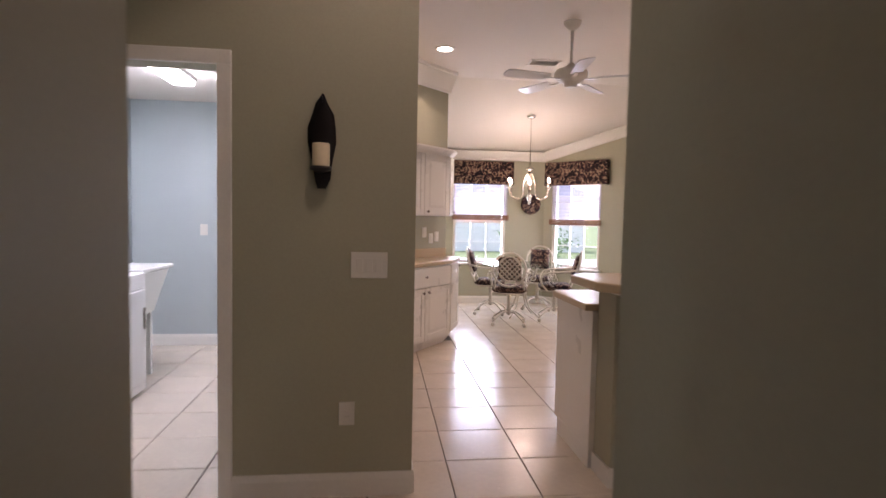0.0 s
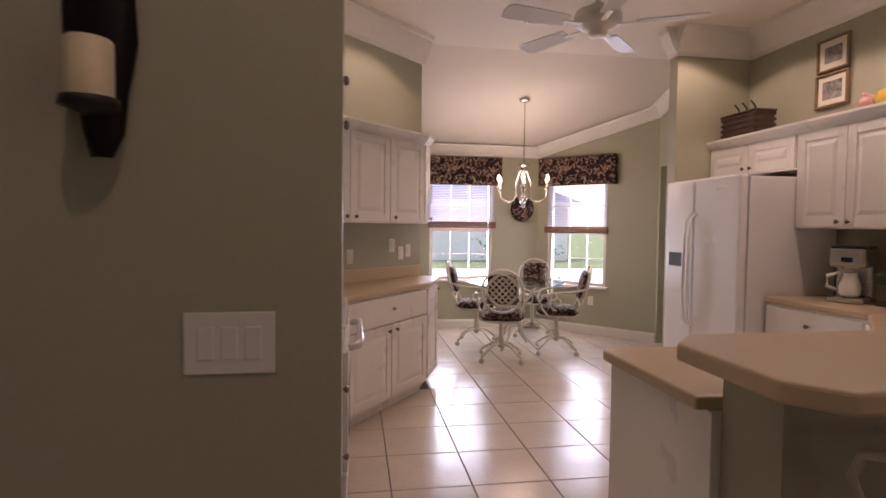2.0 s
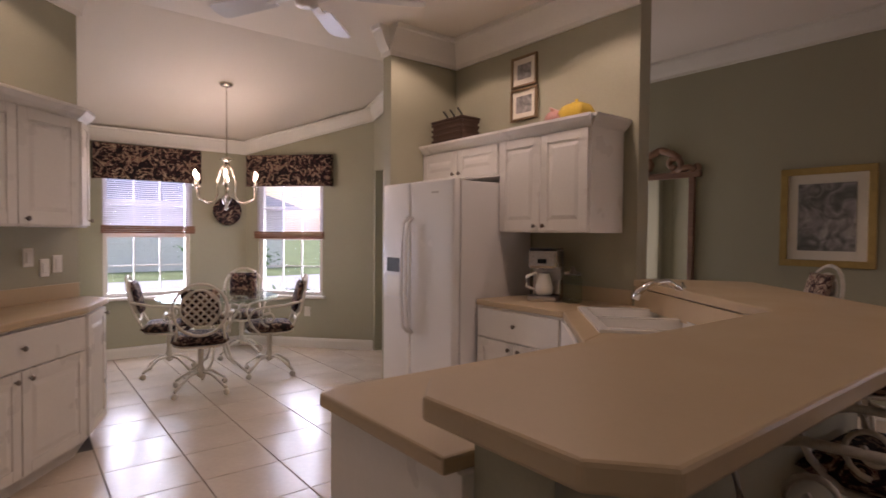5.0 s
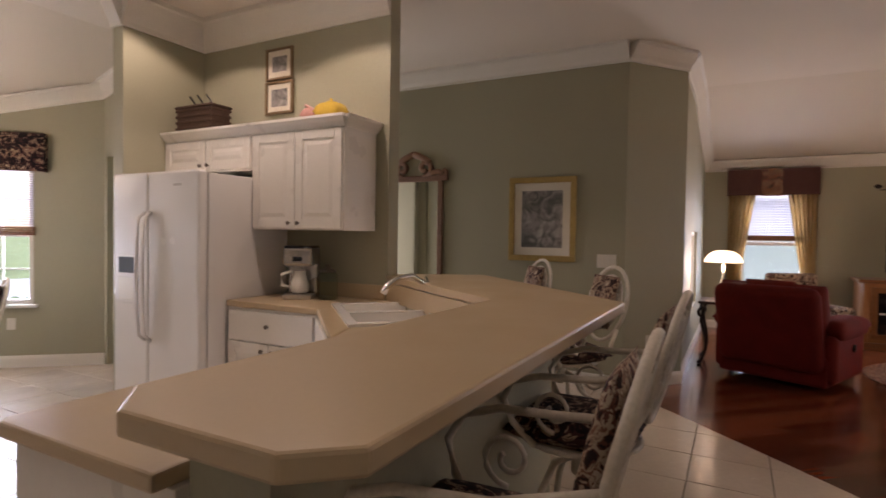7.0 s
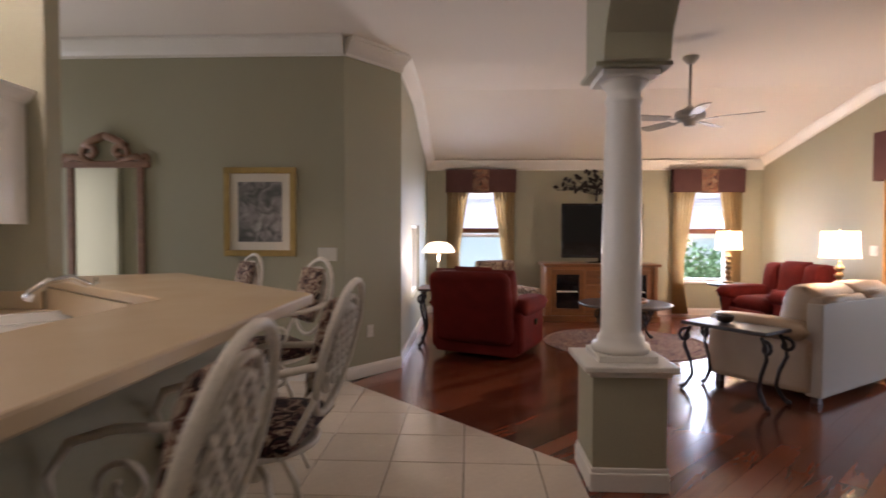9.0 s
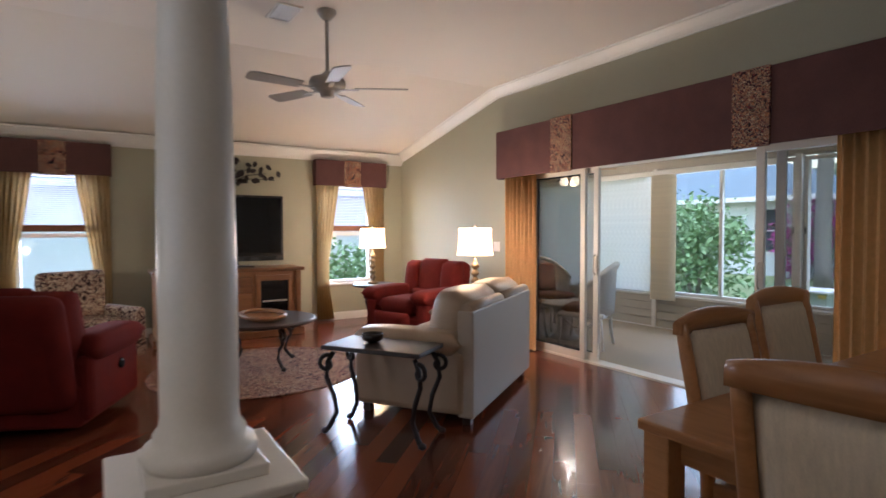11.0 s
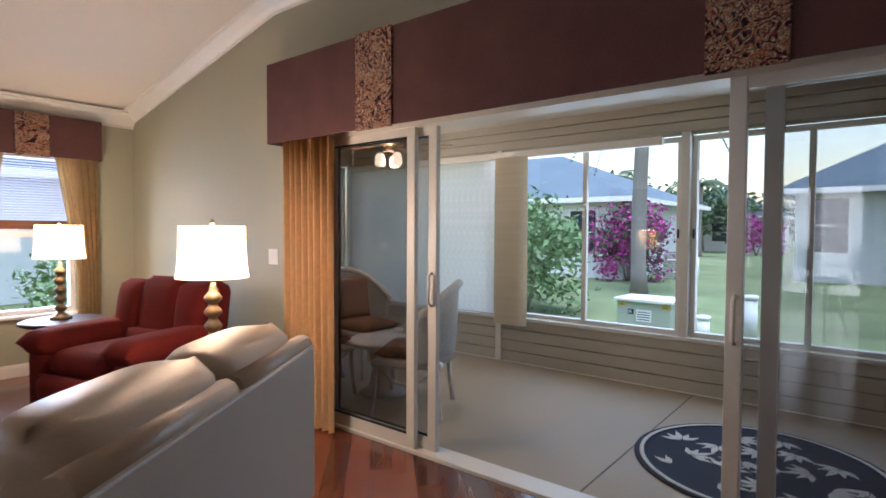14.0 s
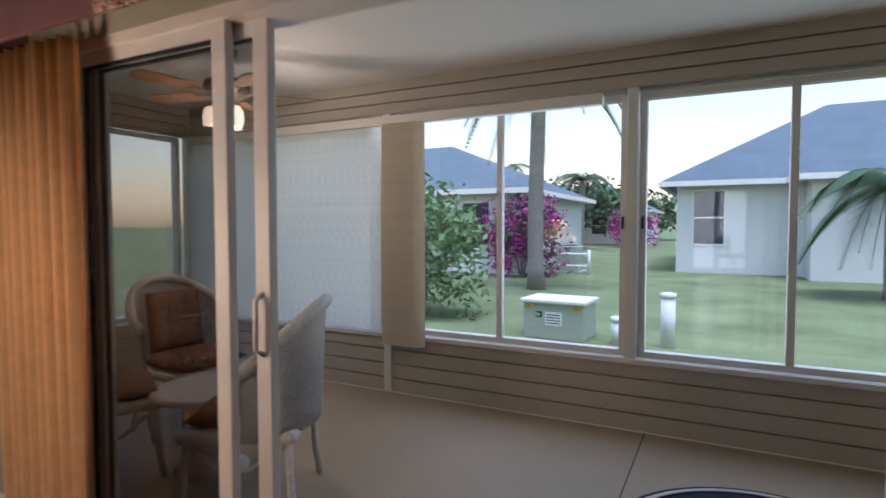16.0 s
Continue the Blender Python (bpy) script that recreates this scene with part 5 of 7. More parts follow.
def iron_chair(name, label, m, seat, group, casters, back_h, cushion_back=True):
    """An antique white iron swivel chair: round floral seat, oval basket back, scrolled arms; it faces +y."""
    ob = thing(name, label, "chair" if casters else "stool", m, group)
    part("seat", moved(pillow(0.47, 0.46, 0.095, 0.4, 10), pose(0, 0, seat - 0.06)), M_FLORAL, ob, "dark floral cushion")
    part("seat_ring", tube([(0.215 * math.cos(a), 0.215 * math.sin(a), seat - 0.06) for a in [k * math.pi / 14 for k in range(28)]], 0.011, 6, closed=True), M_IRON_WHITE, ob)
    part("seat_pan", lathe([(0.20, seat - 0.068), (0.20, seat - 0.056)], 20), M_IRON_WHITE, ob)
    bz, by = seat + back_h * 0.56, -0.235
    lean = 0.10
    yy = lambda z: by - lean * (z - seat) / 0.4
    hx, hz = 0.205, back_h * 0.47
    part("back_frame", tube([(x, yy(z), z) for x, z in oval(0, bz, hx, hz)], 0.012, 8, closed=True), M_IRON_WHITE, ob)
    part("inner_ring", tube([(x, yy(z) + 0.004, z) for x, z in oval(0, bz + 0.01, hx * 0.72, hz * 0.72)], 0.009, 6, closed=True), M_IRON_WHITE, ob)
    bm = bmesh.new()
    for k in range(-4, 5):
        for sgn in (1, -1):
            pts = []
            for i in range(13):
                t_ = -1 + i / 6
                x, z = t_ * hx * 0.72, sgn * t_ * hz * 0.72 + k * hz * 0.30
                if (x / (hx * 0.72)) ** 2 + (z / (hz * 0.72)) ** 2 < 1:
                    pts.append((x, yy(bz + 0.01 + z) - 0.004, bz + 0.01 + z))
            if len(pts) > 1:
                tube(pts, 0.009, 4, bm)
    part("lattice", bm, M_IRON_WHITE, ob, "woven strap lattice back")
    cb = pillow(hx * 1.5, hz * 1.5, 0.05, 0.5, 8)
    part("back_cushion", moved(cb, pose(0, yy(bz) + 0.012, bz + 0.01) @ pose(0, 0, 0, -90 + math.degrees(math.atan(lean / 0.4)), 0, 0)), M_FLORAL_LIGHT if not casters else M_FLORAL, ob, "floral back cushion")
    for sx in (-1, 1):
        part("back_post", tube([(sx * 0.16, -0.14, seat - 0.06), (sx * 0.19, -0.20, seat), (sx * 0.17, yy(bz - hz * 0.6), bz - hz * 0.6)], 0.011, 6), M_IRON_WHITE, ob)
        part("arm", tube([(sx * 0.20, yy(bz - 0.02), bz - 0.02), (sx * 0.255, -0.12, bz - 0.05), (sx * 0.265, 0.06, bz - 0.06), (sx * 0.26, 0.16, bz - 0.09), (sx * 0.245, 0.20, bz - 0.16), (sx * 0.23, 0.17, seat + 0.02), (sx * 0.20, 0.10, seat - 0.06)], 0.012, 8), M_IRON_WHITE, ob)
        sp = [(sx * 0.235, y, z) for y, z in spiral(0.02, seat + 0.085, 0.075, 0.018, -90, 400)]
        part("arm_scroll", tube(sp, 0.008, 6), M_IRON_WHITE, ob, "iron scroll under the arm")
    if casters:
        part("stem", lathe([(0.03, seat - 0.07), (0.024, seat - 0.12), (0.024, 0.22), (0.035, 0.19), (0.035, 0.14), (0.015, 0.12)], 16), M_IRON_WHITE, ob)
        for k in range(4):
            r = pose(0, 0, 0, 0, 0, 45 + 90 * k)
            part("foot", moved(tube([(0.02, 0, 0.17), (0.12, 0, 0.16), (0.22, 0, 0.10), (0.28, 0, 0.06)], 0.012, 6), r), M_IRON_WHITE, ob)
            part("caster", moved(lathe([(0.01, -0.012), (0.027, -0.01), (0.027, 0.01), (0.01, 0.012)], 14, m=pose(0.28, 0, 0.027, 90, 0, 0)), r), M_IRON_WHITE, ob, "small white caster")
    else:
        part("stem", lathe([(0.05, seat - 0.07), (0.03, seat - 0.10), (0.028, seat - 0.20), (0.02, seat - 0.21)], 16), M_IRON_WHITE, ob)
        for k in range(4):
            r = pose(0, 0, 0, 0, 0, 45 + 90 * k)
            part("leg", moved(tube([(0.03, 0, seat - 0.14), (0.10, 0, seat - 0.16), (0.15, 0, seat - 0.26), (0.17, 0, 0.35), (0.21, 0, 0.1), (0.25, 0, 0.012)], 0.013, 8), r), M_IRON_WHITE, ob)
        part("footrest", tube([(0.18 * math.cos(a), 0.18 * math.sin(a), 0.28) for a in [k * math.pi / 14 for k in range(28)]], 0.010, 6, closed=True), M_IRON_WHITE, ob)
    return ob


ch = iron_chair("dining_chair", "white iron swivel chair with dark floral cushions on casters", pose(1.74, 7.17, 0, 0, 0, -14), 0.48, "chairs round the nook table", True, 0.46)
for x, y, a in ((1.66, 7.98, -108), (2.44, 7.44, 74), (2.47, 8.36, 158)):
    copy_thing(ch, pose(x, y, 0, 0, 0, a))
st = iron_chair("bar_stool", "antique white iron bar stool with floral cushions", pose(1.64, 2.61, 0, 0, 0, 2), 0.70, "stools at the breakfast bar", False, 0.47)
for x, y, a in ((2.55, 2.62, -2), (3.76, 3.04, 43), (4.40, 3.70, 45)):
    copy_thing(st, pose(x, y, 0, 0, 0, a))

# ---- small kitchen things ----
cm = thing("coffee_maker", "steel and black drip coffee maker with a white carafe", "coffee maker", pose(3.42, 4.78, CH, 0, 0, -62))
part("base", box(-0.10, -0.13, 0, 0.10, 0.12, 0.035, 0.01), M_STEEL, cm)
part("tower", box(-0.10, 0.03, 0.03, 0.10, 0.12, 0.30, 0.012), M_STEEL, cm)
part("head", box(-0.10, -0.12, 0.225, 0.10, 0.12, 0.35, 0.018), M_STEEL, cm)
part("lid", box(-0.095, -0.115, 0.345, 0.095, 0.115, 0.362, 0.008), M_BLACK, cm)
part("display", box(-0.03, -0.124, 0.26, 0.03, -0.118, 0.29), M_BLACK, cm)
part("carafe", lathe([(0.045, 0.036), (0.06, 0.055), (0.062, 0.10), (0.046, 0.155), (0.038, 0.18), (0.042, 0.19)], 20, m=pose(0, -0.045, 0)), M_PORCELAIN, cm)
part("carafe_handle", tube([(-0.05, -0.08, 0.19), (-0.10, -0.13, 0.17), (-0.10, -0.13, 0.10), (-0.06, -0.09, 0.08)], 0.011, 8), M_PORCELAIN, cm)
jar = thing("canister", "clear grey glass jar with a lid beside the coffee maker", "jar", pose(3.46, 4.58, CH))
part("body", lathe([(0.055, 0), (0.065, 0.01), (0.065, 0.16), (0.05, 0.185)], 22), M_TABLEGLASS, jar)
part("lid", lathe([(0.055, 0.185), (0.055, 0.20), (0.015, 0.212), (0.015, 0.235), (0.003, 0.24)], 22), M_PEWTER, jar)
for x, y, r, h in ((-0.23, 5.50, 0.075, 0.19), (-0.09, 5.57, 0.066, 0.15)):
    cn = thing("canister", "white ceramic canister with a steel band and lid", "canister", pose(x, y, CH), "canisters on the counter")
    part("body", lathe([(r - 0.005, 0), (r, 0.006), (r, h * 0.8)], 26), M_PORCELAIN, cn)
    part("band", lathe([(r + 0.002, h * 0.78), (r + 0.002, h * 0.9), (r - 0.004, h * 0.92)], 26), M_STEEL, cn)
    part("lid", lathe([(r, h * 0.92), (r, h * 0.97), (0.02, h), (0.015, h + 0.02), (0.002, h + 0.024)], 26), M_PORCELAIN, cn)
bk = thing("basket", "dark woven basket of bottles above the refrigerator", "basket", pose(3.42, 5.80, UT + 0.066))
part("body", moved(box(-0.09, -0.20, 0, 0.09, 0.20, 0.20, 0.02), pose(0, 0, 0)), M_BASKET, bk)
part("rim", tube([(x, y, 0.20) for x, y in ((-0.09, -0.2), (0.09, -0.2), (0.09, 0.2), (-0.09, 0.2))], 0.012, 6, closed=True), M_BASKET, bk)
for k in range(4):
    part("weave_band", box(-0.095, -0.205, 0.03 + 0.045 * k, 0.095, 0.205, 0.05 + 0.045 * k, 0.004), M_BASKET, bk)
for y in (-0.1, 0.0, 0.09):
    part("stem", tube([(0, y, 0.18), (0.01, y + 0.03, 0.26), (0.0, y + 0.07, 0.31)], 0.008, 6), M_IRON, bk)
tu = thing("ceramic_teapot", "yellow and pink shell-shaped ceramic teapot on the cabinet", "ornament", pose(3.45, 4.62, UT + 0.066, 0, 0, 90))
part("body", moved(pillow(0.21, 0.15, 0.13, 0.45, 10), pose(-0.06, 0, 0)), M_YELLOW, tu)
part("lid", lathe([(0.05, 0.11), (0.035, 0.135), (0.01, 0.14), (0.012, 0.155), (0.002, 0.16)], 16, m=pose(-0.06, 0, 0)), M_YELLOW, tu)
part("shell", moved(pillow(0.12, 0.11, 0.11, 0.7, 8), pose(0.12, 0, 0)), M_PINK, tu)
part("spout", tube([(0.03, 0, 0.05), (0.09, 0.02, 0.09), (0.15, 0.02, 0.13)], [0.03, 0.02, 0.01], 8), M_PINK, tu)

# ---- laundry ----
for y0, lab in ((3.15, "white front-load dryer"), (3.86, "white top-load washing machine")):
    wa = thing("washing_machine", lab + " along the laundry wall", "washing machine", pose(-1.70, y0, 0, 0, 0, 90), "laundry machines")
    part("body", box(0, 0, 0.03, 0.69, 0.68, 0.92, 0.012), M_APPL, wa)
    part("front_panel", box(0.03, -0.012, 0.10, 0.66, 0.002, 0.80, 0.01), M_APPL, wa)
    part("console", prism([(0, 0.55), (0.69, 0.55), (0.69, 0.68), (0, 0.68)], 0.92, 1.08, 0.01), M_APPL, wa)
    for k in range(3):
        part("dial", lathe([(0.03, 0), (0.028, 0.02), (0.01, 0.022)], 16, m=pose(0.15 + 0.2 * k, 0.55, 1.0, 90, 0, 0)), M_STEEL, wa)
    part("door_handle", box(0.60, -0.03, 0.50, 0.63, -0.01, 0.66, 0.006), M_STEEL, wa)
tub = thing("utility_sink", "white moulded laundry tub beside the washer", "sink", pose(-1.75, 4.58, 0, 0, 0, 90))
bm = bmesh.new()
tops = [bm.verts.new(v) for v in ((0, 0, 0.91), (0.60, 0, 0.91), (0.60, 0.6, 0.91), (0, 0.6, 0.91))]
feet = [bm.verts.new(v) for v in ((0.05, 0.10, 0.52), (0.50, 0.10, 0.52), (0.50, 0.54, 0.52), (0.05, 0.54, 0.52))]
bm.faces.new(tops), bm.faces.new(feet[::-1])
for i in range(4):
    bm.faces.new((feet[i], feet[(i + 1) % 4], tops[(i + 1) % 4], tops[i]))
bmesh.ops.bevel(bm, geom=list(bm.edges), offset=0.02, segments=2, affect="EDGES")
part("basin", bm, M_PORCELAIN, tub, "tapered moulded basin")
part("rim", box(-0.02, -0.02, 0.90, 0.62, 0.62, 0.93, 0.008), M_PORCELAIN, tub)
for x in (0.08, 0.46):
    for y in (0.13, 0.50):
        part("leg", box(x - 0.02, y - 0.02, 0, x + 0.02, y + 0.02, 0.55), M_PORCELAIN, tub)
part("faucet", tube([(0.3, 0.55, 0.93), (0.3, 0.55, 1.05), (0.3, 0.45, 1.10), (0.3, 0.38, 1.06)], 0.012, 8), M_STEEL, tub)
cabinet("laundry_cabinet", "white wall cabinet above the washer", pose(-2.12, 3.2, 0, 0, 0, 90), 1.5, 0.32, 1.45, 2.12, [(0.01, 0.5, 1.46, 2.11, (0.45, 1.55), False), (0.505, 1.0, 1.46, 2.11, (0.55, 1.55), False), (1.005, 1.49, 1.46, 2.11, (1.05, 1.55), False)], group="laundry cabinets")
fl = thing("fluorescent_light", "lit fluorescent ceiling fixture in the laundry", "ceiling light", pose(-1.6, 4.5, 2.5))
part("housing", box(-0.10, -0.62, -0.03, 0.10, 0.62, 0, 0.008), M_TRIM, fl)
part("lens", box(-0.085, -0.60, -0.065, 0.085, 0.60, -0.03, 0.012), M_TUBE, fl, "glowing white lens")

# ---- living room ----
def curtain_bm(w, h, folds, amp, pinch=0.0, seed=1, n=72):
    """A hanging panel from x = 0 to w, z from 0 to h; pinch draws its middle to x = 0 as a tie-back does."""
    r = random.Random(seed)
    ph = [r.uniform(0.8, 1.25) for _ in range(folds + 2)]
    bm = bmesh.new()
    rows = []
    levels = [0, 0.25, 0.45, 0.55, 0.7, 0.85, 1.0] if pinch else [0, 0.5, 1.0]
    for q in levels:
        row = []
        k = 1 - pinch * max(0.0, 1 - abs(q - 0.35) / 0.65) if pinch else 1
        for i in range(n + 1):
            u = i / n
            f = u * folds
            a = amp * ph[int(f)] * math.sin(2 * math.pi * f) * (0.75 + 0.25 * q)
            row.append(bm.verts.new((u * w * k, a, q * h)))
        rows.append(row)
    for a, b in zip(rows, rows[1:]):
        for i in range(n):
            f = bm.faces.new((a[i], a[i + 1], b[i + 1], b[i]))
            f.smooth = True
    bmesh.ops.solidify(bm, geom=list(bm.faces), thickness=0.004)
    return bm


def blind_slats(m, w, z0, z1, label):
    ob = thing("window_blind", label, "blind", m)
    me = mesh_of("slat", moved(box(0.01, -0.011, -0.0006, w - 0.01, 0.011, 0.0006), pose(0, 0, 0, 25, 0, 0)), M_MINIBLIND)
    for i in range(int((z1 - z0) / 0.024)):
        piece("slat", me, ob, pose(0, 0, z0 + 0.02 + i * 0.024))
    part("bottom_rail", box(0, -0.02, z0 - 0.07, w, 0.008, z0 + 0.01, 0.006), M_BAMBOO, ob, "bunched bamboo fold")


for s0, w, y_lab in ((0.43, 1.16, "far"), (4.14, 1.14, "corner")):
    m = M_WF @ pose(s0, 0, 0)
    valance("valance", m, w, 2.02, 2.40, 0.14, M_VALANCE, "brown suede window valance with a tapestry strip", ((w / 2 - 0.13, w / 2 + 0.13),))
    blind_slats(m @ pose(0.2, -0.005, 0), w - 0.36, 1.42, 2.02, "half-lowered mini blind with a bamboo fold")
    c = single("curtain", curtain_bm(0.36, 2.0, 6, 0.022, 0.55, 3), M_DRAPEDULL, "gold silk curtain tied back at the window", "curtain", m @ pose(0.02, -0.07, 0.03), "tied-back curtains")
    c = single("curtain", curtain_bm(0.36, 2.0, 6, 0.022, 0.55, 7), M_DRAPEDULL, "gold silk curtain tied back at the window", "curtain", m @ pose(w - 0.02, -0.07, 0.03) @ Matrix.Diagonal((-1, 1, 1, 1)), "tied-back curtains")
# television and its stand
tvs = thing("tv_stand", "carved honey oak television cabinet with glass doors", "tv stand", pose(9.12, 0.76, 0, 0, 0, -90))
part("body", box(0.04, 0.02, 0.08, 1.74, 0.55, 0.84, 0.004), M_OAK, tvs)
part("top", box(0, -0.03, 0.84, 1.78, 0.58, 0.885, 0.012), M_OAK, tvs)
part("plinth", box(0.0, -0.01, 0.0, 1.78, 0.57, 0.09, 0.01), M_OAK, tvs)
for x in (0.05, 1.66):
    part("pilaster", box(x, -0.02, 0.09, x + 0.07, 0.03, 0.84, 0.012), M_OAK, tvs, "carved pilaster")
for a in (0.15, 1.16):
    d = part("door", merged(box(a, 0.0, 0.14, a + 0.47, 0.018, 0.20), box(a, 0.0, 0.72, a + 0.47, 0.018, 0.79), box(a, 0.0, 0.20, a + 0.06, 0.018, 0.72), box(a + 0.41, 0.0, 0.20, a + 0.47, 0.018, 0.72)), M_OAK, tvs)
    part("door_glass", box(a + 0.06, 0.010, 0.20, a + 0.41, 0.014, 0.72), M_BLACKGLASS, d)
    # pale plastic strip across the front of the glass
    part("pale_strip", box(a + 0.08, 0.006, 0.45, a + 0.39, 0.0105, 0.47), M_PLATE, d)
for z in (0.14, 0.36, 0.58):
    d = part("drawer_front", box(0.66, -0.004, z, 1.12, 0.018, z + 0.20, 0.008), M_OAK, tvs)
    part("drawer_pull", tube([(0.84, -0.01, z + 0.10), (0.87, -0.03, z + 0.09), (0.91, -0.03, z + 0.09), (0.94, -0.01, z + 0.10)], 0.006, 6), M_PEWTER, d)
tv = thing("television", "black flat-screen television, switched off", "television", pose(9.45, 0.42, 0, 0, 0, -90))
part("bezel", box(0, 0, 0.96, 1.27, 0.06, 1.82, 0.012), M_BLACK, tv)
part("screen", box(0.03, -0.003, 1.02, 1.24, 0.004, 1.79), M_BLACKGLASS, tv, "dark glossy screen")
part("stand", box(0.40, -0.08, 0.885, 0.87, 0.14, 0.905, 0.008), M_BLACK, tv)
part("neck", box(0.58, 0.01, 0.90, 0.69, 0.05, 0.97), M_BLACK, tv)
tr = thing("metal_tree_decor", "dark metal tree wall sculpture above the television", "wall decor", pose(9.94, -0.22, 1.92, 0, 0, -90))
part("trunk", tube([(0, -0.02, -0.04), (0.01, -0.02, 0.08), (0.0, -0.02, 0.18)], 0.018, 6), M_IRON, tr)
rt = random.Random(2)
for k in range(9):
    a = -80 + 20 * k
    L_ = 0.22 + 0.36 * abs(math.sin(radians(a)))
    ex, ez = L_ * math.sin(radians(a)) * 1.15, 0.10 + 0.30 * math.cos(radians(a)) * 0.9
    part("branch", tube([(0, -0.02, 0.06), (ex * 0.5, -0.03, 0.08 + ez * 0.5), (ex, -0.025, ez)], 0.006, 5), M_IRON, tr)
    for j in range(7):
        t_ = 0.3 + 0.12 * j
        x, z = ex * t_ + rt.uniform(-0.04, 0.04), 0.06 + (ez - 0.0) * t_ + rt.uniform(-0.04, 0.05)
        part("leaf", moved(prism([(-0.05, 0), (-0.02, 0.028), (0.02, 0.028), (0.052, 0), (0.02, -0.028), (-0.02, -0.028)], -0.002, 0.002), pose(x, -0.03, z, 90, rt.uniform(0, 180), 0)), M_IRON, tr)


def recliner(m, label, lean=8):
    """A padded recliner that faces +y, its base at z = 0."""
    ob = thing("recliner", label, "armchair", m, "red recliners")
    part("base", box(-0.42, -0.38, 0.05, 0.42, 0.36, 0.32, 0.03), M_RED, ob)
    part("seat", moved(pillow(0.56, 0.62, 0.22, 0.3, 10), pose(0, 0.08, 0.30)), M_RED, ob)
    part("footrest", moved(pillow(0.56, 0.34, 0.14, 0.3, 10), pose(0, 0.40, 0.20, 80, 0, 0) @ pose(0, 0, -0.05)), M_RED, ob)
    tilt = pose(0, -0.34, 0.34, lean, 0, 0)
    bk = box(-0.40, -0.15, -0.16, 0.40, 0.04, 0.59, 0.09, 5)
    for f in bk.faces:
        f.smooth = True
    part("backrest", moved(bk, tilt), M_RED, ob)
    part("back_pillow", moved(pillow(0.40, 0.66, 0.24, 0.35, 12), tilt @ pose(0, 0.02, 0.29, 90, 0, 0) @ pose(0, 0, -0.17)), M_RED, ob)
    part("lumbar_pillow", moved(pillow(0.54, 0.26, 0.2, 0.35, 10), tilt @ pose(0, 0.05, 0.10, 90, 0, 0) @ pose(0, 0, -0.18)), M_RED, ob)
    for sx in (-1, 1):
        part("back_wing", moved(pillow(0.24, 0.64, 0.24, 0.35, 12), tilt @ pose(sx * 0.285, 0.035, 0.27, 90, 0, 0) @ pose(0, 0, -0.17)), M_RED, ob)
    for sx in (-1, 1):
        part("arm", box(sx * 0.30, -0.36, 0.08, sx * 0.47, 0.36, 0.50, 0.05, 3), M_RED, ob)
        part("arm_pad", moved(pillow(0.25, 0.78, 0.19, 0.38, 12), pose(sx * 0.385, 0.03, 0.44)), M_RED, ob)
    part("release_lever", lathe([(0.035, 0), (0.035, 0.012), (0.012, 0.015)], 14, m=pose(0.47, 0.05, 0.36, 0, 90, 0)), M_BLACK, ob, "black recline lever")
    return ob


recliner(pose(6.92, 1.66, 0, 0, 0, -114) @ Matrix.Diagonal((1.13, 1.1, 1.05, 1)), "dark red microfibre recliner beside a lamp table", 13)
recliner(pose(8.08, -2.12, 0, 0, 0, 16) @ Matrix.Diagonal((1.12, 1.08, 1.04, 1)), "red microfibre recliner in the corner")
# floral armchair beyond the first recliner
fc = thing("armchair", "floral upholstered chair by the far window", "armchair", pose(8.5, 1.35, 0, 0, 0, 120))
part("seat", moved(pillow(0.6, 0.6, 0.25, 0.3), pose(0, 0, 0.25)), M_FLORAL_LIGHT, fc)
part("backrest", box(-0.32, -0.38, 0.0, 0.32, -0.24, 0.95, 0.05, 3), M_FLORAL_LIGHT, fc)
for sx in (-1, 1):
    part("arm", box(sx * 0.28, -0.32, 0.08, sx * 0.40, 0.30, 0.58, 0.05, 3), M_FLORAL_LIGHT, fc)
# loveseat
so = thing("loveseat", "taupe leather loveseat with puffy back cushions", "sofa", pose(5.94, -1.20, 0, 0, 0, -55.5))
W2_ = 0.80
part("back_panel", moved(box(-W2_ + 0.02, -0.52, 0.06, W2_ - 0.02, -0.40, 0.80, 0.012), pose(0, 0, 0)), M_SOFABACK, so, "pale flat leather back")
part("frame", box(-W2_ + 0.1, -0.42, 0.08, W2_ - 0.1, 0.36, 0.34, 0.02), M_LEATHER, so)
for k in (-1, 1):
    part("seat_cushion", moved(pillow(0.60, 0.66, 0.22, 0.28, 10), pose(k * 0.30, 0.08, 0.30)), M_LEATHER, so)
    part("back_cushion", moved(pillow(0.74, 0.56, 0.36, 0.38, 14), pose(k * 0.345, -0.27, 0.66, 102, 0, 0) @ pose(0, 0, -0.17)), M_LEATHER, so)
    part("arm", box(k * 0.60, -0.46, 0.07, k * W2_, 0.42, 0.52, 0.05, 3), M_LEATHER, so)
    part("arm_pad", moved(pillow(0.27, 0.92, 0.18, 0.3, 10), pose(k * 0.70, 0.0, 0.47)), M_LEATHER, so)
    part("top_roll", tube([(k * 0.02, -0.46, 0.80), (k * 0.4, -0.46, 0.805), (k * (W2_ - 0.03), -0.46, 0.80)], 0.05, 10), M_LEATHER, so)
    for y in (-0.45, 0.35):
        part("foot", box(k * 0.7 - 0.03, y - 0.03, 0, k * 0.7 + 0.03, y + 0.03, 0.08), M_DARKWOOD, so)


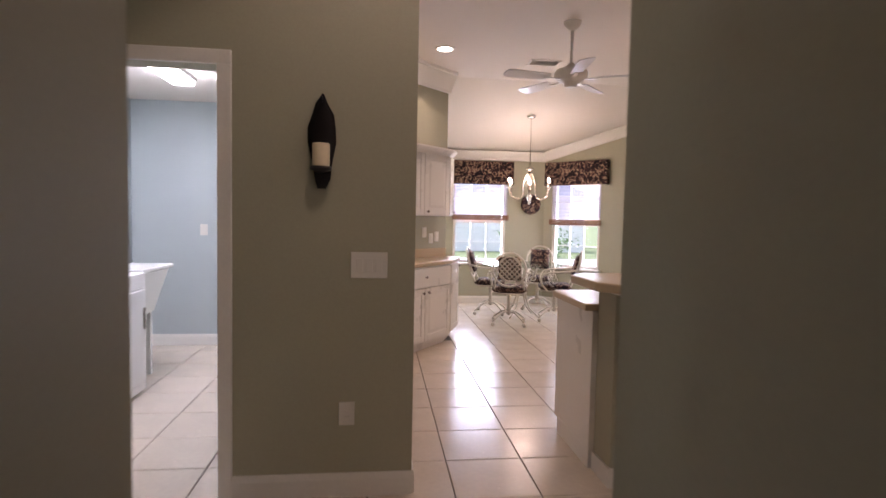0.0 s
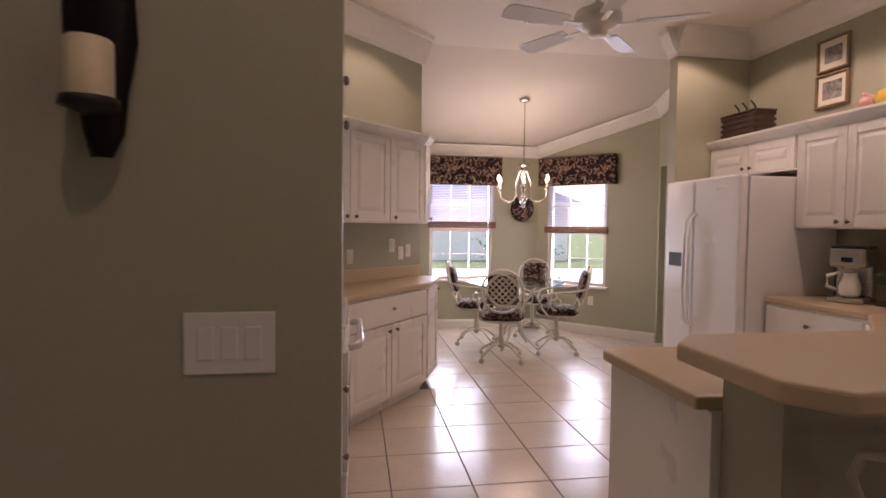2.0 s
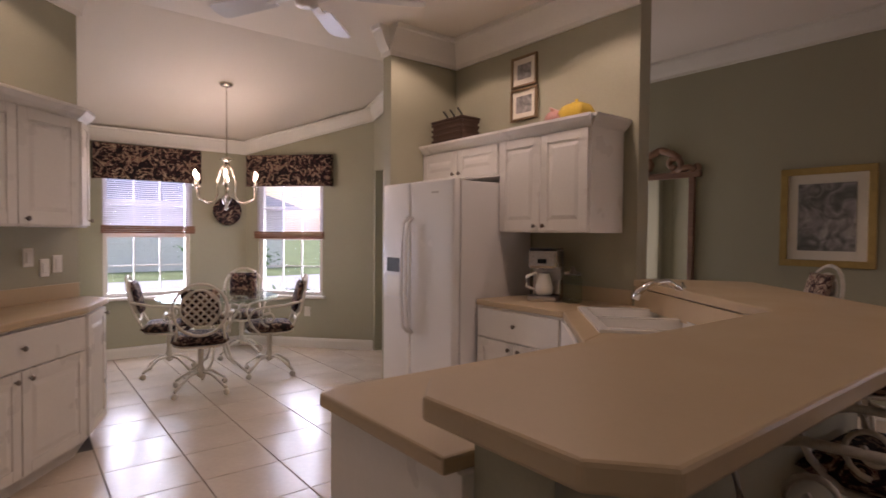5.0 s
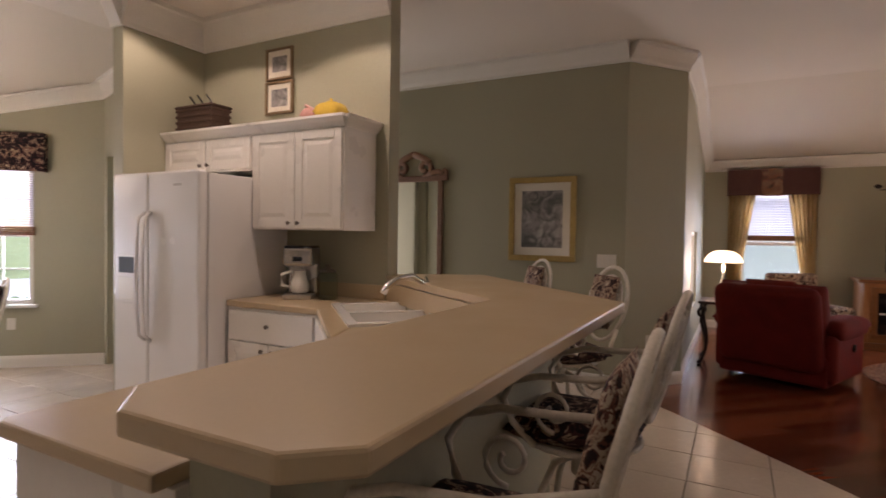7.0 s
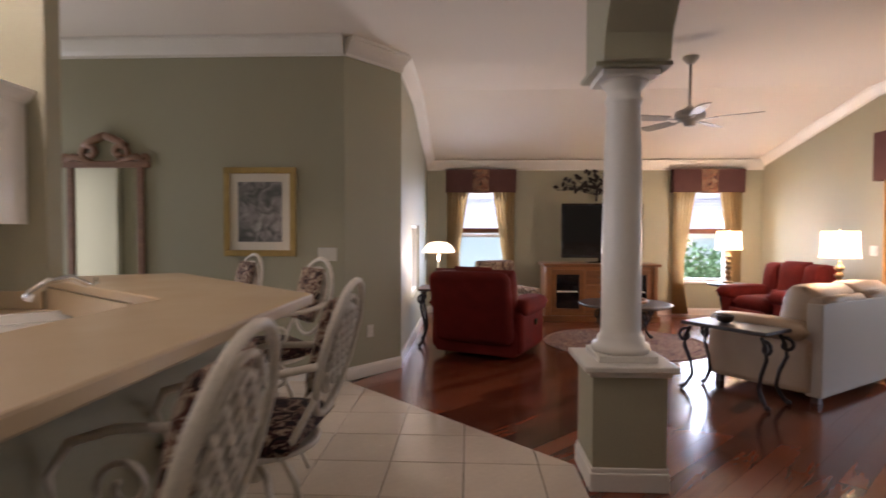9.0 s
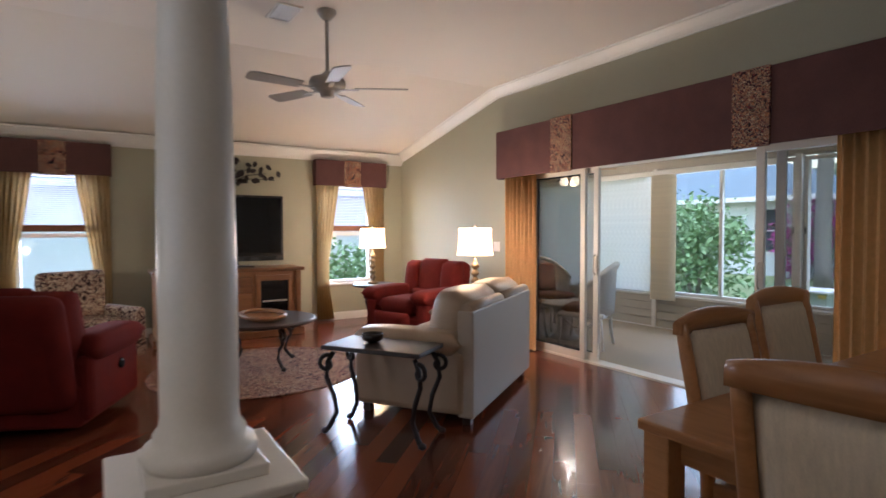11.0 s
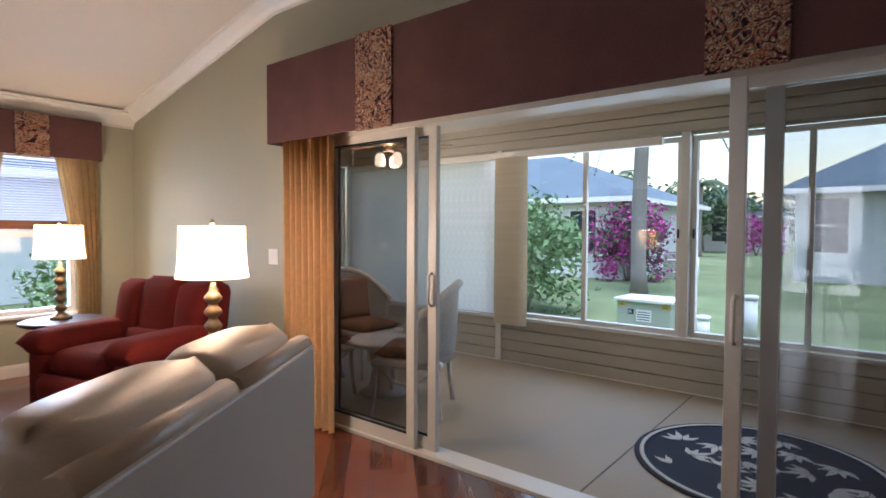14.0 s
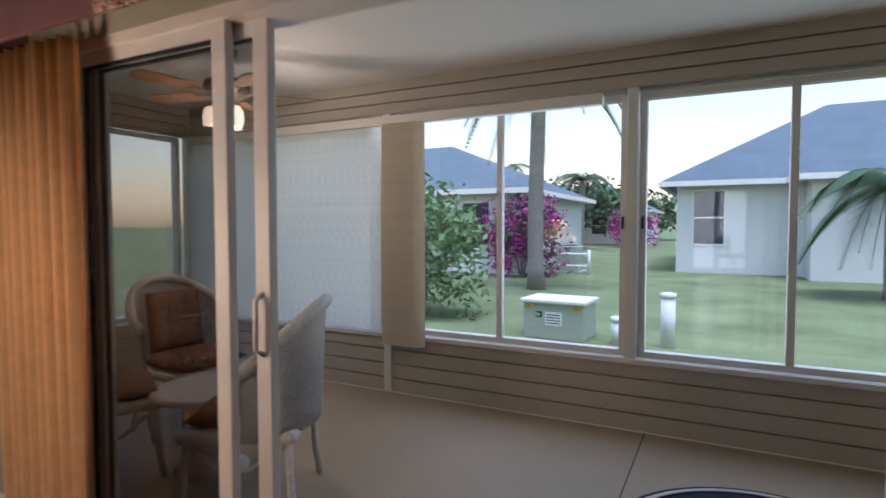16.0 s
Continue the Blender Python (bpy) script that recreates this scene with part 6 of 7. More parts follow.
def iron_table(name, label, m, top_bm, h, legs):
    ob = thing(name, label, "side table", m)
    part("tabletop", top_bm, M_DARKWOOD, ob, "dark wood top")
    for x, y, a in legs:
        r = pose(x, y, 0, 0, 0, a)
        part("leg", moved(tube([(0.0, 0, h - 0.03), (0.04, 0, h - 0.10), (0.05, 0, h - 0.20), (0.0, 0, h * 0.45), (-0.02, 0, h * 0.25), (0.03, 0, 0.05), (0.06, 0, 0.017)], 0.017, 8), r), M_IRON, ob)
        part("scroll", moved(tube([(u, 0, z) for u, z in spiral(0.045, h - 0.11, 0.06, 0.014, 110, -270)], 0.015, 6), r), M_IRON, ob, "curled iron scroll")
        part("foot_ball", moved(lathe([(0.005, 0), (0.025, 0.012), (0.025, 0.03), (0.005, 0.045)], 12, m=pose(0.065, 0, 0)), r), M_IRON, ob)
    return ob


iron_table("end_table", "dark wood end table on scrolled iron legs", pose(5.33, -0.30, 0, 0, 0, 34), prism([(-0.36, -0.19), (0.36, -0.19), (0.36, 0.19), (-0.36, 0.19)], 0.57, 0.60, 0.008), 0.58, ((0.30, 0.13, 20), (-0.30, 0.13, 160), (-0.30, -0.13, 200), (0.30, -0.13, -20)))
db = thing("bowl", "small dark wooden bowl on the end table", "bowl", pose(5.42, -0.27, 0.60))
part("body", lathe([(0.03, 0), (0.065, 0.02), (0.075, 0.06), (0.068, 0.062), (0.05, 0.02)], 20), M_DARKWOOD, db)
iron_table("coffee_table", "round dark wood coffee table on scrolled iron legs", pose(7.62, -0.06, 0.012, 0, 0, 20), lathe([(0.54, 0.44), (0.56, 0.45), (0.56, 0.465), (0.54, 0.475)], 48), 0.45, tuple((0.33 * math.cos(radians(90 * k)), 0.33 * math.sin(radians(90 * k)), 90 * k) for k in range(4)))
tray = thing("tray", "oval woven wicker tray on the coffee table", "tray", pose(7.62, -0.10, 0.488))
part("base", moved(lathe([(0.22, 0), (0.25, 0.01)], 30), Matrix.Diagonal((1.3, 0.8, 1, 1))), M_OAK, tray)
part("rim", tube([(0.32 * math.cos(a), 0.2 * math.sin(a), 0.035) for a in [k * math.pi / 16 for k in range(32)]], 0.02, 6, closed=True), M_OAK, tray)
iron_table("lamp_table", "round dark side table between the window and recliner", pose(9.05, -2.02, 0), lathe([(0.30, 0.575), (0.32, 0.585), (0.32, 0.60), (0.30, 0.61)], 36), 0.58, tuple((0.18 * math.cos(radians(120 * k)), 0.18 * math.sin(radians(120 * k)), 120 * k) for k in range(3)))
iron_table("lamp_table", "square dark side table beside the loveseat", pose(6.62, -1.98, 0, 0, 0, 34), prism([(-0.22, -0.22), (0.22, -0.22), (0.22, 0.22), (-0.22, 0.22)], 0.57, 0.60, 0.008), 0.58, ((0.15, 0.15, 45), (-0.15, 0.15, 135), (-0.15, -0.15, 225), (0.15, -0.15, -45)))
iron_table("lamp_table", "tall dark lamp table behind the recliner", pose(7.35, 2.28, 0), prism([(-0.25, -0.2), (0.25, -0.2), (0.25, 0.2), (-0.25, 0.2)], 0.66, 0.69, 0.008), 0.67, ((0.18, 0.13, 45), (-0.18, 0.13, 135), (-0.18, -0.13, 225), (0.18, -0.13, -45)))


def table_lamp(x, y, z, label, r=0.185, body=None):
    ob = thing("table_lamp", label, "lamp", pose(x, y, z), "table lamps")
    prof = [(0.075, 0), (0.08, 0.015), (0.05, 0.03), (0.03, 0.05)]
    for k in range(5):
        b = 0.06 + 0.075 * k
        prof += [(0.022, b), (0.042, b + 0.02), (0.046, b + 0.035), (0.030, b + 0.055), (0.020, b + 0.068)]
    prof += [(0.018, 0.45), (0.010, 0.47)]
    part("base", lathe(prof, 20), body or M_PICFRAME, ob, "turned antique gold base")
    part("harp", tube([(0, 0, 0.46), (0, 0.05, 0.55), (0, 0.05, 0.70), (0, 0, 0.775)], 0.004, 5), M_NICKEL, ob)
    bm = bmesh.new()
    n = 40
    hoops = [[bm.verts.new((r * q * math.cos(2 * math.pi * k / n), r * q * math.sin(2 * math.pi * k / n), z)) for k in range(n)] for q, z in ((1.0, 0.50), (0.955, 0.545), (0.925, 0.61), (0.905, 0.69), (0.90, 0.775))]
    for a, b in zip(hoops, hoops[1:]):
        for k in range(n):
            f = bm.faces.new((a[k], a[(k + 1) % n], b[(k + 1) % n], b[k]))
            f.smooth = True
    bmesh.ops.solidify(bm, geom=list(bm.faces), thickness=0.003)
    s = part("shade", bm, M_SHADE, ob, "lit cream drum shade")
    s.visible_shadow = False
    part("finial", lathe([(0.004, 0.775), (0.012, 0.785), (0.012, 0.80), (0.003, 0.815)], 10), M_NICKEL, ob)
    return ob


table_lamp(9.10, -2.0, 0.61, "turned table lamp with a lit cream shade")
table_lamp(6.60, -1.97, 0.60, "turned gold table lamp with a glowing cream shade")
gl_ = thing("table_lamp", "nickel reading lamp with a domed glass shade", "lamp", pose(7.35, 2.25, 0.69), "table lamps")
part("base", lathe([(0.08, 0), (0.08, 0.012), (0.02, 0.03), (0.014, 0.06), (0.03, 0.12), (0.035, 0.18), (0.015, 0.25), (0.012, 0.40)], 18), M_NICKEL, gl_)
s = part("shade", lathe([(0.19, 0.42), (0.195, 0.425), (0.19, 0.45), (0.15, 0.51), (0.10, 0.54), (0.04, 0.55)], 30), M_SHADE, gl_, "lit domed glass shade")
s.visible_shadow = False
rug = thing("round_rug", "round patterned persian rug with a dark border", "rug", pose(7.52, -0.05, 0.0))
part("field", lathe([(0.90, 0.0), (0.90, 0.010)], 64), M_RUG, rug)
part("border", lathe([(0.90, 0.0), (0.99, 0.0), (1.0, 0.004), (0.99, 0.009), (0.90, 0.009)], 64, hoop=True), M_RUG, rug, "wide patterned border")

# ---- dining set ----
dt = thing("dining_table", "honey wood dining table with square legs", "table", pose(2.62, -1.15, 0))
part("tabletop", box(-0.58, -1.0, 0.715, 0.58, 1.0, 0.75, 0.008), M_CHAIRWOOD, dt)
part("apron", box(-0.50, -0.92, 0.62, 0.50, 0.92, 0.715), M_CHAIRWOOD, dt)
for x in (-0.52, 0.52):
    for y in (-0.94, 0.94):
        part("leg", box(x - 0.045, y - 0.045, 0, x + 0.045, y + 0.045, 0.715, 0.006), M_CHAIRWOOD, dt)


def wood_chair(m):
    """A dining chair that faces +y, with an upholstered back in a curved wood frame."""
    ob = thing("dining_chair", "maple dining chair with a striped cream padded back", "chair", m, "chairs round the dining table")
    part("seat", moved(pillow(0.46, 0.45, 0.08, 0.3, 8), pose(0, 0.0, 0.43)), M_CREAMFAB, ob)
    part("seat_frame", box(-0.23, -0.22, 0.38, 0.23, 0.22, 0.44, 0.01), M_CHAIRWOOD, ob)
    yb = lambda z: -0.21 - 0.12 * max(0, z - 0.44) / 0.55
    for sx in (-1, 1):
        part("back_post", tube([(sx * 0.222, yb(z), z) for z in (0.0, 0.44, 0.7, 0.90, 0.96)], [0.022, 0.026, 0.025, 0.024, 0.02], 8), M_CHAIRWOOD, ob)
        part("leg", box(sx * 0.20 - 0.02, 0.17, 0, sx * 0.20 + 0.02, 0.21, 0.40, 0.004), M_CHAIRWOOD, ob)
    bm = bmesh.new()
    rings = []
    for k in range(13):
        u = k / 12 - 0.5
        bow = 1 - 4 * u * u
        y, top = yb(0.95) - 0.022 * bow, 0.975 + 0.03 * bow
        rings.append([bm.verts.new((u * 0.50, y + a, z)) for a, z in ((-0.018, 0.925), (-0.018, top - 0.012), (-0.008, top), (0.008, top), (0.018, top - 0.012), (0.018, 0.925))])
    for a, b in zip(rings, rings[1:]):
        for i in range(6):
            bm.faces.new((a[i], a[(i + 1) % 6], b[(i + 1) % 6], b[i])).smooth = True
    bm.faces.new(rings[0]), bm.faces.new(rings[-1][::-1])
    bmesh.ops.recalc_face_normals(bm, faces=bm.faces)
    part("top_rail", bm, M_CHAIRWOOD, ob, "curved wooden crest rail")
    part("back_pad", moved(pillow(0.42, 0.50, 0.06, 0.22, 10), pose(0, yb(0.70), 0.70, 90 + 12, 0, 0) @ pose(0, 0, -0.03)), M_CREAMFAB, ob, "striped cream padding")
    return ob


wc = wood_chair(pose(2.98, -0.755, 0, 0, 0, 90) @ Matrix.Diagonal((1, 1, 1.04, 1)))
for x, y, a in ((3.04, -1.36, 90), (2.55, -0.25, 186), (2.20, -0.80, -90), (2.20, -1.40, -90)):
    copy_thing(wc, pose(x, y, 0, 0, 0, a) @ Matrix.Diagonal((1, 1, 1.04, 1)))

# ---- sliding door and its dressing ----
YS = -2.92
vb = valance("valance", pose(7.14, YS, 0, 0, 0, 180), 4.4, 1.945, 2.485, 0.26, M_VALANCE, "long brown suede valance with tapestry strips over the slider", ((0.91, 1.20), (2.80, 3.07)))
sd_ = tagged(thing("door_3", "cream aluminium sliding glass door, slid open", "door", pose(0, 0, 0)), kind="structure")
part("head_track", box(3.0, -3.08, 1.98, 6.9, -2.925, 2.02), M_ALU, sd_)
part("floor_track", box(3.0, -3.08, -0.012, 6.9, -2.925, 0.012, 0.003), M_ALU, sd_)
part("jamb", box(6.86, -3.08, 0.0, 6.9, -2.925, 2.0), M_ALU, sd_)


def leaf(x0, x1, y, handle=None, pane=None):
    ob = part("sliding_panel", merged(box(x0, y - 0.018, 0.012, x0 + 0.065, y + 0.018, 1.985, 0.004), box(x1 - 0.065, y - 0.018, 0.012, x1, y + 0.018, 1.985, 0.004), box(x0 + 0.065, y - 0.016, 0.012, x1 - 0.065, y + 0.016, 0.09), box(x0 + 0.065, y - 0.016, 1.93, x1 - 0.065, y + 0.016, 1.985)), M_ALU, sd_)
    g = part("pane", box(x0 + 0.065, y - 0.003, 0.09, x1 - 0.065, y + 0.003, 1.93), pane or M_GLASSDARK, ob)
    g.visible_shadow = False
    for a, b in () if pane else ((x0 + 0.065, x0 + 0.073), (x1 - 0.077, x1 - 0.065)):
        part("gasket", box(a, y - 0.008, 0.09, b, y + 0.008, 1.93), M_BLACK, ob, "black rubber glazing gasket")
    for a, b in () if pane else ((0.09, 0.10), (1.92, 1.93)):
        part("gasket", box(x0 + 0.073, y - 0.008, a, x1 - 0.077, y + 0.008, b), M_BLACK, ob, "black rubber glazing gasket")
    if handle:
        part("door_handle", tube([(handle, y + 0.018, 0.90), (handle, y + 0.05, 0.92), (handle, y + 0.05, 1.08), (handle, y + 0.018, 1.10)], 0.009, 8), M_ALU, ob, "cream pull handle")


leaf(6.02, 6.87, -2.955), leaf(5.89, 6.855, -3.005, 5.925)
leaf(3.25, 4.31, -2.955, 4.275, M_GLASSPALE), leaf(3.12, 4.19, -3.005, None, M_GLASSPALE)
single("curtain", curtain_bm(0.54, 1.95, 8, 0.045, 0, 11, 120), M_DRAPE, "long gold silk drape hung beside the slider", "curtain", pose(6.60, -2.80, 0.02), "slider drapes")
single("curtain", curtain_bm(0.60, 1.95, 9, 0.045, 0, 12, 120), M_DRAPE, "long gold silk drape hung beside the slider", "curtain", pose(3.12, -2.80, 0.02), "slider drapes")

# ---- lanai ----
bl = thing("vertical_blinds", "white vertical vinyl blinds drawn across the lanai window", "blind")
part("headrail", box(5.3, -5.36, 2.10, 9.25, -5.29, 2.17, 0.006), M_ALU, bl)
vane = mesh_of("vane", moved(box(-0.044, -0.0008, 0.48, 0.044, 0.0008, 2.11), pose(0, 0, 0)), M_BLIND)
for k in range(28):
    piece("vane", vane, bl, pose(9.2 - k * 0.079, -5.325, 0, 0, 0, 14))
stack = mesh_of("vane", box(-0.044, -0.0008, 0.385, 0.044, 0.0008, 2.11), M_VANE)
for k in range(16):
    piece("vane", stack, bl, pose(6.945 - k * 0.0195, -5.30 + 0.004 * (k % 2), 0, 0, 0, 38))


def wicker_chair(m, label):
    ob = thing("wicker_chair", label, "chair", m, "wicker lanai chairs")
    part("seat", box(-0.27, -0.26, 0.36, 0.27, 0.28, 0.42, 0.025), M_WICKER, ob)
    part("seat_cushion", moved(pillow(0.50, 0.50, 0.10, 0.3, 8), pose(0, 0.02, 0.41)), M_TAPESTRY, ob, "floral seat cushion")
    bm = bmesh.new()
    rows = []
    for j in range(9):
        row = []
        for i in range(17):
            a = radians(-100 + 200 * i / 16)
            top = 0.60 + 0.38 * math.cos(a * 0.62) ** 2
            z = 0.40 + (top - 0.40) * j / 8
            s = 1 + 0.12 * j / 8
            row.append(bm.verts.new((0.31 * s * math.sin(a), -0.06 - 0.25 * s * math.cos(a), z)))
        rows.append(row)
    for a, b in zip(rows, rows[1:]):
        for i in range(16):
            f = bm.faces.new((a[i], a[i + 1], b[i + 1], b[i]))
            f.smooth = True
    bmesh.ops.solidify(bm, geom=list(bm.faces), thickness=0.012)
    part("back", bm, M_WICKER, ob, "woven wraparound back")
    rim = []
    for i in range(17):
        a = radians(-100 + 200 * i / 16)
        rim.append((0.31 * 1.12 * math.sin(a), -0.06 - 0.25 * 1.12 * math.cos(a), 0.60 + 0.38 * math.cos(a * 0.62) ** 2))
    part("rolled_rim", tube(rim, 0.03, 8), M_WICKER, ob)
    part("back_cushion", moved(pillow(0.42, 0.42, 0.09, 0.4, 8), pose(0, -0.17, 0.70, 98, 0, 0) @ pose(0, 0, -0.04)), M_TAPESTRY, ob, "floral back cushion")
    for sx in (-1, 1):
        for y in (-0.22, 0.24):
            part("leg", tube([(sx * 0.24, y, 0.37), (sx * 0.25, y * 1.05, 0.15), (sx * 0.27, y * 1.15, 0.0)], 0.018, 8), M_WICKER, ob)
        part("skirt", tube([(sx * 0.25, -0.2, 0.36), (sx * 0.255, -0.05, 0.25), (sx * 0.255, 0.08, 0.25), (sx * 0.25, 0.22, 0.36)], 0.012, 6), M_WICKER, ob)
    return ob


wicker_chair(pose(6.62, -3.62, LZ, 0, 0, -62), "white wicker armchair with its back to the door")
wicker_chair(pose(7.75, -4.15, LZ, 0, 0, 88), "white wicker armchair with a floral back cushion")
wicker_chair(pose(7.6, -3.45, LZ, 0, 0, 150), "white wicker armchair near the house wall")
wt = thing("wicker_table", "low white wicker table between the chairs", "side table", pose(7.1, -3.75, LZ))
part("top", lathe([(0.28, 0.42), (0.30, 0.43), (0.30, 0.45), (0.28, 0.46)], 30), M_WICKER, wt)
part("pedestal", lathe([(0.20, 0), (0.12, 0.06), (0.09, 0.22), (0.13, 0.36), (0.22, 0.42)], 24), M_WICKER, wt)
nr = thing("round_rug", "round navy lanai rug with ivory palm leaves", "rug", pose(4.35, -4.11, LZ) @ Matrix.Diagonal((1.03, 1.03, 1, 1)))
part("field", lathe([(0.60, 0), (0.60, 0.010)], 56), M_NAVY, nr)
part("border", lathe([(0.60, 0), (0.665, 0.0), (0.67, 0.006), (0.66, 0.012), (0.60, 0.012)], 56, hoop=True), M_NAVY, nr)
part("ring", lathe([(0.615, 0.011), (0.640, 0.011), (0.640, 0.0135), (0.615, 0.0135)], 56, hoop=True), M_IVORY, nr, "ivory ring")
rl = random.Random(8)
for k in range(18):
    rr = 0.52 * math.sqrt((k + 0.4) / 18)
    cx, cy, a0 = rr * math.cos(k * 2.4), rr * math.sin(k * 2.4), rl.uniform(0, 360)
    for j in range(5):
        a = a0 + (j - 2) * 32
        n = 0.17 if j == 2 else 0.13
        lf = prism([(0.012, 0), (n * 0.5, 0.020), (n, 0.0), (n * 0.5, -0.020)], 0.0102, 0.0126)
        if math.hypot(cx + n * math.cos(radians(a)), cy + n * math.sin(radians(a))) < 0.585:
            part("leaf", moved(lf, pose(cx, cy, 0, 0, 0, a)), M_IVORY, nr, "ivory palm leaf")

# ---- outside ----
GZ = -0.18
gm = bmesh.new()
add_box(gm, -400, -400, GZ - 0.3, 400, 400, GZ)
setting("ground", gm, M_GRASS, "green lawn around the house", "ground")
setting("pavement", box(-30, 12.6, GZ, 30, 21.0, GZ + 0.03), M_ROAD, "pale concrete street in front of the house", "road")
rl = random.Random(4)


def leaves(n, shape, size, seed):
    """Many small leaf blades scattered through a volume; shape(r) gives a place."""
    r = random.Random(seed)
    vs, fs = [], []
    for _ in range(n):
        p = Vector(shape(r))
        d = Vector((r.gauss(0, 1), r.gauss(0, 1), r.gauss(0, 0.8))).normalized()
        s = d.cross(Vector((r.gauss(0, 1), r.gauss(0, 1), r.gauss(0, 1)))).normalized()
        k = size * r.uniform(0.6, 1.4)
        b = len(vs)
        vs += [p - d * k, p + s * k * 0.45, p + d * k, p - s * k * 0.45]
        fs.append((b, b + 1, b + 2, b + 3))
    return vs, fs


def leafy(name, parent, n, shape, size, seed, material):
    vs, fs = leaves(n, shape, size, seed)
    me = bpy.data.meshes.new(name)
    me.from_pydata(vs, [], fs)
    me.materials.append(material)
    ob = new(name, me)
    ob.parent = parent
    return tagged(ob, kind="stuff")


def clumps(r, c, rx, rz, k):
    """A place in one of k uneven clumps that make up a crown."""
    q = random.Random(r.randrange(k) * 7 + int(c[0] * 13))
    o = (c[0] + q.uniform(-rx, rx) * 0.7, c[1] + q.uniform(-rx, rx) * 0.7, c[2] + q.uniform(-rz, rz) * 0.75)
    s = q.uniform(0.25, 0.5)
    return (o[0] + r.gauss(0, rx * s * 0.6), o[1] + r.gauss(0, rx * s * 0.6), max(0.02, o[2] + r.gauss(0, rz * s * 0.6)))


def shrub(x, y, rx, h, material, label, n=2600, seed=1, size=0.07, name="shrub"):
    ob = thing(name, label, "bush", pose(x, y, GZ))
    for k in range(4):
        a = k * 1.7 + seed
        part("stem", tube([(0.05 * math.cos(a), 0.05 * math.sin(a), 0), (0.25 * rx * math.cos(a), 0.25 * rx * math.sin(a), h * 0.4), (0.5 * rx * math.cos(a), 0.5 * rx * math.sin(a), h * 0.75)], [0.03, 0.02, 0.008], 6), M_BARK, ob)
    leafy("foliage", ob, n, lambda r: clumps(r, (0, 0, h * 0.52), rx, h * 0.5, 16), size, seed, material)
    return ob


def palm(x, y, h, r, label, seed=1, fronds=13, length=2.0):
    ob = thing("palm_tree", label, "tree", pose(x, y, GZ))
    q = random.Random(seed)
    part("trunk", tube([(0.03 * math.sin(z), 0, z) for z in [h * k / 10 for k in range(11)]], [r * (1.25 if k == 0 else 1.0 - 0.012 * k) for k in range(11)], 14), M_BARK, ob, "ringed grey trunk")
    for k in range(fronds):
        a, up_ = 2 * math.pi * k / fronds + q.uniform(-0.2, 0.2), q.uniform(0.1, 1.0)
        d = Vector((math.cos(a), math.sin(a), 0))
        side = Vector((-d.y, d.x, 0))
        pts = [Vector((0, 0, h)) + d * (length * t) + Vector((0, 0, length * (up_ * t - 1.25 * t * t))) for t in [i / 8 for i in range(9)]]
        bm = tube(pts, [0.022 * (1 - i / 10) for i in range(9)], 5)
        for i in range(1, 9):
            for j in range(6):
                t = (i - 1 + j / 6) / 8
                p = pts[i - 1].lerp(pts[i], j / 6)
                for sg in (-1, 1):
                    n = 0.52 * math.sin(math.pi * min(0.97, 0.15 + t * 0.8))
                    e = p + side * sg * n * 0.8 + d * n * 0.4 - Vector((0, 0, n * 0.6))
                    w = d * 0.028
                    vs = [bm.verts.new(v) for v in (p - w, p + w, e)]
                    bm.faces.new(vs)
        part("frond", bm, M_LEAFDARK, ob, "drooping feathered frond")
    return ob


def house(m, w, d, h, rise, label, windows=(), over=0.5):
    ob = thing("house", label, "house", m)
    part("wall", box(0, 0, 0, w, d, h), M_STUCCO, ob, "white stucco wall")
    bm = bmesh.new()
    k = min(w, d) / 2
    lo = [bm.verts.new(v) for v in ((-over, -over, h), (w + over, -over, h), (w + over, d + over, h), (-over, d + over, h))]
    if w >= d:
        a, b = bm.verts.new((k, d / 2, h + rise)), bm.verts.new((w - k, d / 2, h + rise))
        fs = ((lo[0], lo[1], b, a), (lo[1], lo[2], b), (lo[2], lo[3], a, b), (lo[3], lo[0], a))
    else:
        a, b = bm.verts.new((w / 2, k, h + rise)), bm.verts.new((w / 2, d - k, h + rise))
        fs = ((lo[0], lo[1], a), (lo[1], lo[2], b, a), (lo[2], lo[3], b), (lo[3], lo[0], a, b))
    for f in fs:
        bm.faces.new(f)
    bm.faces.new(lo[::-1])
    part("roof", bm, M_ROOF, ob, "grey shingle hip roof")
    part("fascia", merged(box(-over, -over - 0.02, h - 0.14, w + over, -over, h + 0.02), box(-over - 0.02, -over, h - 0.14, -over, d + over, h + 0.02), box(w + over, -over, h - 0.14, w + over + 0.02, d + over, h + 0.02), box(-over, d + over, h - 0.14, w + over, d + over + 0.02, h + 0.02)), M_TRIM, ob)
    for x, ww, z0, z1 in windows:
        wi = part("window", merged(box(x - 0.06, d - 0.01, z0 - 0.06, x + ww + 0.06, d + 0.03, z0), box(x - 0.06, d - 0.01, z1, x + ww + 0.06, d + 0.03, z1 + 0.06), box(x - 0.06, d - 0.01, z0, x, d + 0.03, z1), box(x + ww, d - 0.01, z0, x + ww + 0.06, d + 0.03, z1), box(x, d, (z0 + z1) / 2 - 0.02, x + ww, d + 0.025, (z0 + z1) / 2 + 0.02)), M_TRIM, ob)
        part("pane", box(x, d - 0.005, z0, x + ww, d + 0.012, z1), M_DARKGLASS, wi)
    return ob


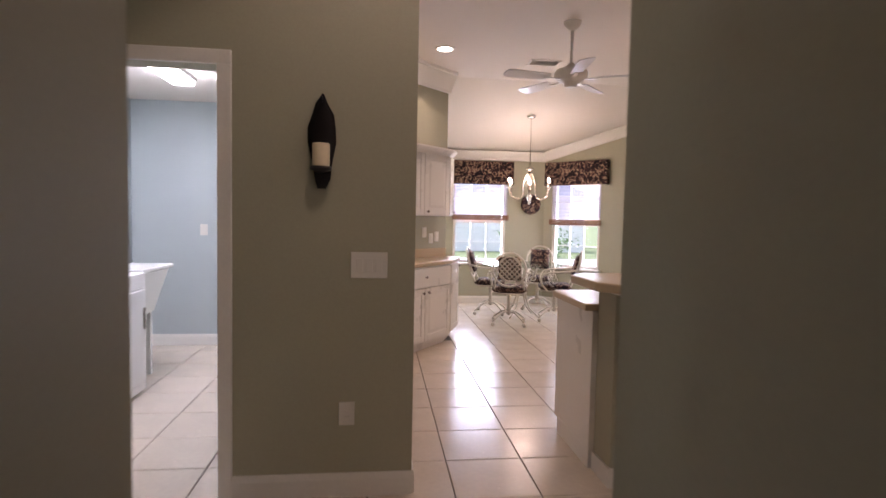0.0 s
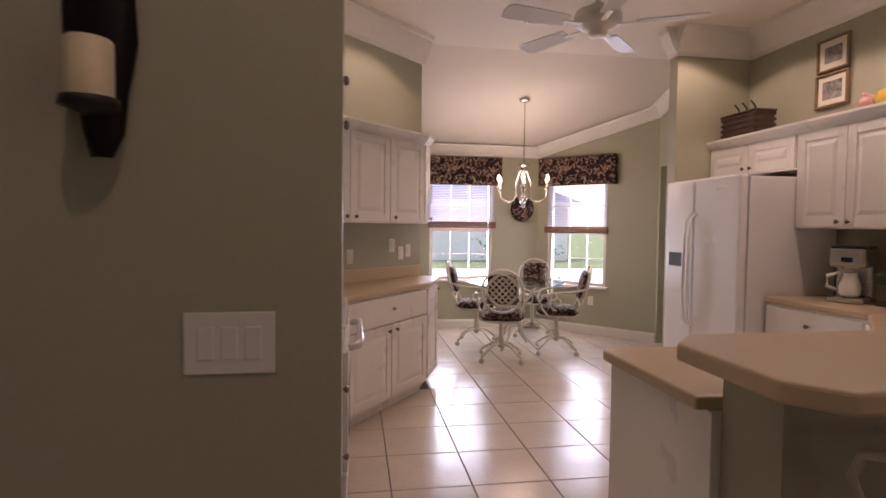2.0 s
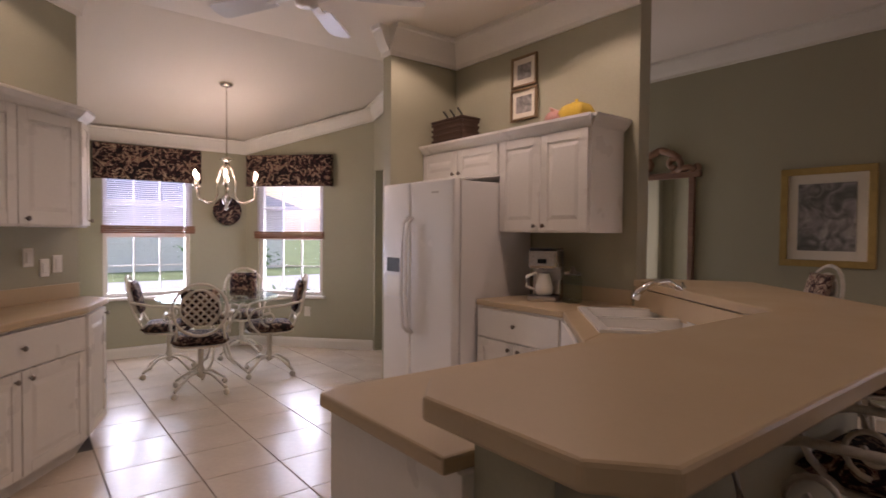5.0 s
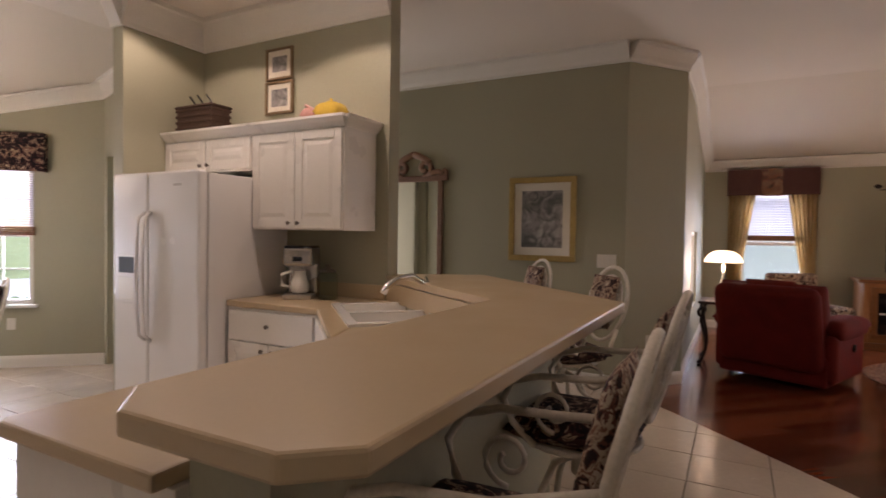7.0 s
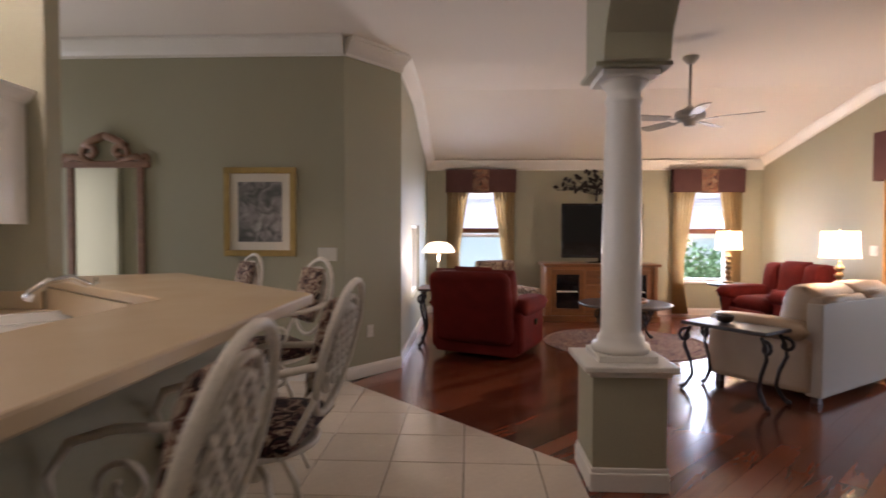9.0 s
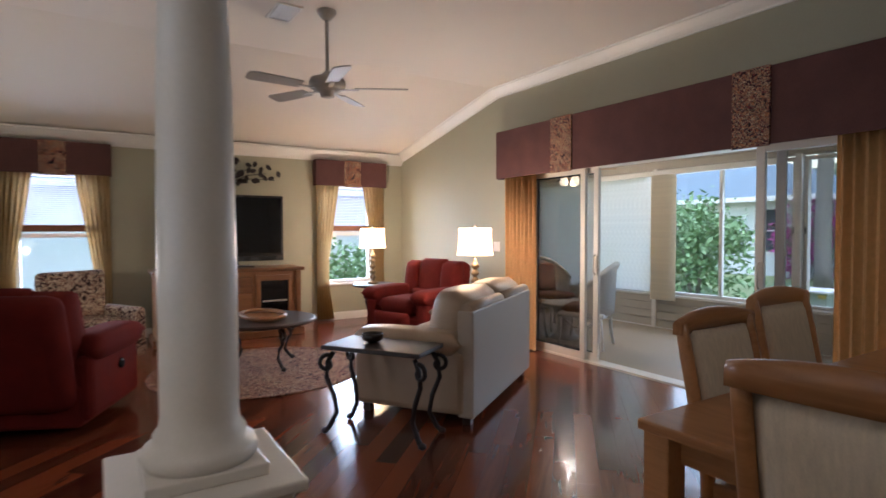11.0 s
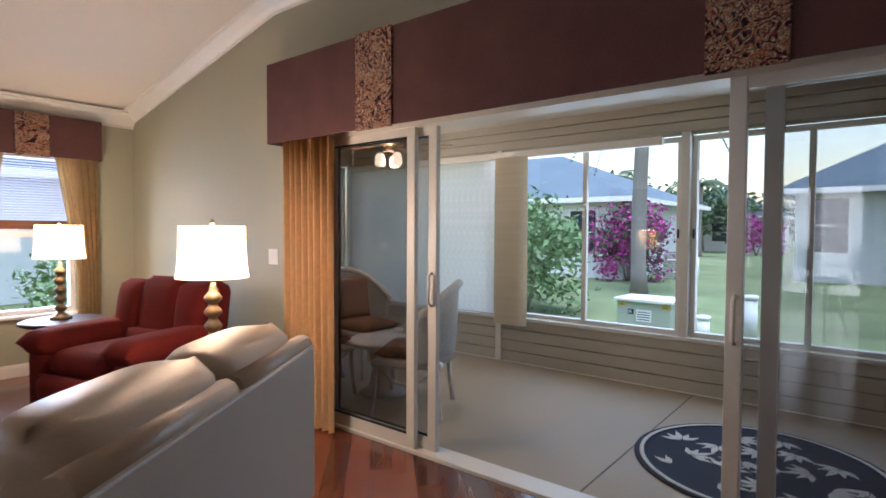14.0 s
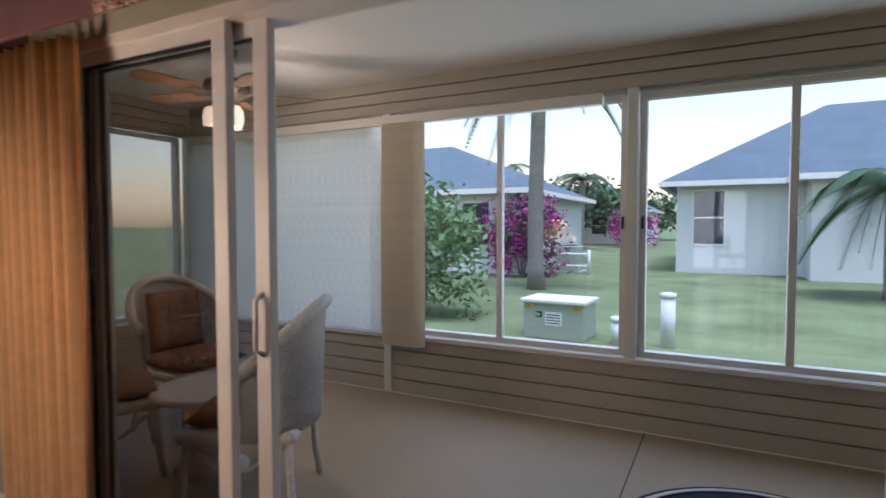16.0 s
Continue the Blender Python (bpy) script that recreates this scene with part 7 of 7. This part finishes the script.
house(pose(-8.0, -29.7, GZ, 0, 0, 0), 13.95, 9.0, 2.85, 2.9, "white stucco house with a grey hip roof across the lawn", ((12.6, 0.84, 0.92, 2.56),))
house(pose(-12.3, -27.3, GZ), 14.8, 8.0, 2.85, 2.6, "white stucco house wing with a grey roof", ((9.0, 1.0, 0.8, 2.3),))
house(pose(10.2, -26, GZ), 11.0, 8.5, 2.6, 2.1, "white house with a grey roof behind the shrubs", ((0.9, 0.9, 0.8, 2.2), (4.5, 1.0, 0.8, 2.2)))
house(pose(10.0, -55, GZ), 9.0, 8.0, 2.7, 2.4, "distant white house across the lawns", ((3, 1.2, 0.8, 2.2),))
house(pose(-6, 26, GZ, 0, 0, 0), 16, 9, 2.7, 2.6, "pale stucco house across the street", ((3, 1.2, 0.8, 2.2), (9, 1.2, 0.8, 2.2)))
house(pose(17.5, -8, GZ), 9, 15, 2.7, 2.6, "neighbouring stucco house beside the living room", ((3, 1.2, 0.8, 2.2),))
palm(8.5, -14.1, 5.3, 0.185, "tall palm with a grey ringed trunk on the lawn", 3, 13, 2.0)
palm(1.55, -15.5, 2.3, 0.16, "feathery palm beside the white house", 5, 15, 1.8)
palm(12.5, -36, 4.4, 0.2, "distant palm tree beyond the lawns", 6, 15, 2.4)
palm(16.5, -33, 4.8, 0.2, "distant palm tree beyond the lawns", 7, 15, 2.4)
shrub(9.1, -9.6, 1.0, 2.15, M_LEAF, "tall bright green shrub close to the lanai", 3800, 1, 0.075)
shrub(10.6, -10.8, 1.2, 2.3, M_LEAF, "tall bright green shrub close to the lanai", 3000, 2, 0.08)
bg = shrub(9.95, -17.3, 1.15, 2.5, M_BOUGAIN, "magenta bougainvillea in bloom", 3000, 3, 0.08, "bougainvillea")
leafy("green_foliage", bg, 2000, lambda r: clumps(r, (0, 0, 1.2), 1.1, 1.1, 12), 0.08, 9, M_LEAFDARK)
shrub(10.2, -41, 1.6, 2.6, M_BOUGAIN, "distant magenta bougainvillea in bloom", 1500, 4, 0.13, "bougainvillea")
for k, (x, y, rx, h) in enumerate(((14.5, -45, 4, 5), (8.0, -62, 5, 5), (20, -40, 4, 5.5), (26, -50, 6, 6))):
    ob = thing("tree", "distant leafy green tree", "tree", pose(x, y, GZ), "distant trees")
    part("trunk", tube([(0, 0, 0), (0.1, 0, h * 0.3), (0.0, 0.1, h * 0.6)], [0.25, 0.18, 0.1], 8), M_BARK, ob)
    leafy("crown", ob, 2200, lambda r: clumps(r, (0, 0, h * 0.6), rx, h * 0.4, 18), 0.28, 20 + k, M_LEAFDARK)
for k, (x, y, rx, h) in enumerate(((1.2, 11.6, 0.7, 0.52), (2.6, 11.4, 0.7, 0.55), (4.2, 11.2, 0.8, 0.55), (5.8, 10.6, 0.8, 0.5), (13.0, -1.2, 0.9, 0.75), (13.4, -3.6, 1.0, 1.25), (0.0, 22.5, 1.2, 1.3), (6.5, 22.0, 1.4, 1.3))):
    shrub(x, y, rx, h, M_LEAF, "rounded green shrub outside the window", 1500, 30 + k, 0.07)
ac = thing("air_conditioner", "grey outdoor air conditioner behind white pipe rails", "air conditioner", pose(9.0, -19.2, GZ))
part("cabinet", box(-0.36, -0.36, 0.05, 0.36, 0.36, 0.85, 0.03), M_UTILITY, ac)
part("pad", box(-0.45, -0.45, 0, 0.45, 0.45, 0.05), M_ROAD, ac, "concrete pad")
part("fan_grille", lathe([(0.30, 0.85), (0.30, 0.865), (0.05, 0.88)], 20), M_BLACK, ac)
for x in (-0.75, 0.45):
    part("rail_post", tube([(x, 0.62, 0), (x, 0.62, 0.75)], 0.045, 8), M_PVC, ac, "white pipe post")
for z in (0.25, 0.62):
    part("rail", tube([(-0.75, 0.62, z), (0.45, 0.62, z)], 0.035, 8), M_PVC, ac, "white pipe rail")
# utility box and pipes on the lawn
ub = thing("transformer_box", "pale green utility transformer box with yellow stickers", "utility box", pose(6.55, -8.95, GZ, 0, 0, 176) @ Matrix.Diagonal((0.82, 0.82, 0.8, 1)))
part("cabinet", box(-0.5, -0.35, 0, 0.5, 0.35, 0.62, 0.02), M_UTILITY, ub)
# lid in the stucco white, paler than the cabinet
part("lid", box(-0.54, -0.40, 0.60, 0.54, 0.40, 0.66, 0.015), M_STUCCO, ub, "pale lid of the utility box")
part("notice", box(-0.12, -0.356, 0.24, 0.16, -0.349, 0.46), M_PVC, ub, "white notice panel")


def words(parent, text, size, m, material):
    cu = bpy.data.curves.new("lettering", "FONT")
    cu.body, cu.size, cu.extrude = text, size, 0.001
    tmp = bpy.data.objects.new("lettering", cu)
    scene.collection.objects.link(tmp)
    me = bpy.data.meshes.new_from_object(tmp.evaluated_get(bpy.context.evaluated_depsgraph_get()))
    bpy.data.objects.remove(tmp)
    me.materials.append(material)
    ob = new("lettering", me)
    ob.parent, ob.matrix_basis = parent, m
    return ob


for x, t_ in ((-0.46, "34K"), (0.34, "33K")):
    st_ = part("sticker", box(x, -0.355, 0.50, x + 0.14, -0.349, 0.58), M_YELLOWTAG, ub, "yellow number sticker")
    words(st_, t_, 0.06, pose(x + 0.01, -0.357, 0.515, 90, 0, 0), M_INK)
st_ = part("sticker", box(-0.28, -0.355, 0.36, -0.17, -0.349, 0.46), M_DARKGLASS, ub, "dark number sticker")
words(st_, "50", 0.07, pose(-0.275, -0.358, 0.385, 90, 0, 0), M_PVC)
for k in range(4):
    part("print_bar", box(-0.10, -0.3585, 0.27 + 0.045 * k, 0.13, -0.3555, 0.285 + 0.045 * k), M_INK, ub)
for x, y, h in ((5.18, -8.85, 0.68), (5.75, -8.75, 0.36)):
    pp = thing("utility_post", "short white capped utility pipe on the lawn", "utility post", pose(x, y, GZ), "utility posts")
    part("pipe", lathe([(0.085, 0), (0.085, h - 0.05)], 18), M_PVC, pp)
    part("cap", lathe([(0.095, h - 0.06), (0.095, h - 0.01), (0.06, h)], 18), M_PVC, pp)

# ---- tiles and planks, last ----
T, G = 0.432, 0.006
tile_bm = box(-T / 2 + G / 2, -T / 2 + G / 2, -0.012, T / 2 - G / 2, T / 2 - G / 2, 0.0, 0.002, 1)
tile_me = mesh_of("tile", tile_bm, M_TILE)


def on_wood(x, y):
    """The plank floor: past the diagonal from the column to the angled wall, and all of the dining and living rooms."""
    return (x - 3.9) - (y - 1.27) > 0 if x > 3.6 else y < 1.27


def region(x, y):
    if x < -0.62:
        return 0.95 < y < 6.1
    if y > 6.1:
        return 0.9 < x < 3.8 or 3.7 < x < 5.6 and y < 6.9
    return -1.6 < y and x < 5.9 and not on_wood(x, y) and not (x > 0.6 and y < 1.3)


def clip(poly, nx, ny, c):
    """The part of a convex or mildly concave plan where nx*x + ny*y <= c."""
    out = []
    for (x0, y0), (x1, y1) in zip(poly, poly[1:] + poly[:1]):
        d0, d1 = nx * x0 + ny * y0 - c, nx * x1 + ny * y1 - c
        if d0 <= 0:
            out.append((x0, y0))
        if d0 * d1 < 0:
            k = d0 / (d0 - d1)
            out.append((x0 + k * (x1 - x0), y0 + k * (y1 - y0)))
    return out


near_tiles, rest = [], bmesh.new()
for i in range(-9, 12):
    for j in range(-19, 9):
        x, y = 1.3 + (i + 0.5) * T, 5.8 + (j + 0.5) * T
        if x > 3.4 and y < 3.6 and abs((x - 3.9) - (y - 1.27)) < 2 * T:
            p = clip([(x - T / 2 + G / 2, y - T / 2 + G / 2), (x + T / 2 - G / 2, y - T / 2 + G / 2), (x + T / 2 - G / 2, y + T / 2 - G / 2), (x - T / 2 + G / 2, y + T / 2 - G / 2)], 1, -1, 2.628)
            p = clip(p, 0, -1, -1.27) if len(p) > 2 else p
            if len(p) > 2:
                piece("tile", mesh_of("tile", moved(prism(p, -0.012, 0.0), pose(-x, -y, 0)), M_TILE), floor_tile, pose(x, y, 0))
            continue
        if not region(x, y):
            continue
        near_tiles.append((x, y))
near_tiles.sort(key=lambda p: abs(p[0] - 1.6) + abs(p[1] - 4.5) * 0.6)
for x, y in near_tiles[:270]:
    piece("tile", tile_me, floor_tile, pose(x, y, 0))
for x, y in near_tiles[270:]:
    add_box(rest, x - T / 2 + G / 2, y - T / 2 + G / 2, -0.012, x + T / 2 - G / 2, y + T / 2 - G / 2, 0.0)
tagged(part("tile_rest", rest, M_TILE, floor_tile), kind="stuff")

# planks at 45 degrees: strips across the wood region, cut by its plan
rng = random.Random(5)
POLY = [(3.9, 1.27), (5.55, 2.93), (6.15, 2.56), (9.93, 2.56), (9.93, -2.9), (0.73, -2.9), (0.73, 1.27)]


R2 = math.sqrt(0.5)
PW = 0.127
plank_rest = bmesh.new()
count = 0
cuts = []
v = -3.4
while v < 9.6:
    u = -6 + rng.random() * 1.2
    while u < 10:
        n = rng.uniform(0.7, 1.5)
        cuts.append((u, v, n))
        u += n
    v += PW
rows_ = []
for u, v, n in cuts:
    p = clip(POLY, -R2, R2, -(u + 0.0006))
    p = clip(p, R2, -R2, u + n - 0.0006) if len(p) > 2 else p
    p = clip(p, -R2, -R2, -(v + 0.0007)) if len(p) > 2 else p
    p = clip(p, R2, R2, v + PW - 0.0007) if len(p) > 2 else p
    if len(p) > 2:
        cx, cy = sum(a for a, _ in p) / len(p), sum(b for _, b in p) / len(p)
        rows_.append((abs(cx - 5.2) + abs(cy), cx, cy, p))
rows_.sort(key=lambda r: r[0])
MI = pose(0, 0, 0, 0, 0, -45)
for k, (_, cx, cy, p) in enumerate(rows_):
    m = pose(cx, cy, 0, 0, 0, -45)
    q = [m.inverted() @ Vector((x, y, 0)) for x, y in p]
    if k < 295:
        bm = prism([(a.x, a.y) for a in q], -0.012, 0.0)
        piece("plank", mesh_of("plank", bm, M_PLANK), floor_wood, m)
    else:
        lo = [plank_rest.verts.new((x, y, -0.012)) for x, y in p]
        hi = [plank_rest.verts.new((x, y, 0.0)) for x, y in p]
        plank_rest.faces.new(hi)
        for i in range(len(p)):
            plank_rest.faces.new((lo[i], lo[(i + 1) % len(p)], hi[(i + 1) % len(p)], hi[i]))
bmesh.ops.recalc_face_normals(plank_rest, faces=plank_rest.faces)
bmesh.ops.transform(plank_rest, matrix=MI.inverted(), verts=plank_rest.verts)
pr = tagged(part("plank_rest", plank_rest, M_PLANK_REST, floor_wood), kind="stuff")
pr.matrix_basis = MI
